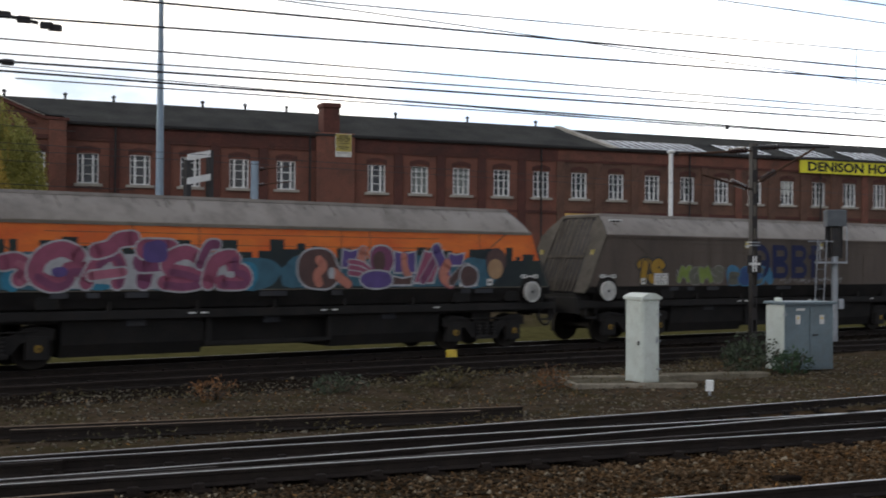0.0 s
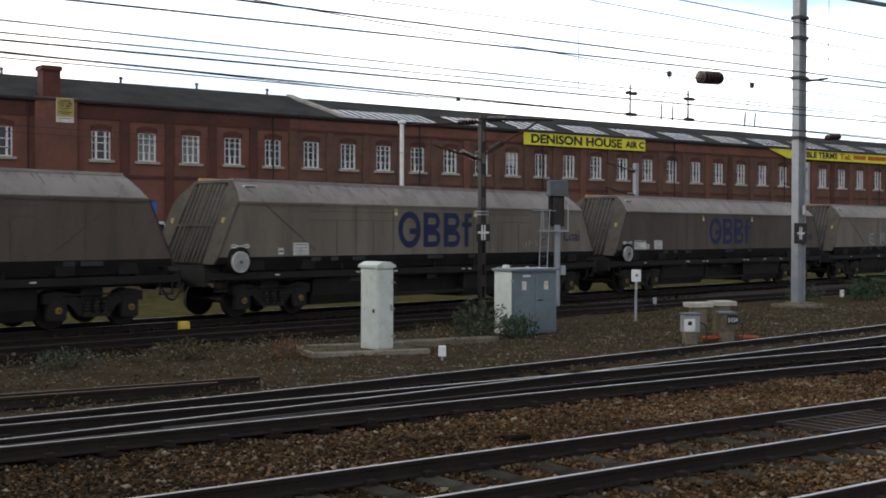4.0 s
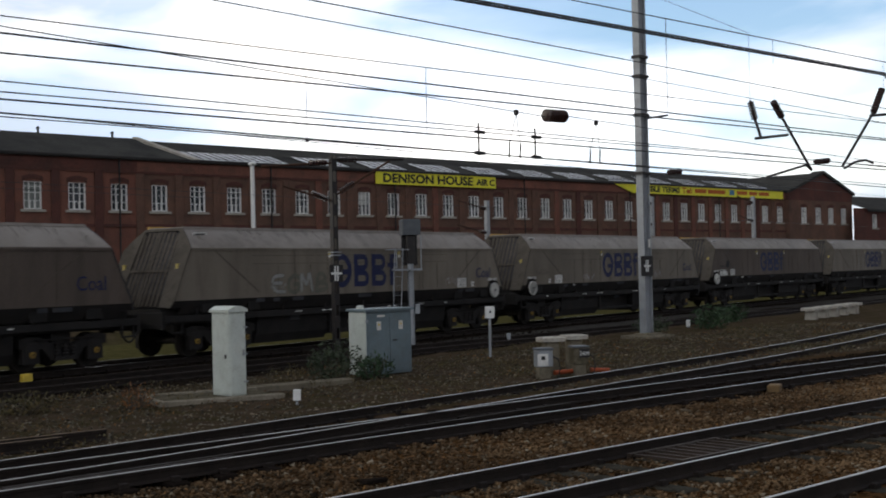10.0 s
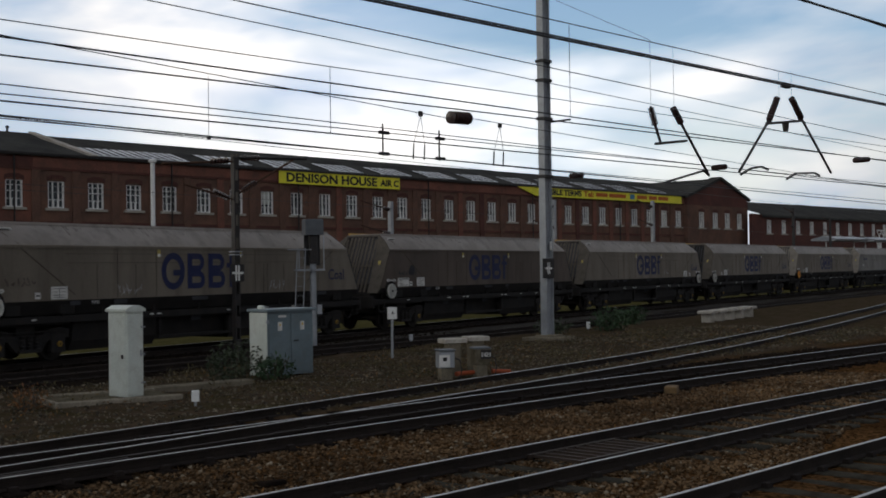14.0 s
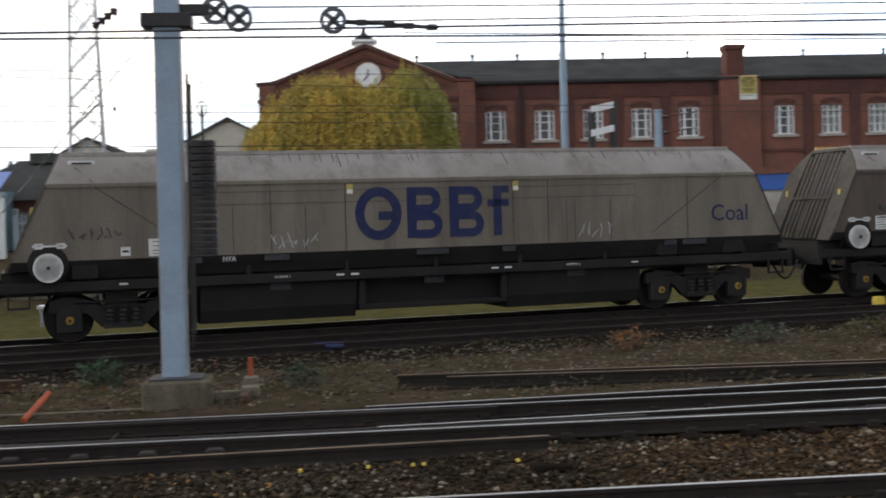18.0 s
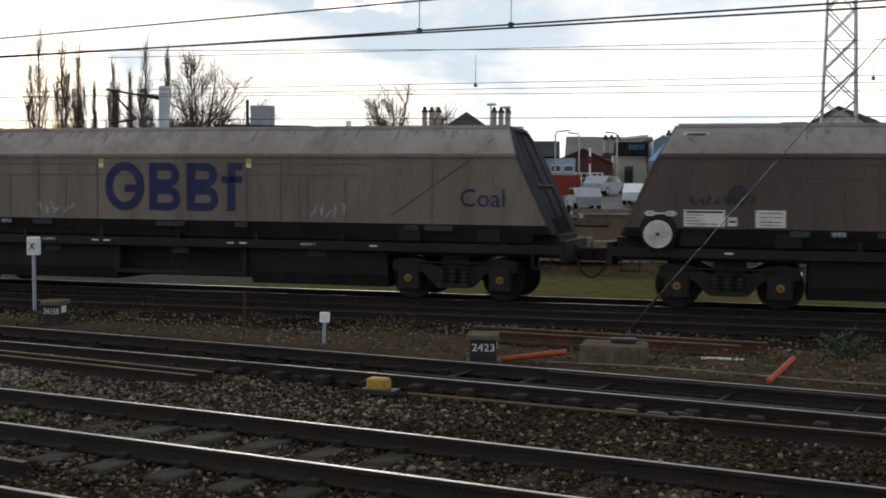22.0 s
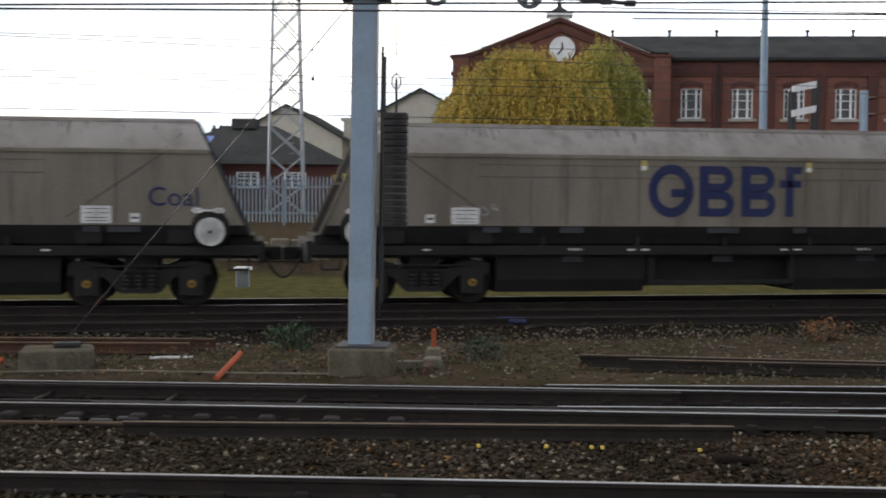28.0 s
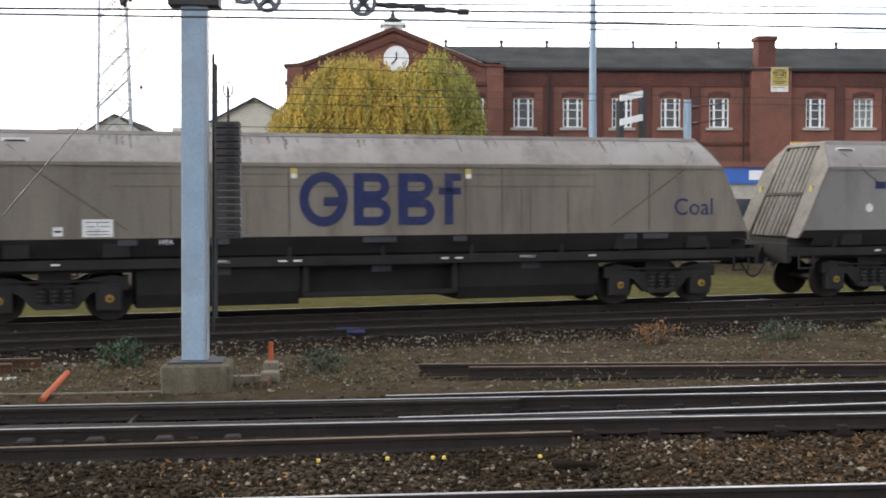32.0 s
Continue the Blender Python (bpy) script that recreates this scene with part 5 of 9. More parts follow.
# ---- beyond the far gable: a long shed and a white lattice bridge ----
def build_far_shed():
    sh = thing("engine_shed", "long low dark-roofed brick shed beyond the works", "building", pose(0, 73, 0, 0, 0, TILT))
    ms = window_meshes(0.6, 1.7)
    xs = [143 + 4.0 * k for k in range(20)]
    part("wall", pierced(Mesh(), 138.5, 225, xs, 0, 0.4, 0.6, 8.6, 6.2, 7.9, 0.6), M["brick_d"], sh)
    part("roof", Mesh().add([(140.5, -0.4, 8.5), (225, -0.4, 8.5), (225, 7, 10.9), (140.5, 7, 10.7), (225, -0.4, 8.2), (140.5, -0.4, 8.2)], [(0, 1, 2, 3), (5, 4, 1, 0)]), M["slate"], sh)
    for x in xs:
        put_window(sh, ms, x, 6.2)
    br = thing("lattice_footbridge", "white-painted steel lattice footbridge", "footbridge", pose(168, 66, 5.2))
    part("chord", Mesh().box(0, 46, -0.1, 0.1, 0, 0.18), M["frame_w"], br)
    part("chord", Mesh().box(0, 46, -0.1, 0.1, 1.5, 1.68), M["frame_w"], br)
    for k in range(30):
        x = 46 * k / 30
        lat = part("lattice_bar", Mesh().rod((x, 0, 0.1), (x + 1.53, 0, 1.55), 0.06, n=4), M["frame_w"], br)
        part("lattice_bar", Mesh().rod((x, 0.05, 1.55), (x + 1.53, 0.05, 0.1), 0.06, n=4), M["frame_w"], br)
    for x in (0.5, 22, 45):
        part("bridge_leg", Mesh().box(x, x + 0.5, -0.2, 0.2, -5.3, 0), M["frame_w"], br)
    for k in range(4):
        st = thing("station_canopy", "low grey-roofed shelter beyond the far lines", "shelter", pose(146 + 12 * k, 62, 0))
        part("roof", Mesh().prism([(-1.5, 5.0), (1.5, 5.0), (1.6, 5.25), (0, 5.6), (-1.6, 5.25)], -5, 5), M["galv"], st)
        for x in (-4.2, 4.2):
            part("post", Mesh().rod((x, 0, 0), (x, 0, 5.0), 0.09, n=8), M["frame_w"], st)


build_far_shed()


# ---- cabinets and lineside things ----
def build_relay_cabinet():
    c = thing("relay_cabinet", "tall pale grey-green steel cabinet on a concrete slab", "cabinet", pose(13.72, 19.95, 0, 0, 0, 2))
    part("body", Mesh().box(-0.20, 0.20, -0.28, 0.28, -0.08, 1.56, 0.012), M["cab_w"], c)
    part("hood", Mesh().prism([(-0.235, 1.55), (0.235, 1.55), (0.235, 1.60), (0.08, 1.67), (-0.08, 1.67), (-0.235, 1.60)], -0.32, 0.32, "y"), M["cab_w"], c)
    dr = part("door", Mesh().box(-0.175, 0.175, -0.302, -0.278, -0.02, 1.50, 0.008), M["cab_w"], c)
    sd = part("side_panel", Mesh().box(-0.212, -0.198, -0.25, 0.25, -0.02, 1.50, 0.006), M["cab_w"], c)
    part("lock", Mesh().box(-0.235, -0.212, -0.21, -0.16, 0.66, 0.74, 0.006), M["black"], sd)
    part("handle", Mesh().box(0.10, 0.13, -0.33, -0.302, 0.70, 0.82, 0.006), M["galv"], dr)
    for z in (0.18, 0.72, 1.24):
        part("hinge", Mesh().box(-0.20, -0.14, -0.325, -0.302, z, z + 0.05), M["cab_w"], dr)
        part("latch", Mesh().box(0.13, 0.21, -0.325, -0.302, z, z + 0.03), M["galv"], dr)
    part("bracket", Mesh().box(0.20, 0.25, -0.2, -0.12, 1.36, 1.43), M["galv"], c)
    sl = thing("concrete_slab", "cracked concrete slab edged with boards", "slab", pose(13.5, 20.0, -0.09, 0, 0, -16))
    part("surface", Mesh().box(-1.25, 1.0, -0.72, 0.75, -0.15, 0.03, 0.02), M["concrete_old"], sl)
    for y in (-0.78, 0.78):
        part("edge_board", Mesh().box(-1.3, 1.05, y - 0.06, y + 0.06, -0.12, 0.07, 0.02), M["concrete_edge"], sl)
    part("edge_board", Mesh().box(-1.36, -1.26, -0.8, 0.8, -0.12, 0.07, 0.02), M["concrete_edge"], sl)
    tb = solo("cable_trough_lid", Mesh().box(-1.2, 1.2, -0.2, 0.2, -0.15, 0.03, 0.02), M["concrete"], "low concrete trough lids beside the cabinet", "trough lid", m=pose(16.0, 20.6, -0.06, 0, 0, -8))


def build_equipment_cabinet():
    c = thing("equipment_cabinet", "wide blue-grey steel cabinet with two doors", "cabinet", pose(18.95, 21.45, 0, 0, 0, -4))
    part("body", Mesh().box(-0.62, 0.70, -0.32, 0.32, -0.1, 1.36, 0.012), M["cab_g"], c)
    part("roof_plate", Mesh().box(-0.68, 0.76, -0.40, 0.40, 1.36, 1.42, 0.015), M["cab_g"], c)
    part("side_panel", Mesh().box(-0.645, -0.622, -0.33, 0.33, -0.1, 1.34, 0.006), M["cab_w"], c, "pale grey end panel")
    for x in (-0.28, 0.36):
        d = part("door", Mesh().box(x - 0.31, x + 0.31, -0.345, -0.322, -0.04, 1.30, 0.008), M["cab_g"], c)
        part("warning_label", Mesh().box(x - 0.06, x + 0.06, -0.352, -0.346, 0.92, 1.12), M["white"], d)
        lb = part("warning_mark", Mesh().add([(x - 0.035, -0.355, 1.03), (x + 0.035, -0.355, 1.03), (x, -0.355, 1.10)], [(0, 1, 2)]), M["yellow"], d)
        if x > 0:
            part("handle", Mesh().box(x - 0.24, x - 0.12, -0.375, -0.345, 0.66, 0.69), M["black"], d)
    part("name_plate", Mesh().box(-0.32, -0.1, -0.352, -0.346, 1.22, 1.27), M["white"], c)
    part("lamp_lug", Mesh().box(-0.6, -0.5, -0.1, 0.1, 1.42, 1.5, 0.02), M["cab_w"], c)
    for z in (0.2, 1.1):
        part("hinge", Mesh().box(-0.66, -0.6, -0.37, -0.33, z, z + 0.07), M["galv"], c)


def spoked_pulley(parent, x, y, z, r):
    """A grooved rim on four spokes and a hub."""
    rim = Mesh()
    n = 24
    for rr, yy in ((r, -0.03), (r * 0.93, 0.0), (r, 0.03), (r * 0.72, 0.03), (r * 0.72, -0.03)):
        rim.v += [(x + rr * math.cos(2 * math.pi * i / n), y + yy, z + rr * math.sin(2 * math.pi * i / n)) for i in range(n)]
    rim.f += [(k * n + i, k * n + (i + 1) % n, ((k + 1) % 5) * n + (i + 1) % n, ((k + 1) % 5) * n + i) for k in range(5) for i in range(n)]
    pl = part("pulley", rim, M["galv_dark"], parent, "spoked steel pulley wheel")
    part("hub", Mesh().turned([(r * 0.27, -0.045), (r * 0.27, 0.045)], (x, y, z), "y", 10), M["black"], pl)
    for k in range(4):
        a = math.pi * (k + 0.5) / 2
        part("spoke", Mesh().rod((x, y, z), (x + r * 0.82 * math.cos(a), y, z + r * 0.82 * math.sin(a)), r * 0.2, n=5), M["galv_dark"], pl)


def cross_plate(parent, x, y, z, s=0.5):
    cp = part("cross_plate", Mesh().box(x - s / 2, x + s / 2, y - 0.012, y, z - s / 2, z + s / 2, 0.004), M["black"], parent, "black plate with a white double cross")
    for dx in (-0.045, 0.045):
        part("cross_bar", Mesh().box(x + dx - 0.026, x + dx + 0.026, y - 0.02, y - 0.014, z - 0.20, z + 0.20), M["frame_w"], cp)
    part("cross_bar", Mesh().box(x - 0.19, x + 0.19, y - 0.026, y - 0.021, z - 0.03, z + 0.03), M["frame_w"], cp)


def build_black_post():
    p = thing("catenary_post", "slim black steel post with bracket arms", "mast", pose(20.75, 25.25, 0))
    part("upright", Mesh().box(-0.085, -0.045, -0.07, 0.07, -0.2, 5.4).box(0.045, 0.085, -0.07, 0.07, -0.2, 5.4), M["black"], p)
    for k in range(9):
        part("batten", Mesh().box(-0.045, 0.045, -0.075, 0.06, 0.2 + 0.6 * k, 0.50 + 0.6 * k), M["black"], p)
    part("arm", Mesh().rod((-0.1, 0, 5.3), (2.0, -0.6, 5.35), 0.035, n=8), M["black"], p)
    part("arm", Mesh().rod((0.1, 0, 4.35), (1.6, -0.5, 5.3), 0.03, n=8), M["rust"], p)
    part("arm", Mesh().rod((-0.1, 0, 5.2), (-2.1, 0.3, 5.05), 0.03, n=8), M["rust"], p)
    part("arm", Mesh().rod((-0.1, 0, 4.2), (-1.5, 0.2, 4.55), 0.03, n=8), M["rust"], p)
    for a, b in (((-0.75, 0.05, 5.17), (-0.2, 0, 5.22)), ((0.2, 0, 5.3), (0.7, -0.2, 5.32)), ((0.25, 0, 4.45), (0.6, -0.15, 4.68)), ((-0.65, 0.1, 4.4), (-0.2, 0, 4.22))):
        part("insulator", ribbed(a, b, 0.085, 6), M["insul"], p)
    cross_plate(p, -0.05, -0.11, 2.25, 0.46)
    for z in (2.72, 2.8):
        part("band", Mesh().box(-0.14, 0.14, -0.115, 0.11, z, z + 0.03), M["galv"], p)


def build_signal():
    s = thing("colour_light_signal", "railway colour-light signal seen from behind with a ladder", "signal", pose(26.6, 28.6, 0, 0, 0, -30))
    part("post", Mesh().rod((0, 0, -0.2), (0, 0, 2.5), 0.10, n=12), M["galv"], s)
    part("platform", Mesh().box(-0.55, 0.32, -0.3, 0.3, 2.28, 2.34), M["galv"], s)
    hd = part("signal_head", Mesh().box(-0.13, 0.13, -0.16, 0.10, 2.5, 3.42, 0.03), M["black"], s, "black signal head seen from the back")
    part("backplate", Mesh().box(-0.26, 0.26, 0.10, 0.13, 2.45, 3.5, 0.02), M["black"], hd)
    part("top_box", Mesh().box(-0.3, 0.3, -0.3, 0.24, 3.42, 3.92, 0.03), M["galv_dark"], s, "grey steel box on the signal head")
    for x in (-0.42, -0.68):
        part("ladder_stile", Mesh().rod((x, -0.2, 0.0), (x + 0.14, -0.2, 3.0), 0.016, n=6), M["galv"], s)
    for k in range(9):
        z = 0.3 + 0.3 * k
        part("ladder_rung", Mesh().rod((-0.68 + 0.0467 * z, -0.2, z), (-0.42 + 0.0467 * z, -0.2, z), 0.006, n=5), M["galv"], s)
    for a, b in (((-0.85, -0.25, 2.95), (-0.1, -0.25, 2.95)), ((-0.5, -0.25, 2.34), (-0.5, -0.25, 2.95)), ((0.3, -0.25, 2.34), (0.3, -0.25, 3.4))):
        part("hand_rail", Mesh().rod(a, b, 0.017, n=6), M["galv"], s)
    part("cable_box", Mesh().box(0.1, 0.26, -0.12, 0.1, 0.9, 1.2, 0.02), M["galv"], s)


def ribbed_mast(x, y, top, lean=0.0, base=0.0, w=0.17, d=0.13):
    m = thing("catenary_mast", "tall galvanised steel H-section mast", "mast", pose(x, y, 0, 0, lean, 0))
    part("flange", Mesh().box(-w, -w + 0.03, -d, d, base, top), M["galv"], m)
    part("flange", Mesh().box(w - 0.03, w, -d, d, base, top), M["galv"], m)
    part("web", Mesh().box(-w + 0.03, w - 0.03, -0.02, 0.02, base, top), M["galv"], m)
    return m


def build_masts():
    m = ribbed_mast(33.35, 24.35, 11.55, base=-0.15, w=0.20)
    m["label"] = "tall galvanised mast with clamp bands on a footing"
    for z in (9.2, 8.55, 7.25, 5.3, 11.4):
        part("clamp", Mesh().box(-0.25, 0.25, -0.18, 0.18, z, z + 0.10, 0.01), M["black"], m)
    part("cap", Mesh().box(-0.25, 0.25, -0.19, 0.19, 11.5, 11.68, 0.03), M["galv"], m)
    cross_plate(m, -0.12, -0.16, 2.25, 0.66)
    part("number_plate", Mesh().box(0.0, 0.12, -0.16, -0.145, 2.85, 3.15), M["white"], m)
    for z in (2.95, 3.05):
        part("band", Mesh().box(-0.22, 0.22, -0.15, 0.15, z, z + 0.03), M["galv"], m)
    part("arm", Mesh().rod((0.2, 0, 7.2), (1.1, -0.3, 7.35), 0.035, n=8), M["black"], m)
    ft = thing("mast_footing", "low broken concrete mast footing", "footing", pose(33.3, 24.25, -0.2))
    part("slab", Mesh().box(-0.75, 0.75, -0.6, 0.6, 0, 0.16, 0.03), M["concrete"], ft)
    part("cap_block", Mesh().box(-0.4, 0.4, -0.3, 0.3, 0.16, 0.22, 0.02), M["concrete"], ft)
    # near mast with the tensioning gear
    c = ribbed_mast(-1.94, 16.2, 9.4, lean=0.55, base=0.22, w=0.165)
    c["label"] = "stout blue-grey mast with pulleys and hanging balance weights"
    part("base_plate", Mesh().box(-0.29, 0.29, -0.27, 0.27, 0.19, 0.25, 0.01), M["black"], c)
    part("front_plate", Mesh().box(-0.138, 0.138, -0.145, -0.135, 0.25, 9.4), M["galv_blue"], c, "flat pale blue-grey face")
    part("bracket", Mesh().box(-0.32, 0.32, -0.22, 0.22, 4.78, 4.95, 0.01), M["black"], c)
    part("bracket", Mesh().box(0.15, 0.55, -0.1, 0.1, 4.95, 5.08, 0.01), M["black"], c)
    for x, z in ((0.62, 5.0), (0.92, 4.9)):
        spoked_pulley(c, x, -0.05, z, 0.18)
    part("guide_rod", Mesh().rod((0.27, -0.05, 0.8), (0.27, -0.05, 4.05), 0.02, n=6), M["black"], c)
    part("guide_rod", Mesh().rod((0.22, 0.1, 0.6), (0.22, 0.1, 4.2), 0.02, n=6), M["black"], c)
    bw = thing("balance_weights", "stack of notched black iron balance weights", "weight", pose(-1.48, 16.1, 0))
    for k in range(17):
        part("weight", Mesh().box(-0.155, 0.155, -0.155, 0.155, 1.82 + 0.088 * k, 1.82 + 0.088 * k + 0.078, 0.012), M["black"], bw)
    for k in range(17):
        part("notch_plate", Mesh().box(-0.02, 0.09, -0.163, -0.156, 1.835 + 0.088 * k, 1.87 + 0.088 * k), M["under"], bw)
    part("hanger", Mesh().rod((0, 0, 3.3), (0, 0, 3.75), 0.018, n=6).rod((0, 0, 3.75), (0, 0, 4.85), 0.006, n=5), M["black"], bw)
    part("ring", Mesh().path([(0.06 * math.cos(a * math.pi / 6), 0, 3.72 + 0.1 * math.sin(a * math.pi / 6)) for a in range(13)], 0.012, 5), M["galv"], bw)
    fb = thing("concrete_footing", "weathered concrete mast base block", "footing", pose(-1.90, 16.08, -0.2))
    part("block", Mesh().box(-0.43, 0.43, -0.32, 0.40, 0, 0.43, 0.03), M["concrete_old"], fb)
    part("grout", Mesh().box(-0.34, 0.34, -0.26, 0.3, 0.43, 0.455, 0.01), M["black"], fb)
    gb = thing("guy_anchor", "concrete anchor block with a steel guy rod", "anchor block", pose(-5.95, 16.05, -0.2, 0, 0, 14))
    part("block", Mesh().box(-0.52, 0.40, -0.26, 0.32, 0, 0.36, 0.03), M["concrete_old"], gb)
    part("anchor_plate", Mesh().box(-0.1, 0.25, -0.1, 0.1, 0.38, 0.43, 0.01), M["black"], gb)
    part("guy_rod", Mesh().rod((-0.02, 0, 0.36), (3.86, -0.82, 5.05), 0.008, n=6), M["wire"], gb)
    part("guy_clamp", Mesh().rod((0.43, -0.095, 0.90), (0.56, -0.123, 1.06), 0.018, n=8), M["rust"], gb)


build_relay_cabinet()
build_equipment_cabinet()
build_black_post()
build_signal()
build_masts()


# ---- small lineside things ----
def build_point_boxes():
    for x, y in ((20.85, 17.82), (21.75, 17.9)):
        st = thing("trough_stool", "concrete stool with a flat slab beside the points", "trough stool", pose(x, y, 0, 0, 0, -28), "stools at the points")
        part("slab", Mesh().box(-0.27, 0.27, -0.24, 0.24, 0.62, 0.72, 0.02), M["stone"], st)
        part("leg", Mesh().box(-0.15, 0.15, -0.15, 0.15, -0.25, 0.62, 0.015), M["concrete"], st)
    for x, y, text, rz in ((20.05, 17.35, "", -30), (21.0, 17.15, "2424", -30)):
        b = thing("points_box", "grey lineside junction box on a short pedestal", "lineside box", pose(x, y, 0, 0, 0, rz), "boxes at the points")
        part("pedestal", Mesh().box(-0.13, 0.13, -0.13, 0.13, -0.25, 0.14, 0.015), M["concrete"], b)
        part("body", Mesh().box(-0.17, 0.17, -0.16, 0.16, 0.14, 0.50, 0.02), M["concrete_old" if text else "galv"], b)
        part("lid", Mesh().box(-0.19, 0.19, -0.18, 0.18, 0.50, 0.54, 0.012), M["galv_dark"], b)
        part("cable", Mesh().path([(0.18, -0.12, 0.35), (0.28, -0.16, 0.3), (0.32, -0.18, 0.1), (0.26, -0.2, -0.12), (0.1, -0.24, -0.2)], 0.018, 6), M["black"], b)
        if text:
            np_ = part("number_plate", Mesh().box(-0.05, 0.19, -0.185, -0.172, 0.28, 0.48), M["black"], b)
            words("number", text, 0.13, M["frame_w"], np_, (-0.045, -0.188, 0.33), width=0.23)
        else:
            tg = part("tag_plate", Mesh().box(-0.19, 0.05, -0.185, -0.172, 0.16, 0.42), M["white"], b)
            part("tag_mark", Mesh().box(-0.11, -0.02, -0.19, -0.186, 0.29, 0.37), M["sign_k"], tg)
    for a, b in (((20.35, 17.3, -0.02), (20.95, 17.25, -0.02)), ((21.35, 17.1, -0.02), (21.75, 16.9, -0.05))):
        solo("orange_duct", Mesh().rod(a, b, 0.05, n=10), M["orange"], "short orange plastic cable duct on the soil", "cable duct", "orange ducts", smooth=True)
    for a, b in (((-3.72, 15.45, -0.14), (-3.55, 16.15, 0.10)), ((-7.45, 15.35, -0.1), (-6.62, 15.75, 0.02)), ((-20.2, 17.6, -0.1), (-18.9, 17.9, -0.05))):
        solo("orange_duct", Mesh().rod(a, b, 0.042, n=10), M["orange"], "loose orange plastic cable duct on ballast", "cable duct", "orange ducts", smooth=True)
    for x, y, h, w, text in ((-7.7, 15.3, 0.41, 0.19, "2423"), (-16.4, 15.7, 0.42, 0.165, "2415B")):
        b = thing("numbered_box", "small black lineside box with white figures", "lineside box", pose(x, y, -0.14, 0, 0, 24), "numbered lineside boxes")
        part("body", Mesh().box(-w, w, -0.2, 0.2, 0, h - 0.08, 0.015), M["black"], b)
        part("lid", Mesh().box(-w - 0.03, w + 0.03, -0.23, 0.23, h - 0.08, h, 0.02), M["concrete_old"], b)
        words("number", text, 0.15, M["frame_w"], b, (-w + 0.03, -0.205, h - 0.24), width=w * 1.7)
        part("side_tag", Mesh().box(w, w + 0.01, -0.14, 0.06, h - 0.22, h - 0.1), M["white"], b)
        part("foot", Mesh().box(-w - 0.05, w + 0.08, -0.22, 0.22, -0.08, 0.03, 0.01), M["black"], b)


def stub_post(x, y, h, label, head=0.12, r=0.03, mt="frame_w", hh=0.18):
    p = thing("marker_post", label, "post", pose(x, y, -0.15, random.uniform(-2, 2), random.uniform(-2, 2), 20 if x < 0 else -35))
    part("stem", Mesh().rod((0, 0, -0.1), (0, 0, h - hh + 0.02), r, n=8), M["galv"], p)
    part("head", Mesh().box(-head, head, -head * 0.6, head * 0.6, h - hh, h, 0.015), M[mt], p)
    return p


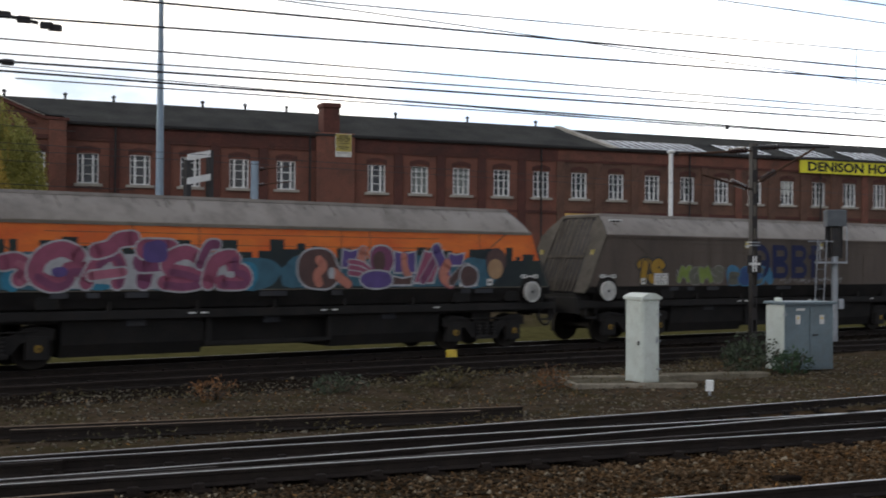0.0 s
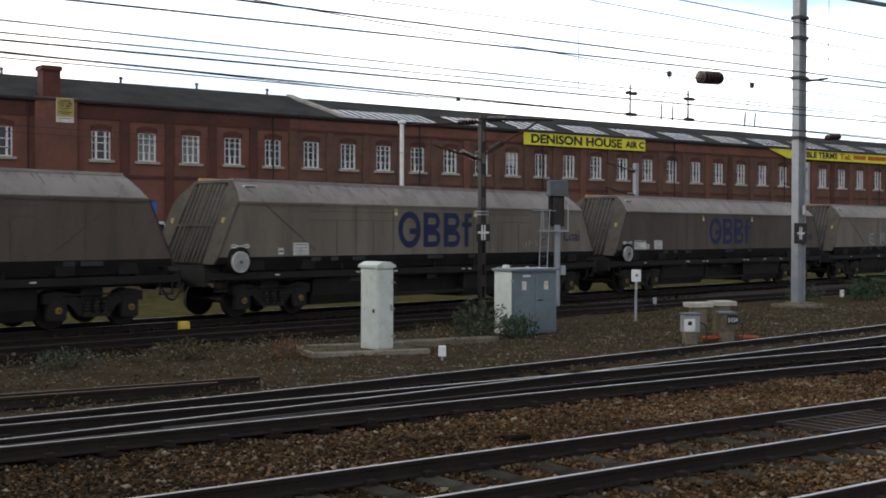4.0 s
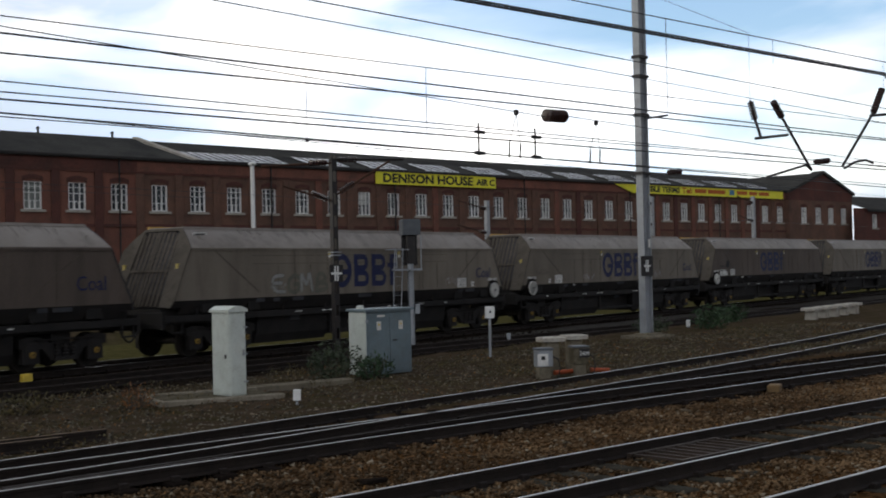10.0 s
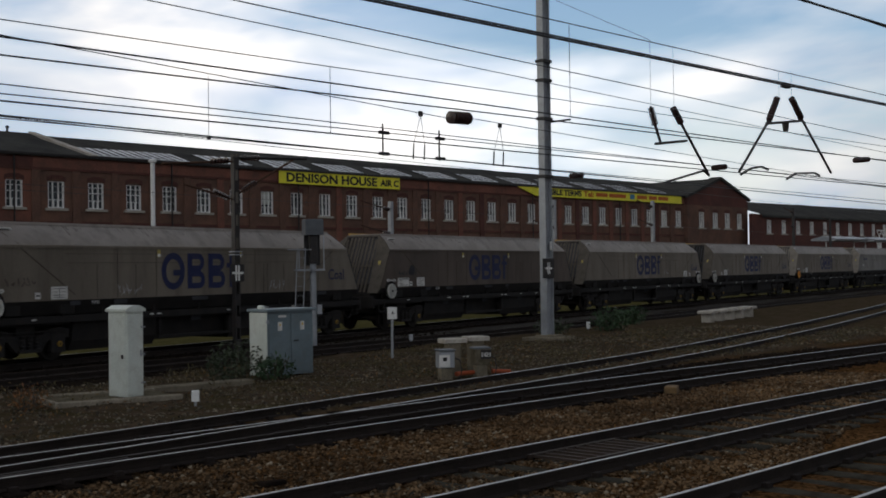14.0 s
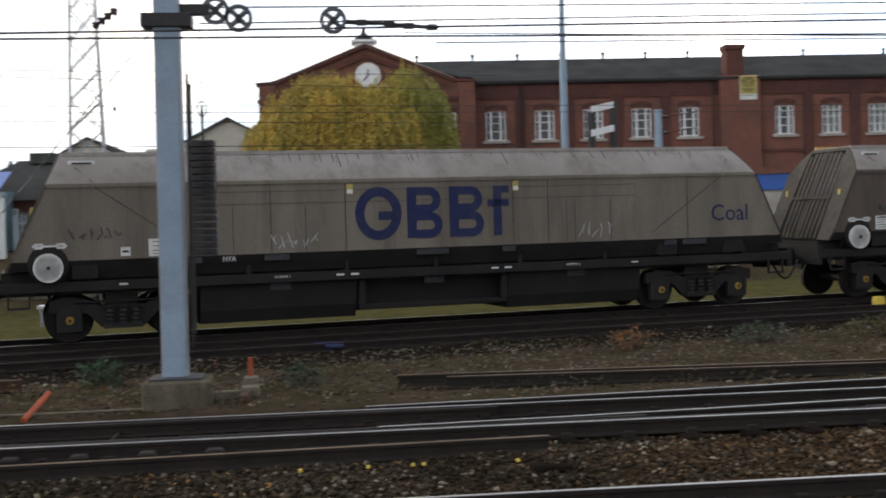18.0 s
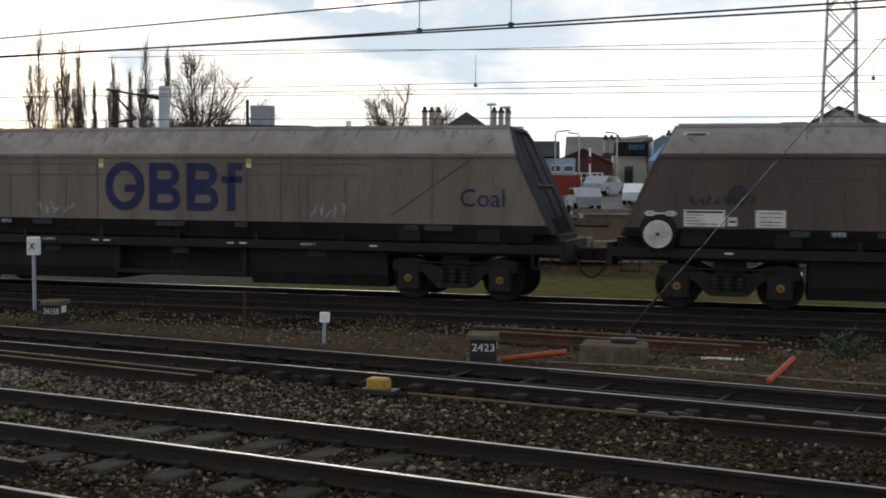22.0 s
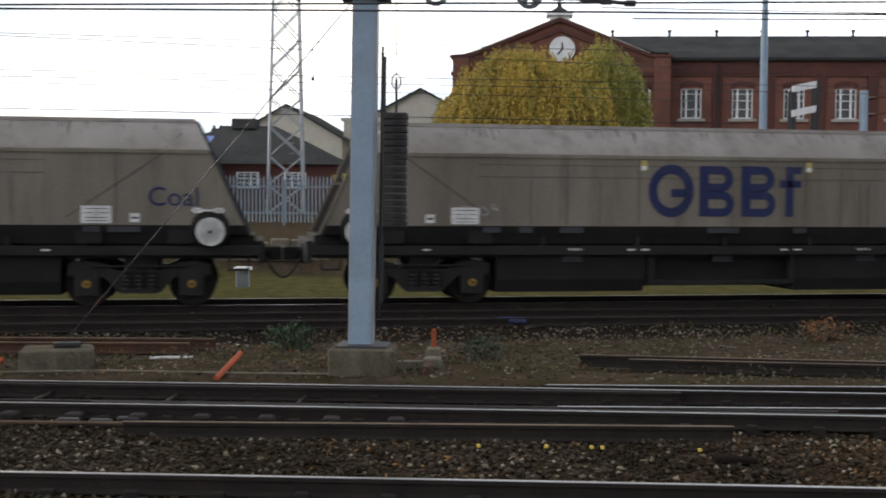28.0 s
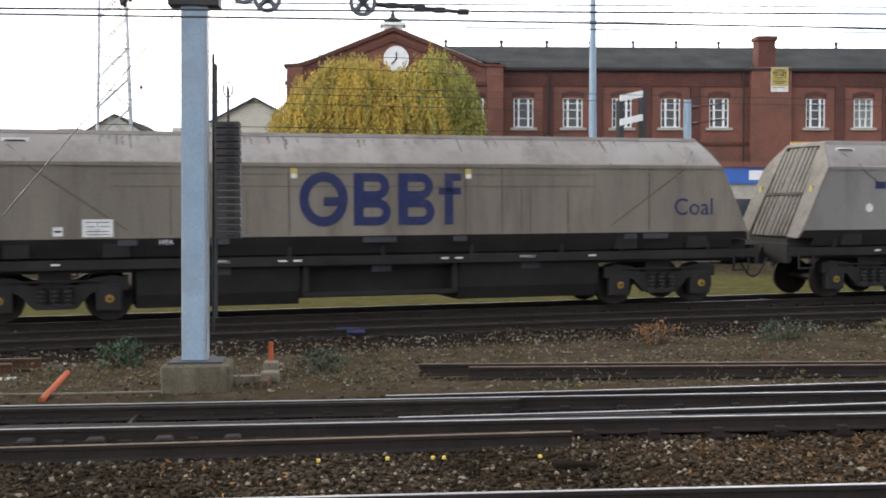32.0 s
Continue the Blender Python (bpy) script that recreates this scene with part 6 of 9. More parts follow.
def build_posts():
    p = stub_post(23.85, 22.55, 1.42, "white post with a small box head", 0.12, 0.035, hh=0.32)
    part("peak", Mesh().add([(-0.04, -0.08, 1.24), (0.04, -0.08, 1.24), (0, -0.08, 1.32)], [(0, 1, 2)]), M["sign_k"], p)
    stub_post(13.75, 17.85, 0.30, "short white capped marker post", 0.07, 0.025, hh=0.2)
    stub_post(38.9, 26.5, 0.32, "short white capped marker post", 0.07, 0.025, hh=0.25)
    stub_post(29.0, 26.6, 0.34, "short grey capped marker post", 0.06, 0.025, "galv", 0.2)
    stub_post(-10.77, 15.85, 0.50, "short white capped marker post", 0.075, 0.03, hh=0.16)
    x = stub_post(-18.7, 17.4, 1.45, "white post with a cross-marked plate", 0.12, 0.04, hh=0.36)
    for s in (-1, 1):
        part("cross_bar", Mesh().rod((-0.05 * s, -0.08, 1.2), (0.05 * s, -0.08, 1.34), 0.012, n=5), M["sign_k"], x)
    solo("rusty_stake", Mesh().rod((0, 0, -0.2), (0.01, 0, 0.62), 0.022, n=6), M["rust"], "thin rusty steel stake in the ballast", "stake", m=pose(-12.3, 15.8, 0))
    c = thing("marker_peg", "orange-topped peg on a concrete block", "peg", pose(-1.02, 17.15, -0.15))
    part("block", Mesh().box(-0.10, 0.10, -0.1, 0.1, -0.05, 0.24, 0.02), M["concrete"], c)
    part("peg", Mesh().box(-0.03, 0.03, -0.03, 0.03, 0.24, 0.50, 0.008), M["orange"], c)
    for k, (x0, y0, x1, y1) in enumerate(((-1.5, 16.45, -0.95, 16.5), (-1.02, 16.5, -1.06, 16.0))):
        solo("timber_batten", Mesh().box(-0.35, 0.35, -0.06, 0.06, -0.05, 0.05, 0.01), M["concrete" if k == 0 else "rust"], "weathered batten lying by the mast base", "batten", m=pose((x0 + x1) / 2, (y0 + y1) / 2, -0.06, 0, 0, math.degrees(math.atan2(y1 - y0, x1 - x0))))
    solo("tag_plate", Mesh().box(-0.12, 0.12, -0.1, 0.1, 0, 0.14, 0.02), M["concrete"], "small concrete plate beside the peg", "plate", m=pose(-1.0, 16.5, -0.1))
    yb = thing("points_lamp", "small yellow steel box beside the rail", "lineside box", pose(-7.62, 12.28, -0.16, 0, 0, 5))
    part("box", Mesh().box(-0.13, 0.13, -0.09, 0.09, 0.06, 0.19, 0.02), M["yellow_d"], yb)
    part("foot", Mesh().box(-0.2, 0.24, -0.12, 0.12, 0, 0.06, 0.01), M["black"], yb)
    yt = solo("rail_marker", Mesh().box(-0.12, 0.12, -0.1, 0.1, -0.1, 0.09, 0.02), M["yellow"], "bright yellow marker block beside the siding rail", "marker", m=pose(12.9, 27.0, 0))
    bl = thing("blue_bundle", "blue plastic bundle lying on the ballast", "bundle", pose(0.15, 22.4, -0.14, 0, 0, 8))
    part("roll", Mesh().rod((-0.28, 0, 0.08), (0.26, 0.03, 0.06), 0.06, n=10), M["blue"], bl)
    part("roll", Mesh().rod((-0.1, -0.12, 0.06), (0.22, -0.1, 0.05), 0.045, n=10), M["blue"], bl)


def spare_rail(label, a, b, z, flip=0, mt="rail_side"):
    n = max(2, int(math.dist(a, b) / 2))
    pts = [(a[0] + (b[0] - a[0]) * k / n, a[1] + (b[1] - a[1]) * k / n, z + 0.16) for k in range(n + 1)]
    r = thing("spare_rail", label, "spare rail", group="loose rails")
    part("rail_length", sweep(PROFILE, pts), M[mt], r)
    part("rail_head", sweep([(-0.034, -0.0045), (0.034, -0.0045), (0.026, 0.0), (-0.026, 0.0)], pts), M["rust_pale"], r, "rusted rail head")


def build_spare_rails():
    spare_rail("spare rail lying along the through line", (-3.85, 12.05), (2.25, 12.32), -0.2)
    for y in (11.95, 11.62):
        spare_rail("rusty spare rail lying on ballast", (-26, y + 0.35), (-9.9, y + 0.05), -0.2)
    spare_rail("rusty spare rail on the weedy soil", (1.0, 16.75), (9.0, 16.2), -0.09)
    spare_rail("rusty spare rail on the weedy soil", (1.65, 16.45), (8.2, 16.0), -0.10)
    spare_rail("rusty spare rail lying on the soil", (-9.0, 17.6), (-4.3, 17.9), -0.08, mt="rust")
    spare_rail("rusty spare rail lying on the soil", (-8.4, 17.25), (-4.6, 17.5), -0.10, mt="rust")
    spare_rail("short dark spare rail between the lines", (-15, 7.35), (-8.0, 7.15), -0.2)
    solo("white_plank", Mesh().box(-0.3, 0.3, -0.05, 0.05, 0, 0.04), M["white"], "pale plank lying on the ballast", "plank", m=pose(-4.75, 17.1, -0.13, 0, 0, 10))
    # check rails, blades and stretchers in the points
    pw = thing("points_work", "switch blades and stretcher rods in the timbers", "points", kind="")
    add = lambda a, b, z=-0.01: part("switch_rail", sweep(PROFILE, [(a[0] + (b[0] - a[0]) * k / 6, a[1] + (b[1] - a[1]) * k / 6, z) for k in range(7)]), M["rail_side"], pw)
    add((-8.0, 13.02), (3.5, 13.12))
    add((-6.2, 14.12), (2.0, 14.20))
    add((6.0, 13.05), (16.0, 13.25))
    add((-4.5, 12.98), (9.0, 12.95))
    for x in (-7.4, -6.4, -5.4, -3.9, -2.4):
        part("stretcher_rod", Mesh().rod((x, 12.7, -0.12), (x + 0.05, 14.3, -0.12), 0.018, n=6), M["rail_dull"], pw)
    part("drive_rod", Mesh().rod((-7.2, 12.25, -0.12), (-3.9, 12.35, -0.12), 0.018, n=6), M["rust_pale"], pw, "pale steel drive rod")
    for x, y in ((-4.55, 12.42), (-4.2, 12.40), (-3.95, 12.55)):
        part("crank", Mesh().box(x - 0.12, x + 0.12, y - 0.05, y + 0.05, -0.16, -0.09, 0.015), M["black"], pw)
    for k in range(40):
        x = -10 + 0.68 * k
        for y in ((14.48, 12.62, 13.03) if x < -0.5 else (14.48,)):
            part("rail_chair", Mesh().box(x - 0.09, x + 0.09, y - 0.10, y + 0.10, -0.17, -0.07, 0.02), M["rail_side"], pw)
    for x, y in ((-0.3, 11.72), (0.75, 11.74), (1.45, 11.74), (1.62, 11.74), (3.1, 11.7)):
        solo("yellow_clip", Mesh().box(-0.018, 0.018, -0.018, 0.018, 0, 0.028, 0.005), M["yellow"], "small yellow rail clip lying on ballast", "rail clip", "yellow clips", m=pose(x * 0.62 - 0.1, y, -0.17))
    lines = ((-8.2, 15.75), (-6.9, 15.62), (-5.2, 15.66), (-3.4, 15.60), (-2.3, 15.66))
    solo("lying_cable", Mesh().path([(x, y, hump(x, y) + 0.05) for x, y in lines], 0.014, 6), M["concrete"], "thin pale cable lying along the soil", "cable", smooth=True)
    for x, y, rz, lab in ((2.05, 11.2, 4, "short brown timber offcut on ballast"), (9.3, 10.6, 12, "short brown timber offcut on ballast")):
        solo("timber_offcut", Mesh().box(-0.2, 0.2, -0.06, 0.06, 0, 0.05, 0.012), M["timber"], lab, "timber", "timber offcuts", m=pose(x, y, hump(x, y) + 0.03, 0, 4, rz))
    wb = solo("timber_block", Mesh().box(-0.22, 0.22, -0.12, 0.12, 0, 0.13, 0.02), M["timber_new"], "yellow-brown timber block beside the rail", "timber block", m=pose(20.8, 12.2, -0.18, 0, 0, 24))
    gr = thing("track_grating", "flat steel grating lying between the rails", "grating", pose(13.4, 8.92, -0.14, 0, 0, -2))
    for y in (-0.4, 0.4):
        part("edge_bar", Mesh().box(-0.95, 0.95, y - 0.03, y + 0.03, 0, 0.05), M["rail_dull"], gr)
    for k in range(9):
        part("cross_bar", Mesh().box(-0.9 + 0.22 * k, -0.86 + 0.22 * k, -0.4, 0.4, 0.01, 0.045), M["rail_dull"], gr)
    for x, y, rz in ((33.6, 20.5, 10), (12.06, 7.63, 30)):
        solo("litter_scrap", Mesh().box(-0.11, 0.11, -0.05, 0.05, 0, 0.02, 0.004), M["concrete"], "pale scrap of litter lying on the ballast", "litter", "litter scraps", m=pose(x, y, hump(x, y) + 0.02, 4, 3, rz))
    # concrete trough stools by the curving line
    for k in range(5):
        s = thing("trough_stool", "low concrete cable-trough stool", "trough stool", pose(46.0 + 1.38 * k, 25.3 + 0.25 * k, -0.15, 0, 0, 12), "row of trough stools")
        part("slab", Mesh().box(-0.42, 0.42, -0.33, 0.33, 0.40, 0.52, 0.03), M["stone"], s)
        part("leg", Mesh().box(-0.2, 0.2, -0.22, 0.22, -0.05, 0.40, 0.02), M["stone"], s)


build_point_boxes()
build_posts()
build_spare_rails()


# ---- behind the train ----
def scatter_mesh(name, quads, material, parent=None, label="", kind=""):
    """Many small leaf faces given as corner arrays, one mesh."""
    n = len(quads)
    me = bpy.data.meshes.new(name)
    me.vertices.add(n * 4)
    me.vertices.foreach_set("co", quads.reshape(-1).astype(np.float32))
    me.loops.add(n * 4)
    me.loops.foreach_set("vertex_index", np.arange(n * 4, dtype=np.int32))
    me.polygons.add(n)
    me.polygons.foreach_set("loop_start", np.arange(0, n * 4, 4, dtype=np.int32))
    me.update(calc_edges=True)
    me.materials.append(material)
    ob = new(name, me)
    ob.parent = parent
    return tagged(ob, label, kind=kind)


def leaf_quads(pos, size, rng, hang=0.0):
    n = len(pos)
    a = rng.normal(size=(n, 3))
    a[:, 2] -= hang
    a /= np.linalg.norm(a, axis=1, keepdims=True)
    b = np.cross(a, rng.normal(size=(n, 3)))
    b /= np.linalg.norm(b, axis=1, keepdims=True) + 1e-9
    s = size * rng.uniform(0.6, 1.4, (n, 1))
    u, v = a * s, b * s * 0.38
    return np.stack([pos - u, pos - v, pos + u, pos + v], 1)


def leaf_mat(name, a, b, rough=0.6, low=0.55, high=1.45):
    m = mat(name, a, b, rough, 0, 0.5, 8, 0.0)
    nt = m.node_tree
    bs = nt.nodes["Principled BSDF"]
    geo, hs, mr = nt.nodes.new("ShaderNodeNewGeometry"), nt.nodes.new("ShaderNodeHueSaturation"), nt.nodes.new("ShaderNodeMapRange")
    mr.inputs["To Min"].default_value, mr.inputs["To Max"].default_value = low, high
    nt.links.new(geo.outputs["Random Per Island"], mr.inputs["Value"])
    nt.links.new(mr.outputs["Result"], hs.inputs["Value"])
    src = bs.inputs["Base Color"].links[0].from_socket
    nt.links.new(src, hs.inputs["Color"])
    nt.links.new(hs.outputs["Color"], bs.inputs["Base Color"])
    return m


M["willow"] = leaf_mat("willow_leaf_yellowing", (0.55, 0.38, 0.075), (0.36, 0.27, 0.06), 0.6, 0.65, 1.25)
M["willow_green"] = leaf_mat("willow_leaf_green", (0.34, 0.31, 0.07), (0.22, 0.22, 0.06), 0.6, 0.75, 1.2)
M["hedge"] = leaf_mat("hedge_leaf", (0.055, 0.085, 0.035), (0.10, 0.125, 0.05))
M["bush"] = leaf_mat("bramble_leaf", (0.030, 0.055, 0.026), (0.05, 0.085, 0.038))
M["bush_grey"] = leaf_mat("dusty_bramble_leaf", (0.040, 0.055, 0.032), (0.065, 0.078, 0.045))
M["weed"] = leaf_mat("dry_weed", (0.06, 0.058, 0.026), (0.12, 0.085, 0.035))
M["dry_stalk"] = leaf_mat("reddish_dry_stalk", (0.20, 0.09, 0.03), (0.14, 0.075, 0.035))
M["bark"] = mat("grey_brown_bark", (0.13, 0.11, 0.09), (0.09, 0.075, 0.06), 0.9, 0, 3, 30, 0.3)
M["cream"] = mat("cream_render", (0.62, 0.58, 0.47), (0.54, 0.50, 0.40), 0.8, 0, 0.6, 12, 0.05, (0.35, 0.32, 0.26), 0.3)
M["fence"] = mat("galvanised_palisade", (0.25, 0.30, 0.33), (0.19, 0.23, 0.255), 0.5, 0.4, 1.5, 20, 0.05)
M["teal"] = mat("teal_cladding", (0.13, 0.22, 0.25), (0.10, 0.18, 0.21), 0.5, 0.1, 0.8, 12, 0.04)
M["asphalt"] = mat("worn_asphalt", (0.11, 0.11, 0.108), (0.08, 0.08, 0.079), 0.85, 0, 0.4, 12, 0.1, (0.15, 0.145, 0.135), 0.4)
M["redbox"] = mat("faded_red_steel_paint", (0.25, 0.035, 0.025), (0.18, 0.03, 0.022), 0.6, 0, 0.8, 12, 0.05)
M["teal_pale"] = mat("pale_blue_render", (0.36, 0.46, 0.52), (0.30, 0.39, 0.45), 0.7, 0, 0.8, 12, 0.04)
M["annexe"] = mat("blue_grey_render", (0.20, 0.25, 0.32), (0.16, 0.20, 0.26), 0.75, 0, 0.8, 12, 0.04)
M["hall_roof"] = mat("weathered_sheet_roof", (0.14, 0.13, 0.115), (0.10, 0.095, 0.085), 0.8, 0, 0.3, 6, 0.05)
M["bluecar"] = mat("blue_vehicle_paint", (0.03, 0.12, 0.42), (0.03, 0.10, 0.36), 0.3, 0.1, 1, 12, 0.0)
M["redcar"] = mat("red_car_paint", (0.42, 0.02, 0.025), (0.34, 0.02, 0.02), 0.25, 0.1, 1, 12, 0.0)
M["rubber"] = mat("tyre_rubber", (0.018, 0.018, 0.018), (0.012, 0.012, 0.012), 0.8, 0, 3, 20, 0.1)
M["glass_d"] = mat("dark_car_glass", (0.02, 0.024, 0.028), (0.015, 0.018, 0.02), 0.1, 0, 1, 5, 0)


def build_willow():
    rng = np.random.default_rng(5)
    t = thing("willow_tree", "weeping willow with yellowing autumn leaves", "tree", pose(1.75, 66.5, 0.9))
    part("trunk", Mesh().rod((0, 0, -0.3), (0.2, 0, 2.2), 0.42, 0.32, 10).rod((0.2, 0, 2.2), (-0.1, 0.2, 5.0), 0.32, 0.2, 10), M["bark"], t, smooth=True)
    tips = []
    for k in range(16):
        a = 2 * math.pi * k / 16 + rng.uniform(-0.2, 0.2)
        r = rng.uniform(2.2, 4.6)
        e = Vector((r * math.cos(a), r * math.sin(a) * 0.9, rng.uniform(6.2, 8.0)))
        s = Vector((0, 0.1, rng.uniform(2.2, 4.8)))
        m = s.lerp(e, 0.5) + Vector((0, 0, 0.8))
        part("limb", Mesh().rod(s, m, 0.13, 0.08, 6, False).rod(m, e, 0.08, 0.03, 6, False), M["bark"], t)
    pos = {"willow": [], "willow_green": []}
    # the crown is a group of rounded heads, each a curtain of hanging shoots: place, top, reach
    heads = [(-1.5, 0.3, 9.2, 2.5), (-0.2, -1.2, 8.9, 2.4), (3.3, 0.2, 9.3, 2.0), (1.3, 0.6, 8.5, 2.0), (-3.4, -0.4, 7.2, 1.7), (4.5, -0.6, 8.0, 1.2), (1.6, -2.0, 7.9, 2.3), (-2.2, -1.8, 7.6, 2.0), (4.2, 1.0, 7.4, 1.3), (-4.2, 0.2, 5.9, 1.2)]
    for hx, hy, ht, hr in heads:
        for k in range(int(95 * hr * hr)):
            a = rng.uniform(0, 2 * math.pi)
            q = math.sqrt(rng.uniform(0, 1))
            x, y = hx + hr * q * math.cos(a), hy + hr * q * math.sin(a)
            clump = noise.noise(Vector((x * 1.1, y * 1.1, 2)))
            top = ht - 0.25 - 0.70 * hr * q ** 2.0 + 0.8 * clump + rng.normal(0, 0.28)
            ln = rng.uniform(0.9, 2.6) + 3.2 * q ** 2
            n = int(ln / 0.05)
            s = np.arange(n) * 0.05
            out = 0.50 * np.sqrt(s + 0.02) * q
            sway = 0.05 * np.sin(s * rng.uniform(1.5, 3.0) + rng.uniform(0, 6))
            px = x + out * math.cos(a) + 2 * sway + rng.normal(0, 0.06, n)
            py = y + out * math.sin(a) + rng.normal(0, 0.06, n)
            pz = np.maximum(top - s, 0.5) + rng.normal(0, 0.02, n)
            green = x + 2.0 * clump + rng.normal(0, 0.9) > 3.2 or rng.random() < 0.16
            pos["willow_green" if green else "willow"].append(np.stack([px, py, pz], 1))
    for key, lab in (("willow", "yellow trailing leaves"), ("willow_green", "greener trailing leaves")):
        scatter_mesh("crown", leaf_quads(np.concatenate(pos[key]), 0.085, rng, 1.9), M[key], t, lab, "stuff")


def bare_tree(name, label, x, y, z, h, spread, seed, upright=False, thick=0.25):
    """Limbs that fork and fork again, thinner each time."""
    rnd = random.Random(seed)
    t = thing(name, label, "tree", pose(x, y, z))
    trunk, twigs = Mesh(), Mesh()

    def jitter(k):
        return Vector((rnd.uniform(-k, k), rnd.uniform(-k, k), rnd.uniform(-k, k)))

    def limb(keep, p, q, r0, r1, bow, n=4):
        """A limb in three pieces from p to q that bows upwards; gives its points."""
        pts = [p.lerp(q, k / 3) + Vector((0, 0, -bow * math.sin(math.pi * k / 3))) + (jitter(bow * 0.35) if 0 < k < 3 else Vector()) for k in range(4)]
        for k in range(3):
            keep.rod(pts[k], pts[k + 1], r0 + (r1 - r0) * k / 3, r0 + (r1 - r0) * (k + 1) / 3, n, False)
        return pts

    if upright:
        # several leaders close together, clothed in thin steep twigs
        for k in range(4 if spread > 1.2 else 2):
            a = rnd.uniform(0, 6.28)
            o = Vector((math.cos(a), math.sin(a), 0)) * spread * (0.0 if k == 0 else rnd.uniform(0.25, 0.55))
            top = h * (0.97 if k == 0 else rnd.uniform(0.55, 0.85))
            pts = limb(trunk, Vector((0, 0, 0.3 * k)), Vector((o.x, o.y, top)), thick * (0.6 if k == 0 else 0.4), 0.02, 0.3, 5)
            for _ in range(170 if k == 0 else 110):
                s = rnd.uniform(0.08, 0.97)
                i = min(2, int(s * 3))
                p = pts[i].lerp(pts[i + 1], s * 3 - i)
                b = rnd.uniform(0, 6.28)
                out = 1.55 * spread * (0.12 + 0.5 * math.sin(math.pi * min(1.0, 0.25 + 0.75 * s))) * rnd.uniform(0.3, 1.0)
                q = p + Vector((math.cos(b) * out, math.sin(b) * out, rnd.uniform(1.0, 2.6)))
                twigs.rod(p, q, 0.030, 0.016, 3, False)
                for _ in range(3):
                    e = p.lerp(q, rnd.uniform(0.3, 1.0))
                    twigs.rod(e, e + Vector((rnd.uniform(-0.3, 0.3), rnd.uniform(-0.3, 0.3), rnd.uniform(0.6, 1.6))), 0.016, 0.010, 3, False)
    else:
        # a round crown: limbs to its shell, boughs off the limbs, twigs off the boughs
        mid, wide, tall = Vector((0, 0, h * 0.56)), h * 0.31 * spread, h * 0.43
        trunk.rod((0, 0, 0), (0, 0, h * 0.24), thick, thick * 0.85, 7, False)
        limbs = []
        for k in range(15):
            a, up = 2.4 * k, rnd.uniform(-0.25, 1.0)
            c = math.sqrt(1 - min(0.96, up * up))
            q = mid + Vector((math.cos(a) * c * wide, math.sin(a) * c * wide, up * tall)) * rnd.uniform(0.7, 0.95)
            limbs.append(limb(trunk, Vector((0, 0, h * rnd.uniform(0.15, 0.25))), q, thick * 0.5, 0.03, h * 0.045))
        for pts in limbs:
            for _ in range(15):
                i, f = rnd.choice((0, 1, 1, 2, 2)), rnd.random()
                p = pts[i].lerp(pts[i + 1], f)
                d = ((p - Vector((0, 0, h * 0.3))).normalized() + jitter(0.9) + Vector((0, 0, 0.35))).normalized()
                q = p + d * h * rnd.uniform(0.10, 0.20)
                bough = limb(twigs, p, q, 0.050, 0.024, h * 0.012, 3)
                for _ in range(13):
                    j = rnd.choice((0, 1, 2))
                    e = bough[j].lerp(bough[j + 1], rnd.random())
                    g = (d + jitter(0.9) + Vector((0, 0, 0.2))).normalized()
                    q = e + g * h * rnd.uniform(0.04, 0.10)
                    if ((q.x / wide) ** 2 + (q.y / wide) ** 2 + ((q.z - mid.z) / tall) ** 2) < rnd.uniform(0.95, 1.25):
                        twigs.rod(e, q, 0.018, 0.011, 3, False)
                        for _ in range(2):
                            e2 = e.lerp(q, rnd.uniform(0.4, 1.0))
                            twigs.rod(e2, e2 + (g + jitter(0.8)).normalized() * h * 0.04, 0.015, 0.010, 3, False)
    part("trunk", trunk, M["bark"], t)
    part("twig_spray", twigs, M["bark"], t, "leafless winter twigs")["kind"] = "stuff"
    return t


def polar(az, d):
    return -d * math.sin(radians(az)), d * math.cos(radians(az))


def gable_house(name, label, x, y, w, d, eave, ridge, mt="cream", rz=0, base=0.9):
    h = thing(name, label, "house", pose(x, y, 0, 0, 0, rz))
    part("wall", Mesh().prism([(-w / 2, base), (w / 2, base), (w / 2, eave), (0, ridge), (-w / 2, eave)], 0, d, "y"), M[mt], h)
    for s in (-1, 1):
        part("roof", Mesh().add([(s * (w / 2 + 0.3), -0.3, eave - 0.15), (0, -0.3, ridge + 0.1), (0, d + 0.3, ridge + 0.1), (s * (w / 2 + 0.3), d + 0.3, eave - 0.15), (s * (w / 2 + 0.3), -0.3, eave - 0.3), (0, -0.3, ridge - 0.08)], [(0, 1, 2, 3), (0, 4, 5, 1)]), M["slate"], h)
    return h


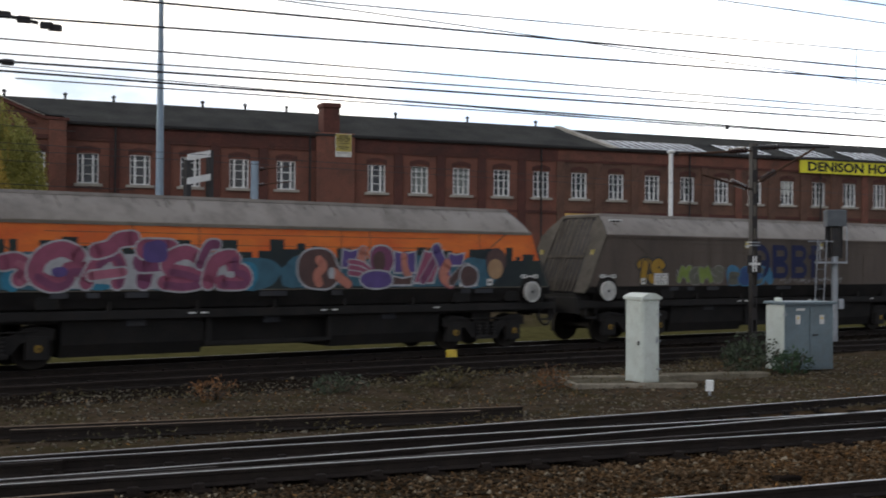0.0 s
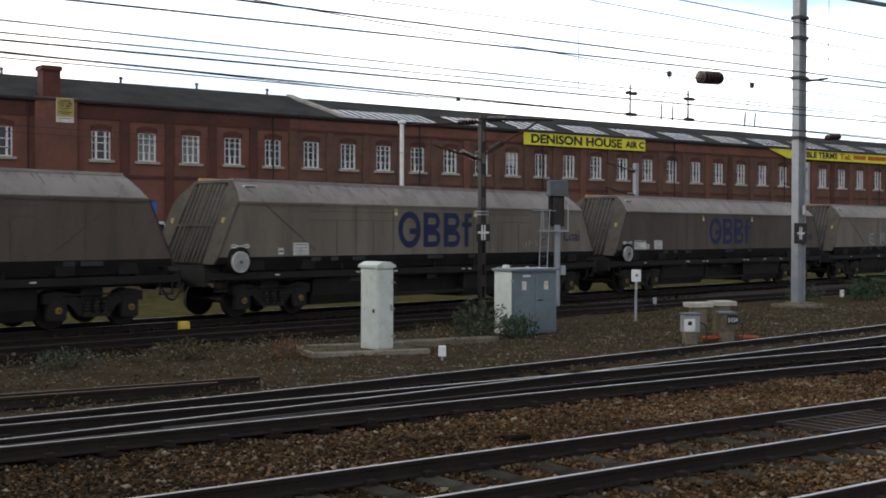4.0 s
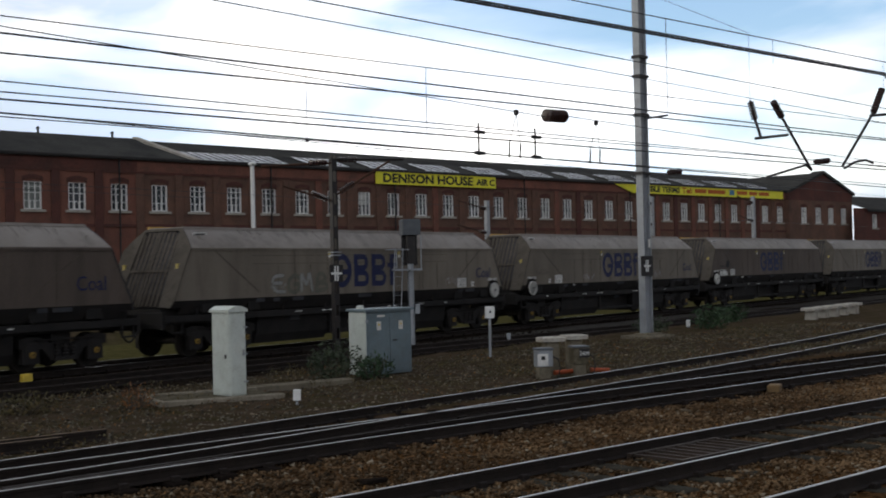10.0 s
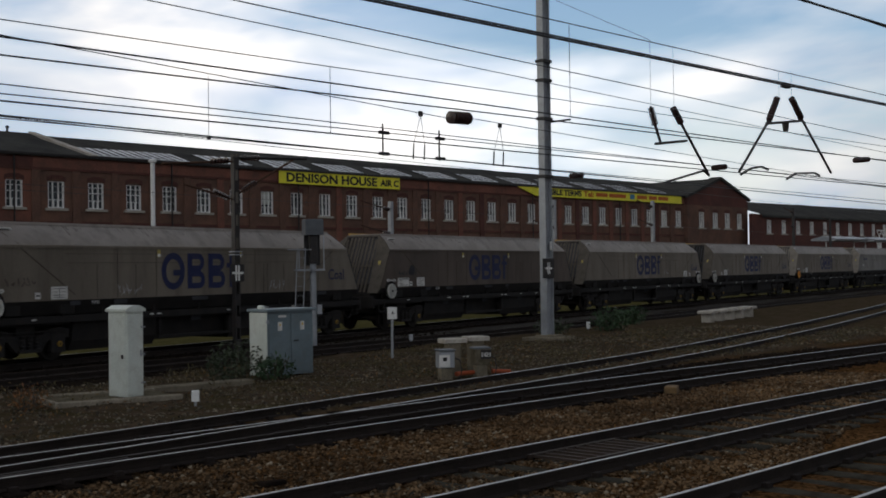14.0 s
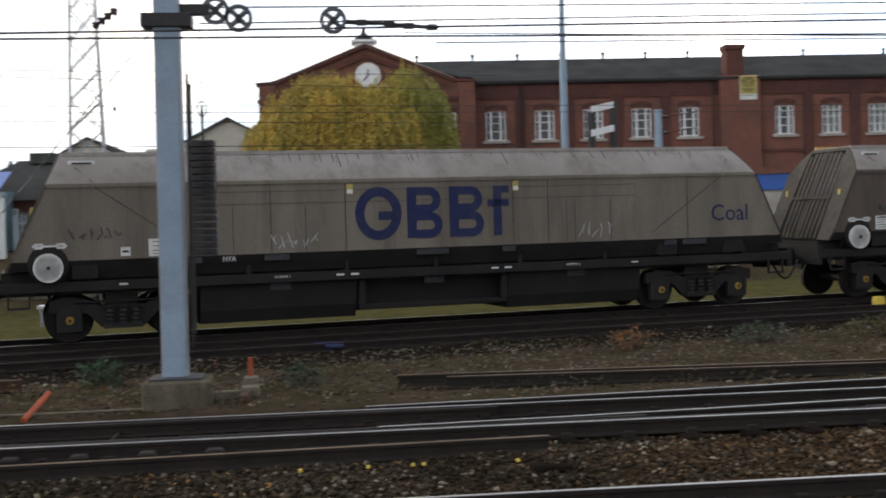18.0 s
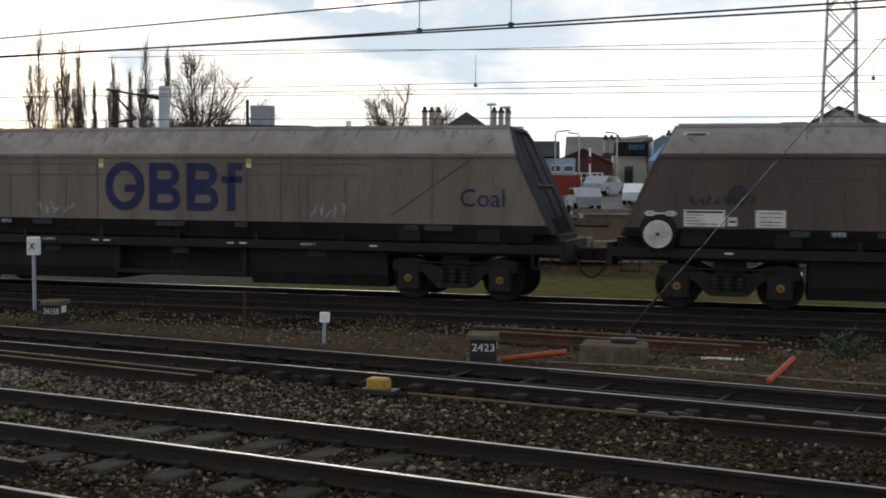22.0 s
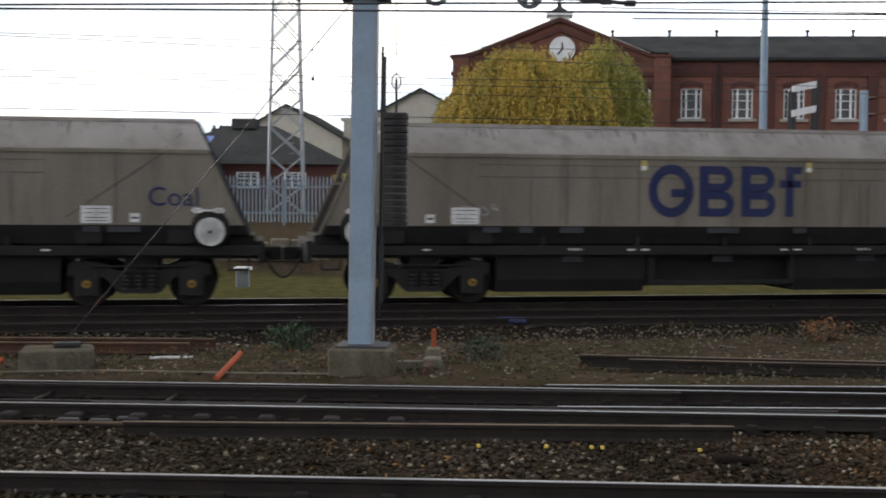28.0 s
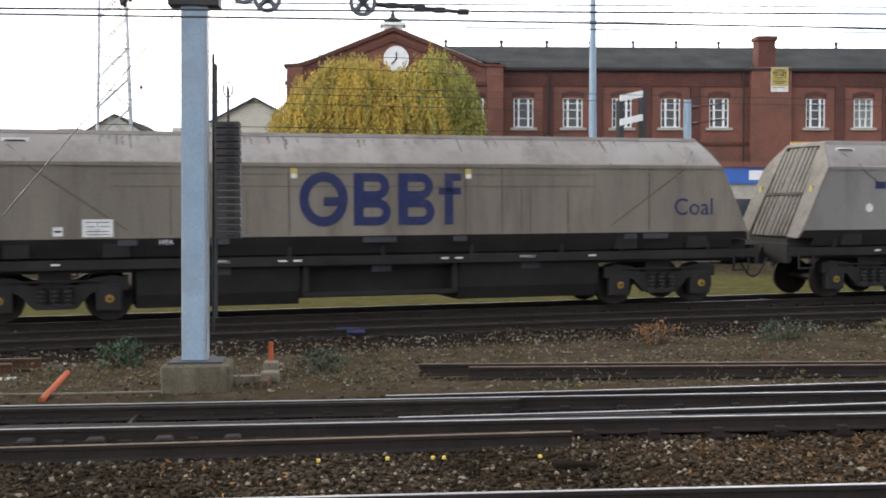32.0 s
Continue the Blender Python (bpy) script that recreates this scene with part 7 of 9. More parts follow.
def hip_house(label, x, y, w, d, eave, ridge, mt="brick", rz=0, pots=True):
    h = thing("terraced_house", label, "house", pose(x, y, 0, 0, 0, rz))
    part("wall", Mesh().box(-w / 2, w / 2, 0, d, 0.9, eave), M[mt], h)
    k = w * 0.43
    part("roof", Mesh().add([(-w / 2 - 0.3, -0.3, eave), (w / 2 + 0.3, -0.3, eave), (w / 2 + 0.3, d + 0.3, eave), (-w / 2 - 0.3, d + 0.3, eave), (-w / 2 + k + 0.4, d / 2, ridge), (w / 2 - k - 0.4, d / 2, ridge)], [(0, 1, 5, 4), (1, 2, 5), (2, 3, 4, 5), (3, 0, 4)]), M["slate"], h)
    if pots:
        for s in (-1, 1):
            c = part("chimney", Mesh().box(s * w / 2 - 0.9, s * w / 2 + 0.9, d * 0.4, d * 0.6, eave, ridge - 1.5, 0.05), M["brick_d"], h)
            for j in (-1, 0, 1):
                pot = part("chimney_pot", Mesh().turned([(0.26, 0), (0.23, 1.3), (0.29, 1.34), (0.29, 1.44)], (s * w / 2 + j * 0.66, d / 2, ridge - 1.5), "z", 8), M["stone"], c)
                part("cowl", Mesh().turned([(0.31, 1.44), (0.31, 1.60), (0.16, 1.75), (0.16, 1.92), (0.05, 2.0)], (s * w / 2 + j * 0.66, d / 2, ridge - 1.5), "z", 8), M["black"], pot)
    ms = window_meshes(0.5, 1.2)
    for j in range(3):
        wd = part("window", ms[0], M["pane"], h)
        wd.matrix_basis = pose(-w / 2 + w * (j + 0.5) / 3, -0.25, eave - 2.0)
        part("window_frame", ms[1], M["frame_w"], wd)
    return h


def build_town():
    gable_house("cream_hall", "cream-rendered gabled hall with a slate roof", -6.1, 90, 7.4, 16, 7.9, 9.8)
    gable_house("cream_hall", "cream-rendered gabled hall with a slate roof", -15.9, 89, 8.2, 16, 6.2, 8.5)
    solo("parapet_wall", Mesh().box(-12.2, -2.0, 93, 94, 0.9, 7.6).box(-12.4, -1.8, 92.9, 94.1, 7.6, 7.85), M["cream"], "cream parapet between the gabled halls", "wall")
    ws = thing("brick_workshop", "low brick workshop with hipped slate roof", "workshop", pose(-20.0, 76, 0))
    part("wall", Mesh().box(-2.6, 9.5, 0, 8, 0.9, 4.0), M["brick_d"], ws)
    part("roof", Mesh().add([(-3.0, -0.4, 3.9), (9.9, -0.4, 3.9), (9.9, 8.4, 3.9), (-3.0, 8.4, 3.9), (1.5, 4, 6.5), (5.0, 4, 6.5)], [(0, 1, 5, 4), (1, 2, 5), (2, 3, 4, 5), (3, 0, 4)]), M["slate"], ws)
    part("roof_lantern", Mesh().box(2.2, 3.8, 3.3, 4.7, 6.3, 6.95, 0.05), M["slate"], ws)
    ms = window_meshes(0.7, 1.0)
    for x in (-1.2, 1.5, 4.0, 7.0):
        wd = part("window", ms[0], M["pane"], ws)
        wd.matrix_basis = pose(x, -0.3, 2.4)
        part("window_frame", ms[1], M["frame_w"], wd)
    bs = thing("steel_shed", "blue-roofed steel shed with two rooflights", "shed", pose(-22.6, 71.5, 0))
    part("wall", Mesh().box(-1.1, 4.5, 0, 6, 0.9, 4.4), M["teal"], bs)
    part("roof", Mesh().add([(-1.3, -0.4, 4.3), (4.8, -0.4, 4.3), (4.8, 3.2, 5.6), (-1.3, 3.2, 5.6)], [(0, 1, 2, 3)]), M["bluecar"], bs)
    for x in (-0.6, 2.4):
        part("rooflight", Mesh().add([(x, 0.4, 4.66), (x + 1.6, 0.4, 4.66), (x + 1.6, 2.0, 5.22), (x, 2.0, 5.22)], [(0, 1, 2, 3)]), M["skylight"], bs)
    # palisade fence
    fc = thing("palisade_fence", "tall galvanised steel palisade fence", "fence", pose(0, 51.0, 0, 0, 0, 4))
    pale = Mesh().prism([(-0.035, 0.0), (0.0, -0.02), (0.035, 0.0), (0.0, 0.012)], 0.95, 2.75, "z").add([(-0.035, 0, 2.75), (0.035, 0, 2.75), (0.0, -0.01, 2.92)], [(0, 1, 2)]).data("pale")
    x = -12.0
    while x < 3:
        p = part("pale", pale, M["fence"], fc)
        p.matrix_basis = pose(x, 0, random.uniform(-0.02, 0.02))
        x += 0.155
    for z in (1.3, 2.4):
        part("fence_rail", Mesh().box(-12, 3, 0.02, 0.07, z, z + 0.06), M["fence"], fc)
    for k in range(6):
        part("fence_post", Mesh().box(-12 + 2.8 * k, -11.9 + 2.8 * k, 0.05, 0.15, 0.8, 2.7), M["fence"], fc)
    # lattice tower
    tw = thing("lattice_tower", "tall grey steel lattice radio tower", "tower", pose(-12.55, 70, 0.9, 0, 0, 12))
    base, top, ht = 1.05, 0.28, 30.0
    corner = [(-1, -1), (1, -1), (1, 1), (-1, 1)]
    at = lambda s, i: Vector((corner[i][0] * (base + (top - base) * s), corner[i][1] * (base + (top - base) * s), ht * s))
    for i in range(4):
        part("leg", Mesh().rod(at(0, i), at(1, i), 0.085, 0.05, 6), M["galv"], tw)
    n = 18
    for k in range(n):
        s0, s1 = k / n, (k + 1) / n
        for i in range(4):
            j = (i + 1) % 4
            for p, q in ((at(s0, i), at(s1, j)), (at(s0, j), at(s1, i))):
                part("brace", Mesh().rod(p, q, 0.045, n=4, caps=False), M["galv"], tw)
    for k in range(40):
        part("ladder_rung", Mesh().rod((0.15, -0.2, 0.5 + 0.6 * k), (0.5, -0.2, 0.5 + 0.6 * k), 0.02, n=4, caps=False), M["galv"], tw)
    # lamp columns and posts before the works
    lc = thing("lamp_column", "tall pale blue steel lamp column", "lamp column", pose(12.55, 60, 1.0))
    part("shaft", Mesh().rod((0, 0, 0), (0, 0, 14.5), 0.23, 0.12, 12), M["galv_blue"], lc, smooth=True)
    part("base_door", Mesh().box(-0.1, 0.1, -0.25, -0.2, 0.4, 1.0), M["galv_blue"], lc)
    part("lantern", Mesh().box(-0.7, 0.7, -0.2, 0.2, 14.5, 14.75, 0.05), M["galv"], lc)
    wp = thing("white_post", "white-painted steel post with a ball cap", "post", pose(42.9, 60, 0.9))
    part("shaft", Mesh().rod((0, 0, 0), (0, 0, 7.9), 0.14, 0.125, 10), M["frame_w"], wp)
    part("cap", Mesh().turned([(0.15, 0), (0.24, 0.05), (0.24, 0.15), (0.08, 0.22)], (0, 0, 7.9), "z", 10), M["frame_w"], wp)
    gs = thing("board_frame", "black frame with two white boards", "sign frame", pose(13.7, 59.2, 0.9, 0, 0, 32))
    for x, h in ((0.05, 6.25), (1.6, 6.85)):
        part("post", Mesh().box(x - 0.15, x + 0.15, -0.12, 0.12, 0, h), M["black"], gs)
    for z in (5.05, 6.22):
        part("board", Mesh().prism([(-0.1, z), (1.45, z + 0.30), (1.45, z + 0.62), (-0.1, z + 0.32)], -0.2, -0.13, "y"), M["frame_w"], gs)
    gp = thing("signal_post", "pale grey lineside post with side brackets", "post", pose(17.35, 60, 0.9))
    part("shaft", Mesh().rod((0, 0, 0), (0, 0, 6.4), 0.2, 0.2, 10), M["galv_blue"], gp)
    for z in (5.2, 6.0):
        part("bracket", Mesh().rod((0.2, 0, z), (2.0, 0.2, z + 0.25), 0.03, n=6), M["rust"], gp)
        part("insulator", Mesh().rod((0.25, 0, z), (0.55, 0, z + 0.05), 0.1, 0.06, 8), M["insul"], gp)
    # sheds and houses farther to the side
    ts = thing("train_shed", "long teal-clad canopy with a white eave on posts", "shed", pose(-34, 51, 0.9, 0, 0, 32))
    part("fascia", Mesh().box(-2, 9.5, 0, 6, 1.92, 2.75), M["teal"], ts, "teal-clad fascia")
    for k in range(4):
        part("post", Mesh().box(-1.8 + 3.7 * k, -1.68 + 3.7 * k, 0.3, 0.42, 0, 1.92), M["black"], ts)
    part("eave", Mesh().box(-2.2, 9.7, -0.3, 6.2, 2.75, 2.92), M["frame_w"], ts)
    for k in range(5):
        part("cladding_joint", Mesh().box(-1.2 + 2.3 * k, -1.15 + 2.3 * k, -0.03, 0.0, 1.95, 2.72), M["galv"], ts)
    x, y = polar(36.6, 92)
    fb = thing("flat_roofed_block", "flat-roofed office block with a rooftop tank", "building", pose(x, y, 0, 0, 0, 34))
    part("wall", Mesh().box(-3.3, 3.5, 0, 8, 0.9, 6.9), M["stone"], fb)
    part("roof_edge", Mesh().box(-3.5, 3.7, -0.2, 8.2, 6.9, 7.15), M["slate"], fb)
    part("roof_tank", Mesh().box(-0.9, 0.9, 2, 4, 7.2, 8.75, 0.03), M["galv"], fb)
    part("vent_pipe", Mesh().rod((-1.15, 2.5, 7.2), (-1.15, 2.5, 9.2), 0.12, n=8), M["black"], fb)
    for x0, x1, z0, z1 in ((-3.0, -2.6, 6.0, 6.4), (-1.35, -0.95, 6.0, 6.4), (-0.1, 0.9, 5.1, 6.25), (1.6, 2.8, 5.85, 6.3)):
        wd = part("window", Mesh().box(x0, x1, -0.04, 0.02, z0, z1), M["pane"], fb)
        if z1 - z0 > 0.42:
            for u, v in ((z0, z0 + 0.07), (z1 - 0.07, z1), ((z0 + z1) / 2, (z0 + z1) / 2 + 0.05)):
                part("window_frame", Mesh().box(x0, x1, -0.07, -0.04, u, v), M["frame_w"], wd)
            for x in (x0, x1 - 0.07):
                part("window_frame", Mesh().box(x, x + 0.07, -0.072, -0.042, z0, z1), M["frame_w"], wd)
    x, y = polar(32.6, 70)
    solo("white_chimney", Mesh().rod((0, 0, 0), (0, 0, 5.4), 0.19, 0.17, 10), M["frame_w"], "slim white flue pipe behind the sheds", "flue", m=pose(x, y, 0.9))
    x, y = polar(32.5, 104)
    tr = thing("brick_terrace", "dark-roofed brick terrace with white windows", "house", pose(x, y, 0, 0, 0, 32))
    part("wall", Mesh().box(-16, 9, 0, 8, 0.9, 5.0), M["brick_d"], tr)
    part("roof", Mesh().add([(-16.3, -0.4, 4.9), (9.3, -0.4, 4.9), (9.3, 4, 6.6), (-16.3, 4, 6.6)], [(0, 1, 2, 3)]), M["slate"], tr)
    ms = window_meshes(0.55, 1.0)
    for k in range(7):
        wd = part("window", ms[0], M["pane"], tr)
        wd.matrix_basis = pose(-13.5 + 3.4 * k, -0.3, 3.6)
        part("window_frame", ms[1], M["frame_w"], wd)
    x, y = polar(27.0, 112)
    hip_house("rendered house with hipped roof and chimney pots", x, y, 6.6, 8, 7.2, 9.9, "cream", 27)
    x, y = polar(25.8, 104)
    of = thing("annexe_block", "flat blue-grey rendered annexe before the house", "building", pose(x, y, 0, 0, 0, 26))
    part("wall", Mesh().box(-3.2, 3.4, 0, 5, 0.9, 6.2), M["annexe"], of)
    part("roof_edge", Mesh().box(-3.4, 3.6, -0.2, 5.2, 6.2, 6.45), M["slate"], of)
    for x in (-1.6, 1.4):
        wd = part("window", Mesh().box(x - 0.6, x + 0.6, -0.04, 0.0, 3.4, 4.6), M["pane"], of)
        part("window_frame", Mesh().box(x - 0.6, x + 0.6, -0.07, -0.045, 3.95, 4.05), M["frame_w"], wd)
    x, y = polar(15.2, 120)
    hip_house("brick house with chimney pots behind the sheds", x, y, 9, 8, 6.0, 8.2, "brick", 15)
    x, y = polar(18.5, 130)
    hip_house("brick house with chimney pots behind the sheds", x, y, 8, 8, 6.2, 8.2, "brick", 18)
    for az, d, h in ((25.9, 80, 8.3), (25.2, 84, 8.4), (33.9, 90, 5.7)):
        x, y = polar(az, d)
        s = thing("street_lamp", "slim grey street lamp column", "street lamp", pose(x, y, 0.9))
        part("column", Mesh().rod((0, 0, 0), (0, 0, h - 1.2), 0.07, 0.05, 6), M["galv"], s)
        part("lantern", Mesh().box(-0.25, 0.35, -0.1, 0.1, h - 1.25, h - 1.1, 0.02), M["galv"], s)
    # left catenary mast with bracket
    cm = thing("catenary_mast", "grey mast with a bracket arm far along the line", "mast", pose(-39.4, 45.2, 0.5))
    part("upright", Mesh().box(-0.2, 0.2, -0.15, 0.15, 0, 6.7), M["galv"], cm)
    for a, b in (((-0.2, 0, 6.1), (-2.1, -1.7, 6.5)), ((-1.9, -1.5, 6.4), (-1.0, -0.8, 5.1)), ((-1.0, -0.8, 5.1), (-1.95, -1.5, 4.9))):
        part("bracket_arm", Mesh().rod(a, b, 0.05, n=6), M["black"], cm)
    part("insulator", Mesh().rod((-0.25, 0, 6.15), (-0.7, -0.4, 6.25), 0.12, 0.08, 8), M["insul"], cm)
    # trees
    for az, d, h, sp, sd in ((49.6, 150, 19.6, 2.6, 1), (46.4, 150, 19.2, 2.3, 2), (45.4, 148, 18.4, 2.0, 3), (44.7, 150, 17.8, 1.7, 4), (44.0, 160, 14.0, 0.7, 9), (43.2, 155, 16.6, 1.3, 5), (42.45, 155, 15.6, 0.8, 10), (41.75, 152, 18.8, 1.7, 6), (40.8, 150, 18.0, 1.1, 7), (51.2, 152, 18.6, 2.3, 8)):
        x, y = polar(az, d)
        bare_tree("poplar_tree", "tall bare Lombardy poplar in winter", x, y, 0.5, h, sp, sd, True)
    x, y = polar(39.4, 125)
    bare_tree("bare_tree", "broad leafless tree with a dense twiggy crown", x, y, 0.5, 15.2, 1.75, 21, False, 0.36)
    x, y = polar(30.1, 120)
    bare_tree("bare_tree", "round-headed leafless tree among the houses", x, y, 0.5, 12.6, 1.50, 31, False, 0.28)
    for az, d, h, sd in ((41.9, 118, 8.5, 51), (40.6, 116, 9.2, 52), (39.6, 117, 8.6, 53), (38.6, 118, 7.2, 54)):
        x, y = polar(az, d)
        bare_tree("thicket_tree", "low tangled leafless thicket tree", x, y, 0.5, h, 1.0, sd, False, 0.2)
    x, y = polar(48, 130)
    bare_tree("bare_tree", "leafless tree behind the yard", x, y, 0.5, 8.5, 0.8, 41, False, 0.25)


def build_car(name, label, x, y, z, rz, paint, van=False):
    c = thing(name, label, "van" if van else "car", pose(x, y, z, 0, 0, rz))
    if van:
        prof = [(-2.4, 0.35), (2.4, 0.35), (2.45, 0.9), (2.1, 1.15), (1.5, 1.95), (-2.35, 2.0), (-2.45, 0.9)]
    else:
        prof = [(-2.0, 0.3), (2.0, 0.3), (2.05, 0.62), (1.9, 0.82), (1.05, 0.95), (0.45, 1.42), (-1.1, 1.45), (-1.85, 0.98), (-2.05, 0.85)]
    part("body", Mesh().prism(prof, -0.85, 0.85, "y"), M[paint], c)
    part("side_window", Mesh().prism([(0.85, 0.97), (0.4, 1.34), (-1.0, 1.36), (-1.5, 1.0)] if not van else [(2.0, 1.2), (1.45, 1.8), (0.6, 1.8), (0.6, 1.2)], -0.87, 0.87, "y"), M["glass_d"], c)
    for wx in (-1.3, 1.3):
        for wy in (-0.78, 0.78):
            w = part("wheel", Mesh().turned([(0.31, -0.1), (0.31, 0.1)], (wx, wy, 0.31), "y", 16), M["rubber"], c)
            part("rim", Mesh().turned([(0.2, -0.11), (0.2, 0.11)], (wx, wy, 0.31), "y", 12), M["galv"], w)
    for wy in (-0.6, 0.6):
        part("headlight", Mesh().box(1.95, 2.07, wy - 0.15, wy + 0.15, 0.6, 0.74), M["frame_w"], c)
    return c


def build_yard():
    g = 0.85
    x, y = polar(26.15, 95)
    build_car("parked_car", "parked red hatchback in the yard", x, y, 1.95, 112, "redcar")
    x, y = polar(27.0, 101)
    solo("parking_deck", Mesh().box(-14, 10, -8, 1.5, -1.2, 0.0), M["concrete"], "raised concrete parking deck", "deck", m=pose(x, y, 1.95, 0, 0, 26))
    build_car("parked_car", "parked silver car in the yard", -26.5, 43.0, g, 30, "galv")
    kb = thing("sales_cabin", "low cabin with a blue fascia and brown roof edge", "cabin", pose(17.6, 57, 0))
    part("wall", Mesh().box(0, 8, 0, 3, 0.8, 3.06), M["stone"], kb)
    part("fascia", Mesh().box(-0.05, 8.05, -0.12, 0.0, 3.06, 3.84), M["bluecar"], kb, "bright blue fascia")
    part("roof_edge", Mesh().box(-0.15, 8.15, -0.25, 3.1, 3.84, 4.12), M["brick"], kb, "brown roof edge")
    part("sign_plate", Mesh().box(1.85, 2.8, -0.14, -0.125, 3.25, 3.70), M["frame_w"], kb)
    for x in (0.5, 2.6, 4.7):
        part("window", Mesh().box(x, x + 1.5, -0.03, 0.0, 1.3, 2.35), M["pane"], kb)
    build_car("parked_van", "parked white van by the works", 26.0, 61.0, g, 5, "frame_w", True)
    build_car("parked_car", "parked white car by the works", 15.0, 58.0, g, 0, "frame_w")
    st = thing("beam_stack", "long stack of weathered concrete beams and dark sleepers", "beam stack", pose(-28.5, 43.5, 0.75, 0, 0, 24))
    rnd = random.Random(17)
    for layer in range(5):
        x = -12.0 + rnd.uniform(0, 1.0)
        while x < 11.5:
            ln = rnd.uniform(2.2, 2.8)
            if layer < 4 or rnd.random() < 0.6:
                part("beam", Mesh().box(x, x + ln, rnd.uniform(-0.08, 0.05), 0.7, 0.23 * layer, 0.23 * layer + 0.17, 0.015), M[rnd.choice(("concrete", "concrete_old", "concrete_old", "timber"))], st)
            x += ln + rnd.uniform(0.03, 0.3)
    for k in range(9):
        part("spacer", Mesh().box(-11.5 + 2.7 * k, -11.35 + 2.7 * k, 0.1, 0.65, 0, 1.09), M["timber"], st)
    cb = thing("site_cabin", "white flat-roofed site cabin by the fence", "cabin", pose(-15.4, 54.5, 0.9, 0, 0, 12))
    part("body", Mesh().box(-2.0, 1.9, 0, 2.4, 0, 2.75, 0.03), M["frame_w"], cb)
    part("roof", Mesh().box(-2.1, 2.0, -0.1, 2.5, 2.75, 2.9), M["galv"], cb)
    part("window", Mesh().box(-1.2, -0.2, -0.03, 0.0, 1.2, 2.1), M["pane"], cb)
    # rubble bank on the terrace edge
    rb = thing("low_kerb_wall", "rough stone edging behind the freight line", "wall", pose(-4, 36.6, 0, 0, 0, 13))
    for k in range(60):
        part("stone", Mesh().box(-15 + 0.6 * k, -14.45 + 0.6 * k, -0.2, 0.3, 0.2, 0.85 + random.uniform(-0.1, 0.1), 0.04), M["concrete"], rb)
    x = thing("lineside_cabinet", "small white-topped grey box on the grass", "lineside box", pose(-6.4, 29.6, -0.1))
    part("body", Mesh().box(-0.15, 0.15, -0.12, 0.12, 0, 0.42, 0.02), M["galv"], x)
    part("lid", Mesh().box(-0.2, 0.2, -0.17, 0.17, 0.42, 0.5, 0.02), M["frame_w"], x)


build_willow()


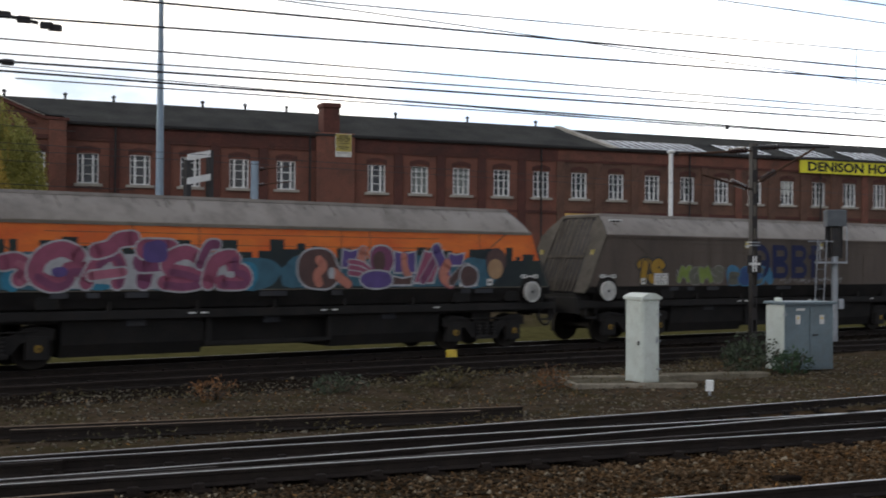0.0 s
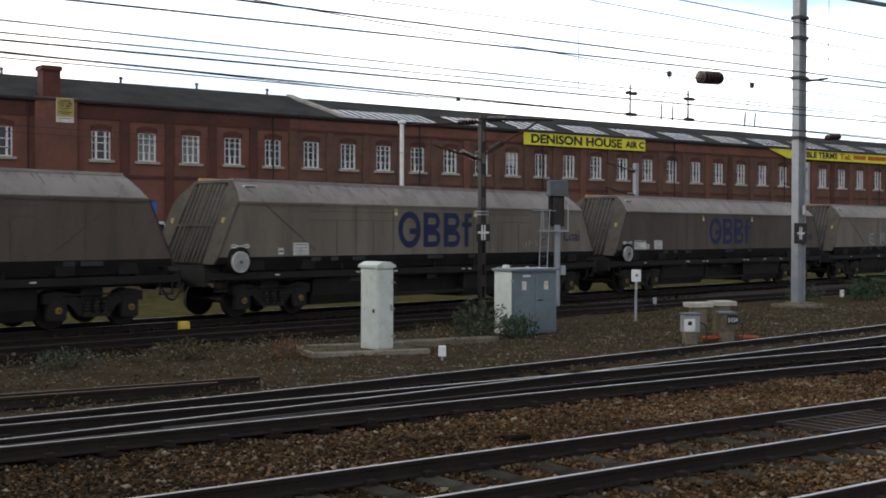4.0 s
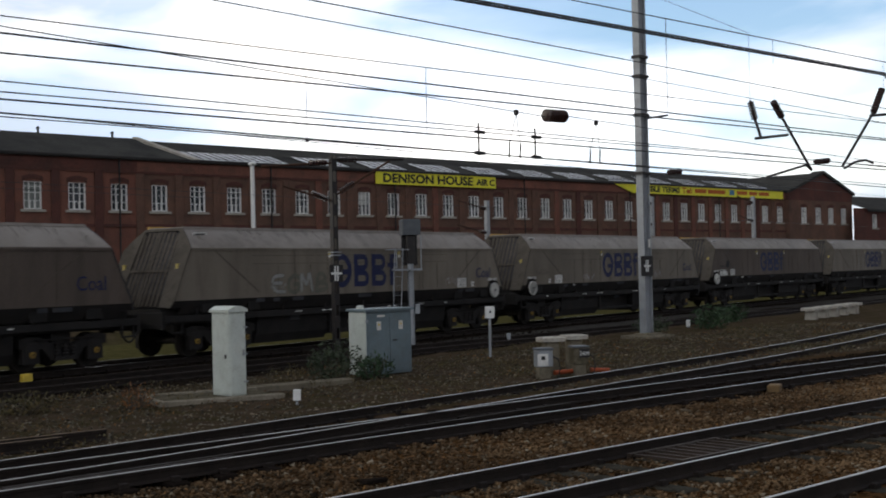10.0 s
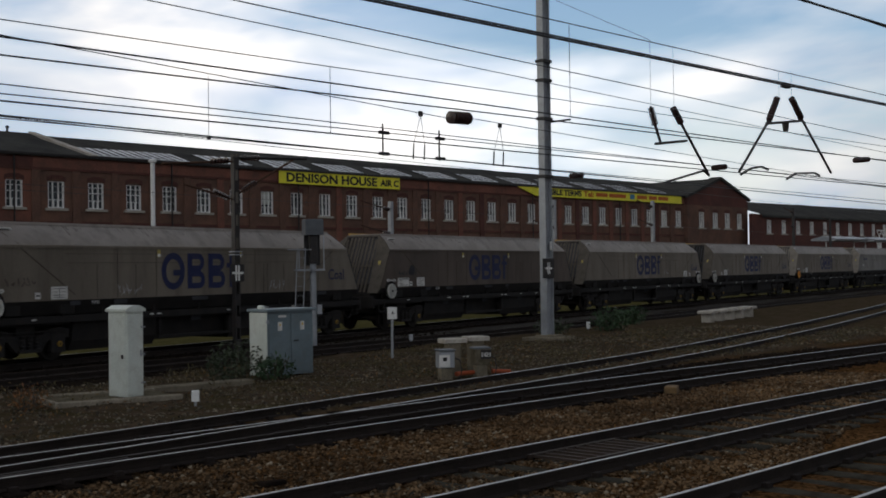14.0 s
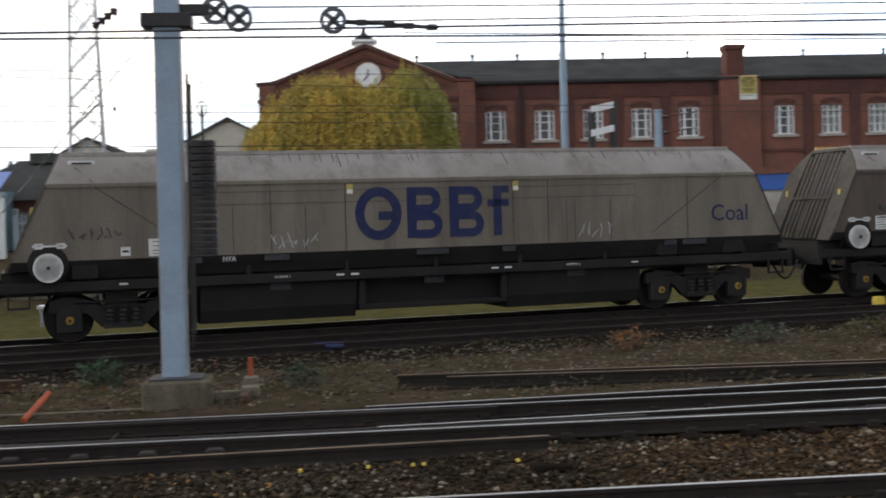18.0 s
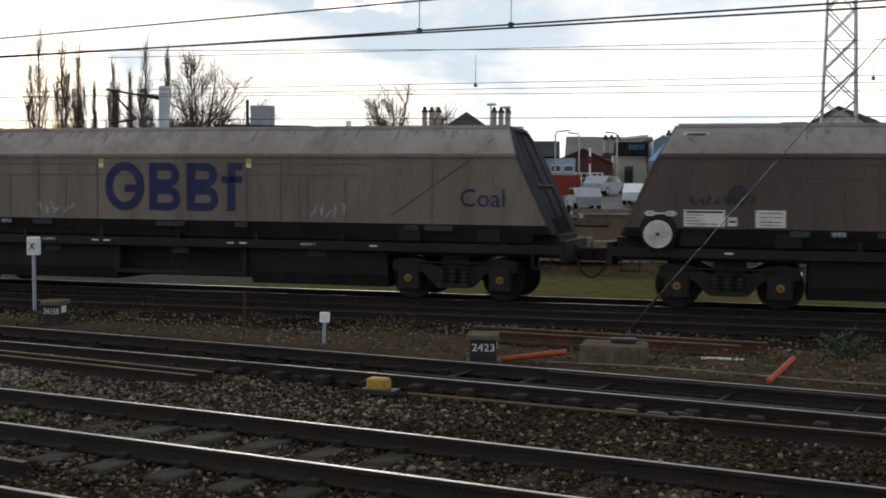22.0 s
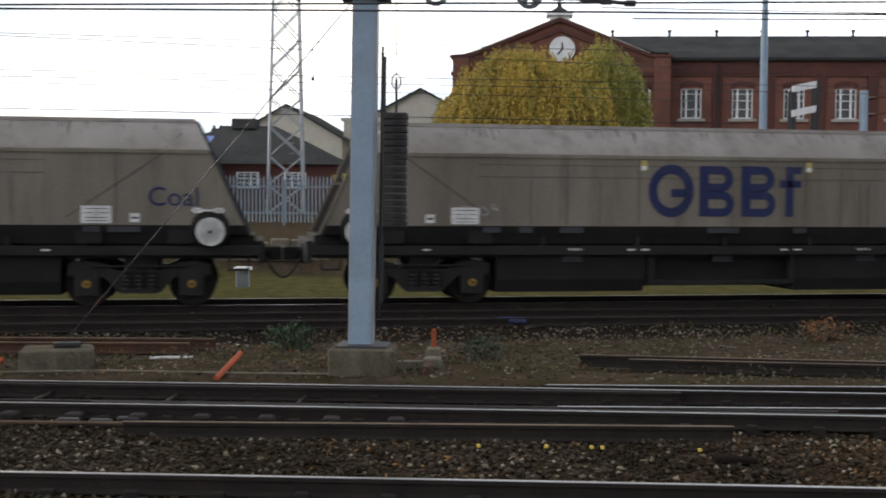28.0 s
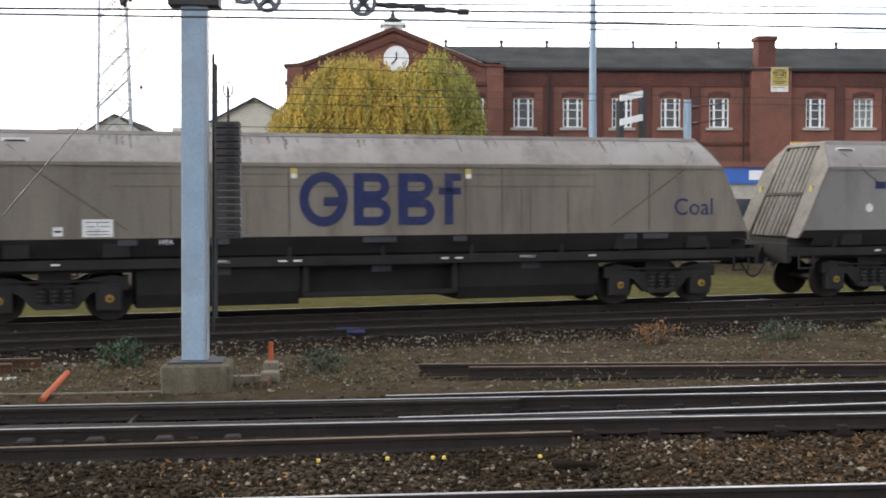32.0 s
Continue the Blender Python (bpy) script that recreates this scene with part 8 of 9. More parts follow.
def build_road_yard():
    """A sloping road with parked cars and low buildings, seen between two wagons."""
    AZ = 21.5
    def X(c, d):
        return (c - 465) * d / 6450
    def Z(c, d):
        return 2.27 + (485 - c) * d / 6450
    def put(name, label, cat, group=""):
        return thing(name, label, cat, pose(0, 0, 0, 0, 0, AZ), group)
    rd = put("approach_road", "worn grey asphalt road climbing between buildings", "road")
    prof = [(70, 0.86), (80, 1.19), (92, 2.12), (125, 3.35), (140, 3.4)]
    v = [(x, d, z) for x in (-16, 8) for d, z in prof] + [(x, d, 0.3) for x in (-16, 8) for d, z in prof]
    part("carriageway", Mesh().add(v, [(k, k + 5, k + 6, k + 1) for k in range(4)] + [(k + 10, k, k + 1, k + 11) for k in range(4)] + [(k + 5, k + 15, k + 16, k + 6) for k in range(4)] + [(0, 10, 15, 5)]), M["asphalt"], rd)
    rw = put("red_container", "red-painted steel container beside the road", "container")
    part("body", Mesh().box(-6.0, X(445, 92), 92, 94.4, 1.9, Z(388, 92), 0.04), M["redbox"], rw)
    for k in range(12):
        part("corrugation", Mesh().box(-5.8 + 0.45 * k, -5.6 + 0.45 * k, 91.96, 92.0, 2.1, 3.5), M["redbox"], rw)
    of = put("roadside_office", "low pale blue office with white windows", "building")
    part("wall", Mesh().box(-8, X(420, 105), 105, 110, 2.0, Z(300, 105)), M["teal_pale"], of)
    part("roof", Mesh().prism([(104.6, Z(293, 105)), (110.4, Z(293, 105)), (107.5, Z(205, 105))], -8.3, X(335, 105)), M["slate"], of)
    for c in (300, 365):
        wd = part("window", Mesh().box(X(c, 105), X(c + 42, 105), 104.96, 105, Z(372, 105), Z(338, 105)), M["pane"], of)
        for z in (338, 372):
            part("window_frame", Mesh().box(X(c - 5, 105), X(c + 47, 105), 104.9, 104.955, Z(z, 105) - 0.05, Z(z, 105) + 0.05), M["frame_w"], wd)
    gh = put("brick_gable_shed", "dark brick shed with a broad brown gable", "shed")
    part("wall", Mesh().prism([(X(335, 115), 2.5), (X(615, 115), 2.5), (X(615, 115), Z(325, 115)), (X(465, 115), Z(255, 115)), (X(335, 115), Z(310, 115))], 115, 124, "y"), M["brick_d"], gh)
    part("roof", Mesh().prism([(X(330, 115), Z(308, 115)), (X(465, 115), Z(248, 115)), (X(620, 115), Z(324, 115)), (X(620, 115), Z(332, 115)), (X(465, 115), Z(258, 115)), (X(330, 115), Z(318, 115))], 114.6, 124.4, "y"), M["slate"], gh)
    bh = put("large_grey_hall", "large hall under a broad grey sheet roof", "building")
    part("wall", Mesh().box(X(380, 140), X(840, 140), 140, 160, 3.0, Z(282, 140)), M["concrete"], bh)
    part("roof", Mesh().prism([(139.5, Z(285, 140)), (160.5, Z(285, 140)), (150, Z(165, 140))], X(370, 140), X(850, 140)), M["hall_roof"], bh)
    wb = put("cream_workshop", "cream workshop with a dark canopy and blue stripes", "building")
    part("wall", Mesh().box(X(620, 120), X(790, 120), 120, 126, 3.0, Z(285, 120)), M["cream"], wb)
    part("canopy", Mesh().box(X(632, 120), X(800, 120), 119.4, 126, Z(283, 120), Z(215, 120)), M["panel_dark"], wb)
    for k in range(6):
        part("stripe", Mesh().box(X(700 + 14 * k, 120), X(708 + 14 * k, 120), 119.34, 119.4, Z(255, 120), Z(228, 120)), M["spray_blue"], wb)
    part("duct", Mesh().rod((X(660, 120), 119.5, Z(200, 120)), (X(800, 120), 119.5, Z(185, 120)), 0.18, n=10), M["cream"], wb)
    part("door", Mesh().box(X(680, 120), X(725, 120), 119.9, 119.98, 3.3, Z(340, 120)), M["pane"], wb)
    tb = put("teal_store", "teal-clad store beside the road", "building")
    part("wall", Mesh().prism([(X(828, 112), 2.6), (X(960, 112), 2.6), (X(960, 112), Z(230, 112)), (X(880, 112), Z(175, 112)), (X(828, 112), Z(205, 112))], 112, 120, "y"), M["teal"], tb)
    for c, e, zt in ((315, 380, 160), (440, 393, 172), (637, 588, 168)):
        sl = put("street_lamp", "grey street lamp with a bent arm", "street lamp", "street lamps by the road")
        part("column", Mesh().path([(X(c, 100), 100, 2.3), (X(c, 100), 100, Z(zt + 12, 100)), (X(c * 0.85 + e * 0.15, 100), 100, Z(zt, 100)), (X(e, 100), 100, Z(zt - 4, 100))], 0.06, 6), M["galv"], sl)
        part("lantern", Mesh().box(X(e, 100) - 0.22, X(e, 100) + 0.22, 99.9, 100.1, Z(zt - 1, 100), Z(zt - 8, 100), 0.02), M["galv"], sl)
    rf = put("white_railing", "white-painted tubular railing beside the road", "railing")
    for k in range(7):
        x = X(400, 108) + (X(565, 108) - X(400, 108)) * k / 6
        part("post", Mesh().rod((x, 108, 2.6), (x, 108, Z(376, 108)), 0.05, n=6), M["frame_w"], rf)
    for c in (378, 405):
        part("rail", Mesh().rod((X(400, 108), 108, Z(c, 108)), (X(565, 108), 108, Z(c, 108)), 0.05, n=6), M["frame_w"], rf)
    bp = put("barrier_pole", "raised red and white barrier pole", "barrier")
    part("pole", Mesh().rod((X(498, 107), 107, 2.6), (X(498, 107), 107, Z(245, 107)), 0.09, n=8), M["frame_w"], bp)
    part("band", Mesh().rod((X(498, 107), 107, Z(330, 107)), (X(498, 107), 107, Z(290, 107)), 0.1, n=8), M["redbox"], bp)
    bo = put("bollard", "black bollard on the road edge", "bollard")
    part("shaft", Mesh().rod((X(680, 95), 95, 2.1), (X(680, 95), 95, Z(455, 95)), 0.1, n=10), M["black"], bo)
    m = pose(0, 0, 0, 0, 0, AZ)
    for c, d, z, rz, lab, paint in ((462, 80, 1.19, 100, "parked silver hatchback on the road", "galv"), (578, 93, 2.17, 62, "parked silver saloon on the road", "galv"), (752, 84, 1.52, 80, "parked white car on the road", "frame_w")):
        p = m @ Vector((X(c, d), d, z))
        build_car("parked_car", lab, p.x, p.y, p.z, AZ + rz, paint)


build_town()
build_yard()
build_road_yard()


# ---- overhead line ----
def wire(y0, m, z, x0, x1, r=0.012, sag=0.0, m2=None):
    """A wire at y0 + m * x; past x = 0 its slope may change to m2."""
    pts = []
    for x in steps([(x0, x1, 6.0)]):
        s = m if x < 0 or m2 is None else m2
        pts.append((x, y0 + s * x, z - sag * (1 - math.cos(2 * math.pi * (x - 3) / 36)) / 2))
    return solo("overhead_wire", Mesh().path(pts, r, 5), M["wire"], "thin dark overhead wire above the tracks", "wire", "overhead wires")


def line(y0, left, right, x0, x1, r):
    """A wire that passes the near mast: (slope, height) on its two sides."""
    pts = []
    for x in steps([(x0, -6, 6.0), (-6, 10, 2.0), (10, x1, 6.0)]):
        s = smooth_step(-5, 8, x)
        pts.append((x, y0 + (left[0] * min(x, 0) + right[0] * max(x, 0)), left[1] + (right[1] - left[1]) * s))
    return solo("overhead_wire", Mesh().path(pts, r, 5), M["wire"], "thin dark overhead wire above the tracks", "wire", "overhead wires")


def strung(p, q, x0, x1, r):
    """A straight wire over the diverging line, through two places given as (x, z)."""
    at = lambda x: (x, 20.0, p[1] + (q[1] - p[1]) * (x - p[0]) / (q[0] - p[0]))
    return solo("overhead_wire", Mesh().path([at(x) for x in steps([(x0, x1, 8.0)])], r, 5), M["wire"], "thin dark overhead wire above the tracks", "wire", "overhead wires")


def dropper(x, y, z0, z1):
    return solo("dropper", Mesh().rod((x, y, z0), (x, y, z1), 0.006, n=4).box(x - 0.03, x + 0.03, y - 0.03, y + 0.03, z0 - 0.05, z0 + 0.02), M["wire"], "hanging dropper wire with a small clamp", "wire", "droppers")


def insulator(a, b, r, n=8, label="ribbed brown porcelain insulator in the overhead line"):
    a, b = Vector(a), Vector(b)
    m = ribbed(a, b, r, n)
    return solo("insulator", m, M["insul"], label, "insulator", "insulators")


def build_wires():
    # lines left of the near mast
    wire(15.6, -0.010, 4.66, -70, 150, 0.014, 0.02, -0.0266)
    wire(15.6, 0.030, 4.56, -70, 150, 0.014, 0.0, 0.055)
    wire(26.0, 0.2225, 5.332, -80, 4, 0.007)
    wire(26.0, 0.4135, 5.076, -58, 4, 0.007)
    wire(26.0, 0.182, 4.65, -80, 150, 0.007)
    wire(26.0, 0.194, 4.51, -80, 20, 0.007)
    wire(50.0, 0.277, 5.25, -90, 10, 0.016)
    wire(50.0, 0.2902, 6.201, -90, 10, 0.012)
    # lines past it
    line(5.65, (-0.03, 4.92), (-0.056, 4.81), -60, 130, 0.013)
    line(8.95, (-0.033, 5.06), (-0.046, 4.99), -60, 150, 0.016)
    line(8.99, (-0.033, 5.12), (-0.046, 5.03), -60, 150, 0.012)
    line(13.5, (-0.053, 6.65), (-0.034, 6.76), -60, 150, 0.011)
    line(13.5, (-0.067, 4.79), (-0.0639, 4.825), -60, 150, 0.012)
    # lines right of it
    wire(5.65, -0.026, 4.98, 2, 130, 0.009)
    wire(13.5, 0.0387, 6.266, 2, 150, 0.011)
    wire(13.5, -0.016, 5.11, 2, 150, 0.013)
    wire(15.6, 0.060, 6.66, -1.8, 150, 0.010)
    wire(15.6, -0.0513, 5.722, -1.8, 150, 0.009)
    strung((11.31, 5.67), (23.69, 5.64), -1.8, 150, 0.013)
    strung((11.31, 5.50), (23.69, 5.55), -1.8, 150, 0.013)
    strung((11.31, 6.54), (22.3, 6.12), 2, 23.4, 0.011)
    strung((24.28, 6.15), (39.11, 5.80), 24.2, 150, 0.011)
    wire(26.0, 0.120, 6.20, 2, 150, 0.011)
    strung((11.30, 5.06), (20.98, 5.03), 2, 150, 0.011)
    for x in (-9.0, -7.5):
        dropper(x, 15.6 - 0.010 * x, 4.66, 6.4)
    dropper(15.8, 20.0, 5.05, 6.37)
    for a, b in (((14.35, 14.86, 5.72), (14.68, 15.21, 4.66)), ((18.52, 12.87, 6.76), (18.99, 13.2, 5.11))):
        solo("dropper", Mesh().rod(a, b, 0.006, n=4), M["wire"], "hanging dropper wire with a small clamp", "wire", "droppers")
    for x in (-20.0, -12.0, -4.0):
        dropper(x, 26 + 0.2 * x, 4.6, 5.25)
    # tensioning gear left of the near mast
    tg = thing("tension_gear", "pulley, turnbuckle and clamps of the wire tensioner", "tensioner", pose(0, 15.6, 0))
    spoked_pulley(tg, 0.24, 0, 4.76, 0.17)
    part("turnbuckle", Mesh().rod((0.40, 0, 4.74), (0.80, 0, 4.72), 0.03, n=6).rod((0.80, 0, 4.72), (1.45, 0, 4.66), 0.025, n=6), M["black"], tg)
    for x, z in ((0.6, 4.73), (0.95, 4.71), (1.2, 4.68), (1.5, 4.66)):
        part("clamp", Mesh().box(x - 0.07, x + 0.07, -0.04, 0.04, z - 0.035, z + 0.035, 0.01), M["black"], tg)
    ug = thing("tension_gear", "turnbuckle and links in the upper overhead wire", "tensioner", pose(0, 15.6, 0))
    part("link", Mesh().rod((1.22, 0, 5.55), (1.30, 0, 5.22), 0.04, n=6), M["black"], ug)
    part("turnbuckle", Mesh().rod((1.28, 0, 5.26), (1.85, 0, 5.17), 0.022, n=6), M["black"], ug)
    for x, z in ((1.45, 5.24), (1.68, 5.20), (1.95, 5.15), (2.05, 5.13)):
        part("clamp", Mesh().box(x - 0.08, x + 0.08, -0.04, 0.04, z - 0.04, z + 0.04, 0.015), M["black"], ug)
    insulator((-2.75, 15.7, 4.72), (-2.45, 15.7, 4.95), 0.06, 4)
    # registration arms and hanging insulators over the diverging line
    Y = 20.0
    insulator((23.4, Y, 6.11), (24.2, Y, 6.14), 0.17, 6)
    for a, b in (((33.04, 7.22), (33.29, 6.69)), ((34.39, 7.34), (34.9, 6.87))):
        insulator((a[0], Y, a[1]), (b[0], Y, b[1]), 0.12, 7)
    insulator((41.85, Y, 8.38), (41.13, Y, 7.48), 0.13, 9)
    insulator((43.03, Y, 8.49), (43.88, Y, 7.78), 0.13, 9)
    insulator((36.95, Y, 5.55), (37.86, Y, 5.64), 0.10, 8)
    insulator((48.83, Y, 6.49), (50.3, Y, 6.62), 0.12, 8)
    insulator((28.64, Y, 4.87), (29.26, Y, 4.93), 0.08, 7)
    rg = thing("registration_arm", "hanging steel registration arm below insulators", "bracket", pose(0, Y, 0))
    for a, b in (((34.9, 6.87), (36.67, 5.27)), ((33.28, 6.11), (35.21, 6.34)), ((33.29, 6.69), (33.6, 6.15))):
        part("tube", Mesh().rod((a[0], 0, a[1]), (b[0], 0, b[1]), 0.045, n=8), M["black"], rg)
    part("steady_arm", Mesh().path([(33.92, 0, 4.95), (34.45, 0, 5.05), (36.3, 0, 5.42), (36.67, 0, 5.27)], 0.04), M["black"], rg)
    vf = thing("v_frame", "splayed pair of steel arms hung from insulators", "bracket", pose(0, Y, 0))
    for a, b in (((41.13, 7.48), (38.8, 5.51)), ((43.88, 7.78), (46.47, 5.86)), ((40.9, 7.36), (43.97, 7.72))):
        part("tube", Mesh().rod((a[0], 0, a[1]), (b[0], 0, b[1]), 0.05, n=8), M["black"], vf)
    part("yoke", Mesh().box(42.3, 42.85, -0.1, 0.1, 8.83, 8.98, 0.03), M["black"], vf)
    part("weight", Mesh().rod((42.5, 0, 7.5), (42.5, 0, 7.2), 0.14, 0.1, 8), M["black"], vf)
    for x0, x1 in ((38.9, 41.0), (42.5, 45.4)):
        part("steady_arm", Mesh().path([(x0, 0, 5.42), (x0 + 0.8, 0, 5.68), (x1 - 0.5, 0, 5.78), (x1, 0, 5.70)], 0.045), M["black"], vf)
    for x, z0, z1 in ((33.04, 7.25, 9.34), (34.45, 7.37, 9.28), (42.0, 8.4, 9.4), (43.05, 8.5, 9.5)):
        dropper(x, Y, z0, z1)
    # paired hangers on both sides of the large insulator
    for x, z in ((22.3, 6.12), (25.43, 6.08)):
        hg = thing("wire_hanger", "forked hanger between two overhead wires", "wire fitting", pose(x, 20.0, 0), "wire hangers")
        part("clamp", Mesh().box(-0.06, 0.06, -0.04, 0.04, z - 0.08, z + 0.05, 0.015), M["black"], hg)
        for dx in (-0.26, 0.14):
            part("hanger_wire", Mesh().rod((0, 0, z - 0.05), (dx, 0, 5.35), 0.008, n=5), M["wire"], hg)
            part("hanger_rod", Mesh().rod((dx, 0, 5.35), (dx - 0.03, 0, 4.97), 0.022, n=6), M["black"], hg)
    # stay wire from the head of the tall mast
    solo("stay_wire", Mesh().rod((33.55, 24.35, 11.5), (33.05, 20.0, 9.35), 0.008, n=5), M["wire"], "thin stay wire from the head of a mast", "wire")
    # small tee brackets on the far wires
    for x in (20.95, 22.98):
        b = thing("wire_spacer", "upright spacer clamped between two wires", "wire fitting", pose(x, 20.0, 0))
        part("rod", Mesh().rod((0, 0, 4.98), (0, 0, 5.75), 0.025, n=6), M["black"], b)
        for z in (5.0, 5.5):
            part("clamp", Mesh().box(-0.12, 0.2, -0.04, 0.04, z, z + 0.08, 0.01), M["black"], b)
    # far masts along the right
    for x, y, h, lab in ((96.5, 45.0, 7.0, "slim dark mast far along the freight line"), (70.0, 42.5, 6.6, "grey mast in front of the works"), (44.3, 42.0, 5.7, "grey mast behind the coal train"), (57.5, 41.5, 6.2, "grey mast behind the coal train"), (120.0, 52.0, 7.0, "slim dark mast far along the freight line")):
        mm = thing("catenary_mast", lab, "mast", pose(x, y, 0))
        part("upright", Mesh().box(-0.10, 0.10, -0.1, 0.1, 0, h), M["galv" if "grey" in lab else "black"], mm)
        for z in (h - 0.4, h - 1.6):
            part("arm", Mesh().rod((-0.1, 0, z), (-2.4, -0.3, z + 0.35), 0.035, n=6), M["rust"], mm)
            part("insulator", Mesh().rod((-0.15, 0, z), (-0.55, 0, z + 0.06), 0.1, 0.07, 8), M["insul"], mm)


build_wires()


# ---- spray paint and scribbles on the wagons ----
def ribbon(m, pts, w, y):
    """A flat round-ended stroke through (x, z) points."""
    pts = [Vector((a, 0, b)) for a, b in pts]
    v, f = [], []
    for k, p in enumerate(pts):
        d = (pts[min(k + 1, len(pts) - 1)] - pts[max(k - 1, 0)]).normalized()
        s = Vector((-d.z, 0, d.x)) * w
        v += [(p.x + s.x, y, p.z + s.z), (p.x - s.x, y, p.z - s.z)]
    f = [(2 * i, 2 * i + 1, 2 * i + 3, 2 * i + 2) for i in range(len(pts) - 1)]
    m.add(v, f)
    for p in (pts[0], pts[-1]):
        m.add([(p.x + w * math.cos(a * math.pi / 5), y, p.z + w * math.sin(a * math.pi / 5)) for a in range(10)], [tuple(range(10))])


def shape(name, pts, y, material, wg):
    """A flat painted patch with the outline pts of (x, z)."""
    n = len(pts)
    cx, cz = sum(p[0] for p in pts) / n, sum(p[1] for p in pts) / n
    v = [(cx, y, cz)] + [(a, y, b) for a, b in pts]
    part(name, Mesh().add(v, [(0, 1 + k, 1 + (k + 1) % n) for k in range(n)]), M[material], wg)


def fat(rnd, cx, cz, rx, rz, square, n=30, grow=0.0, lobes=None):
    """A swollen letter-like outline: a rounded block with bulges and notches."""
    out = []
    for k in range(n):
        a = 2 * math.pi * k / n
        c, s = math.cos(a), math.sin(a)
        r = (abs(c) ** square + abs(s) ** square) ** (-1 / square)
        r *= 1 + sum(h * math.exp(-((math.remainder(a - b, 2 * math.pi)) / w) ** 2) for b, h, w in lobes)
        out.append((cx + (rx * r + grow) * c, cz + (rz * r + grow) * s))
    return out


STROKES = {
    "hook": [[(1.0, 0.78), (0.6, 1.0), (0.12, 0.8), (0.0, 0.45), (0.2, 0.08), (0.7, 0.0), (1.0, 0.22), (0.95, 0.45), (0.55, 0.45)]],
    "comb": [[(1.0, 0.95), (0.35, 0.92), (0.05, 0.7), (0.1, 0.2), (0.4, 0.02), (1.0, 0.0)], [(0.1, 0.5), (0.8, 0.52)]],
    "tee": [[(0.0, 0.9), (0.5, 1.05), (1.05, 0.95)], [(0.55, 0.95), (0.5, 0.0)]],
    "snake": [[(1.0, 0.85), (0.55, 1.0), (0.1, 0.78), (0.4, 0.52), (0.9, 0.38), (0.85, 0.08), (0.4, 0.0), (0.0, 0.15)]],
    "double": [[(0.1, 0.0), (0.1, 1.0), (0.7, 0.92), (0.75, 0.62), (0.2, 0.5)], [(0.2, 0.5), (0.95, 0.42), (0.95, 0.1), (0.1, 0.0)]],
    "ring": [[(0.5, 1.0), (0.1, 0.8), (0.0, 0.4), (0.3, 0.02), (0.75, 0.1), (0.95, 0.5), (0.85, 0.85), (0.5, 1.0)]],
    "zigzag": [[(0.0, 0.0), (0.12, 1.0), (0.5, 0.35), (0.85, 1.05), (1.0, 0.0)]],
    "bolt": [[(0.4, 1.0), (0.5, 0.55), (0.45, 0.0)], [(0.1, 0.95), (0.8, 1.0)]],
}


def curved(pts, n=5):
    """A smooth line through the points."""
    out = []
    for i in range(len(pts) - 1):
        p = [Vector(pts[min(max(k, 0), len(pts) - 1)]) for k in (i - 1, i, i + 1, i + 2)]
        for j in range(n):
            t = j / n
            out.append(tuple(0.5 * (2 * p[1] + (p[2] - p[0]) * t + (2 * p[0] - 5 * p[1] + 4 * p[2] - p[3]) * t * t + (3 * p[1] - p[0] - 3 * p[2] + p[3]) * t ** 3)))
    return out + [tuple(pts[-1])]


def tag(wg, x0, x1, z0, z1, forms, fill, rim, seed, w=0.12, edge=0.045):
    """A row of loose letter-like strokes over a rim of another colour."""
    rnd = random.Random(seed)
    cw = (x1 - x0) / len(forms)
    for k, form in enumerate(forms):
        lean, lift, y = rnd.uniform(-0.12, 0.18), rnd.uniform(-0.04, 0.06), -HALF - 0.012 - 0.0015 * (k % 3)
        for i, stroke in enumerate(STROKES[form]):
            pts = [(x0 + cw * (k + 0.12 + 0.78 * a) + lean * b, z0 + w + (z1 - z0 - 2 * w) * b + lift) for a, b in stroke]
            outlined(wg, pts, w, edge, fill[(k + 2 * i) % len(fill)], rim, y - 0.0006 * i)


def outlined(wg, pts, w, edge, fill, rim, y, shade=None):
    """One swollen stroke with a rim under it and, on some, a second tone along one side."""
    for name, r, dy, mt in (("sprayed_rim", w + edge, 0.0, rim), ("sprayed_letter", w, 0.0004, fill)):
        m = Mesh()
        ribbon(m, curved(pts), r, y - dy)
        part(name, m, M[mt], wg)["kind"] = "stuff"
    if shade:
        m = Mesh()
        ribbon(m, curved([(a + w * 0.3, b - w * 0.35) for a, b in pts[len(pts) // 2 - 1:]]), w * 0.5, y - 0.0008)
        part("sprayed_shading", m, M[shade], wg)["kind"] = "stuff"


def blob(wg, cx, cz, rx, rz, fill, rim, y, seed, edge=0.045, square=2.4):
    rnd = random.Random(seed)
    lobes = [(rnd.uniform(0, 6.28), rnd.uniform(-0.12, 0.16), 0.4) for _ in range(3)]
    if rim:
        shape("sprayed_rim", fat(rnd, cx, cz, rx, rz, square, 30, edge, lobes), y, rim, wg)
    shape("sprayed_letter", fat(rnd, cx, cz, rx, rz, square, 30, 0.0, lobes), y - 0.0004, fill, wg)


def block(wg, x0, x1, z0, z1, slant, fill, rim, y, edge=0.045):
    """A slanting block with a notch-topped outline."""
    for name, g, dy, mt in (("sprayed_rim", edge, 0.0, rim), ("sprayed_letter", 0.0, 0.0004, fill)):
        xm = (x0 + x1) / 2
        shape(name, [(x0 - g - slant, z0 - g), (x1 + g - slant, z0 - g), (x1 + g + slant, z1 + g), (xm, z1 + g - 0.05), (x0 - g + slant, z1 + g)], y - dy, mt, wg)


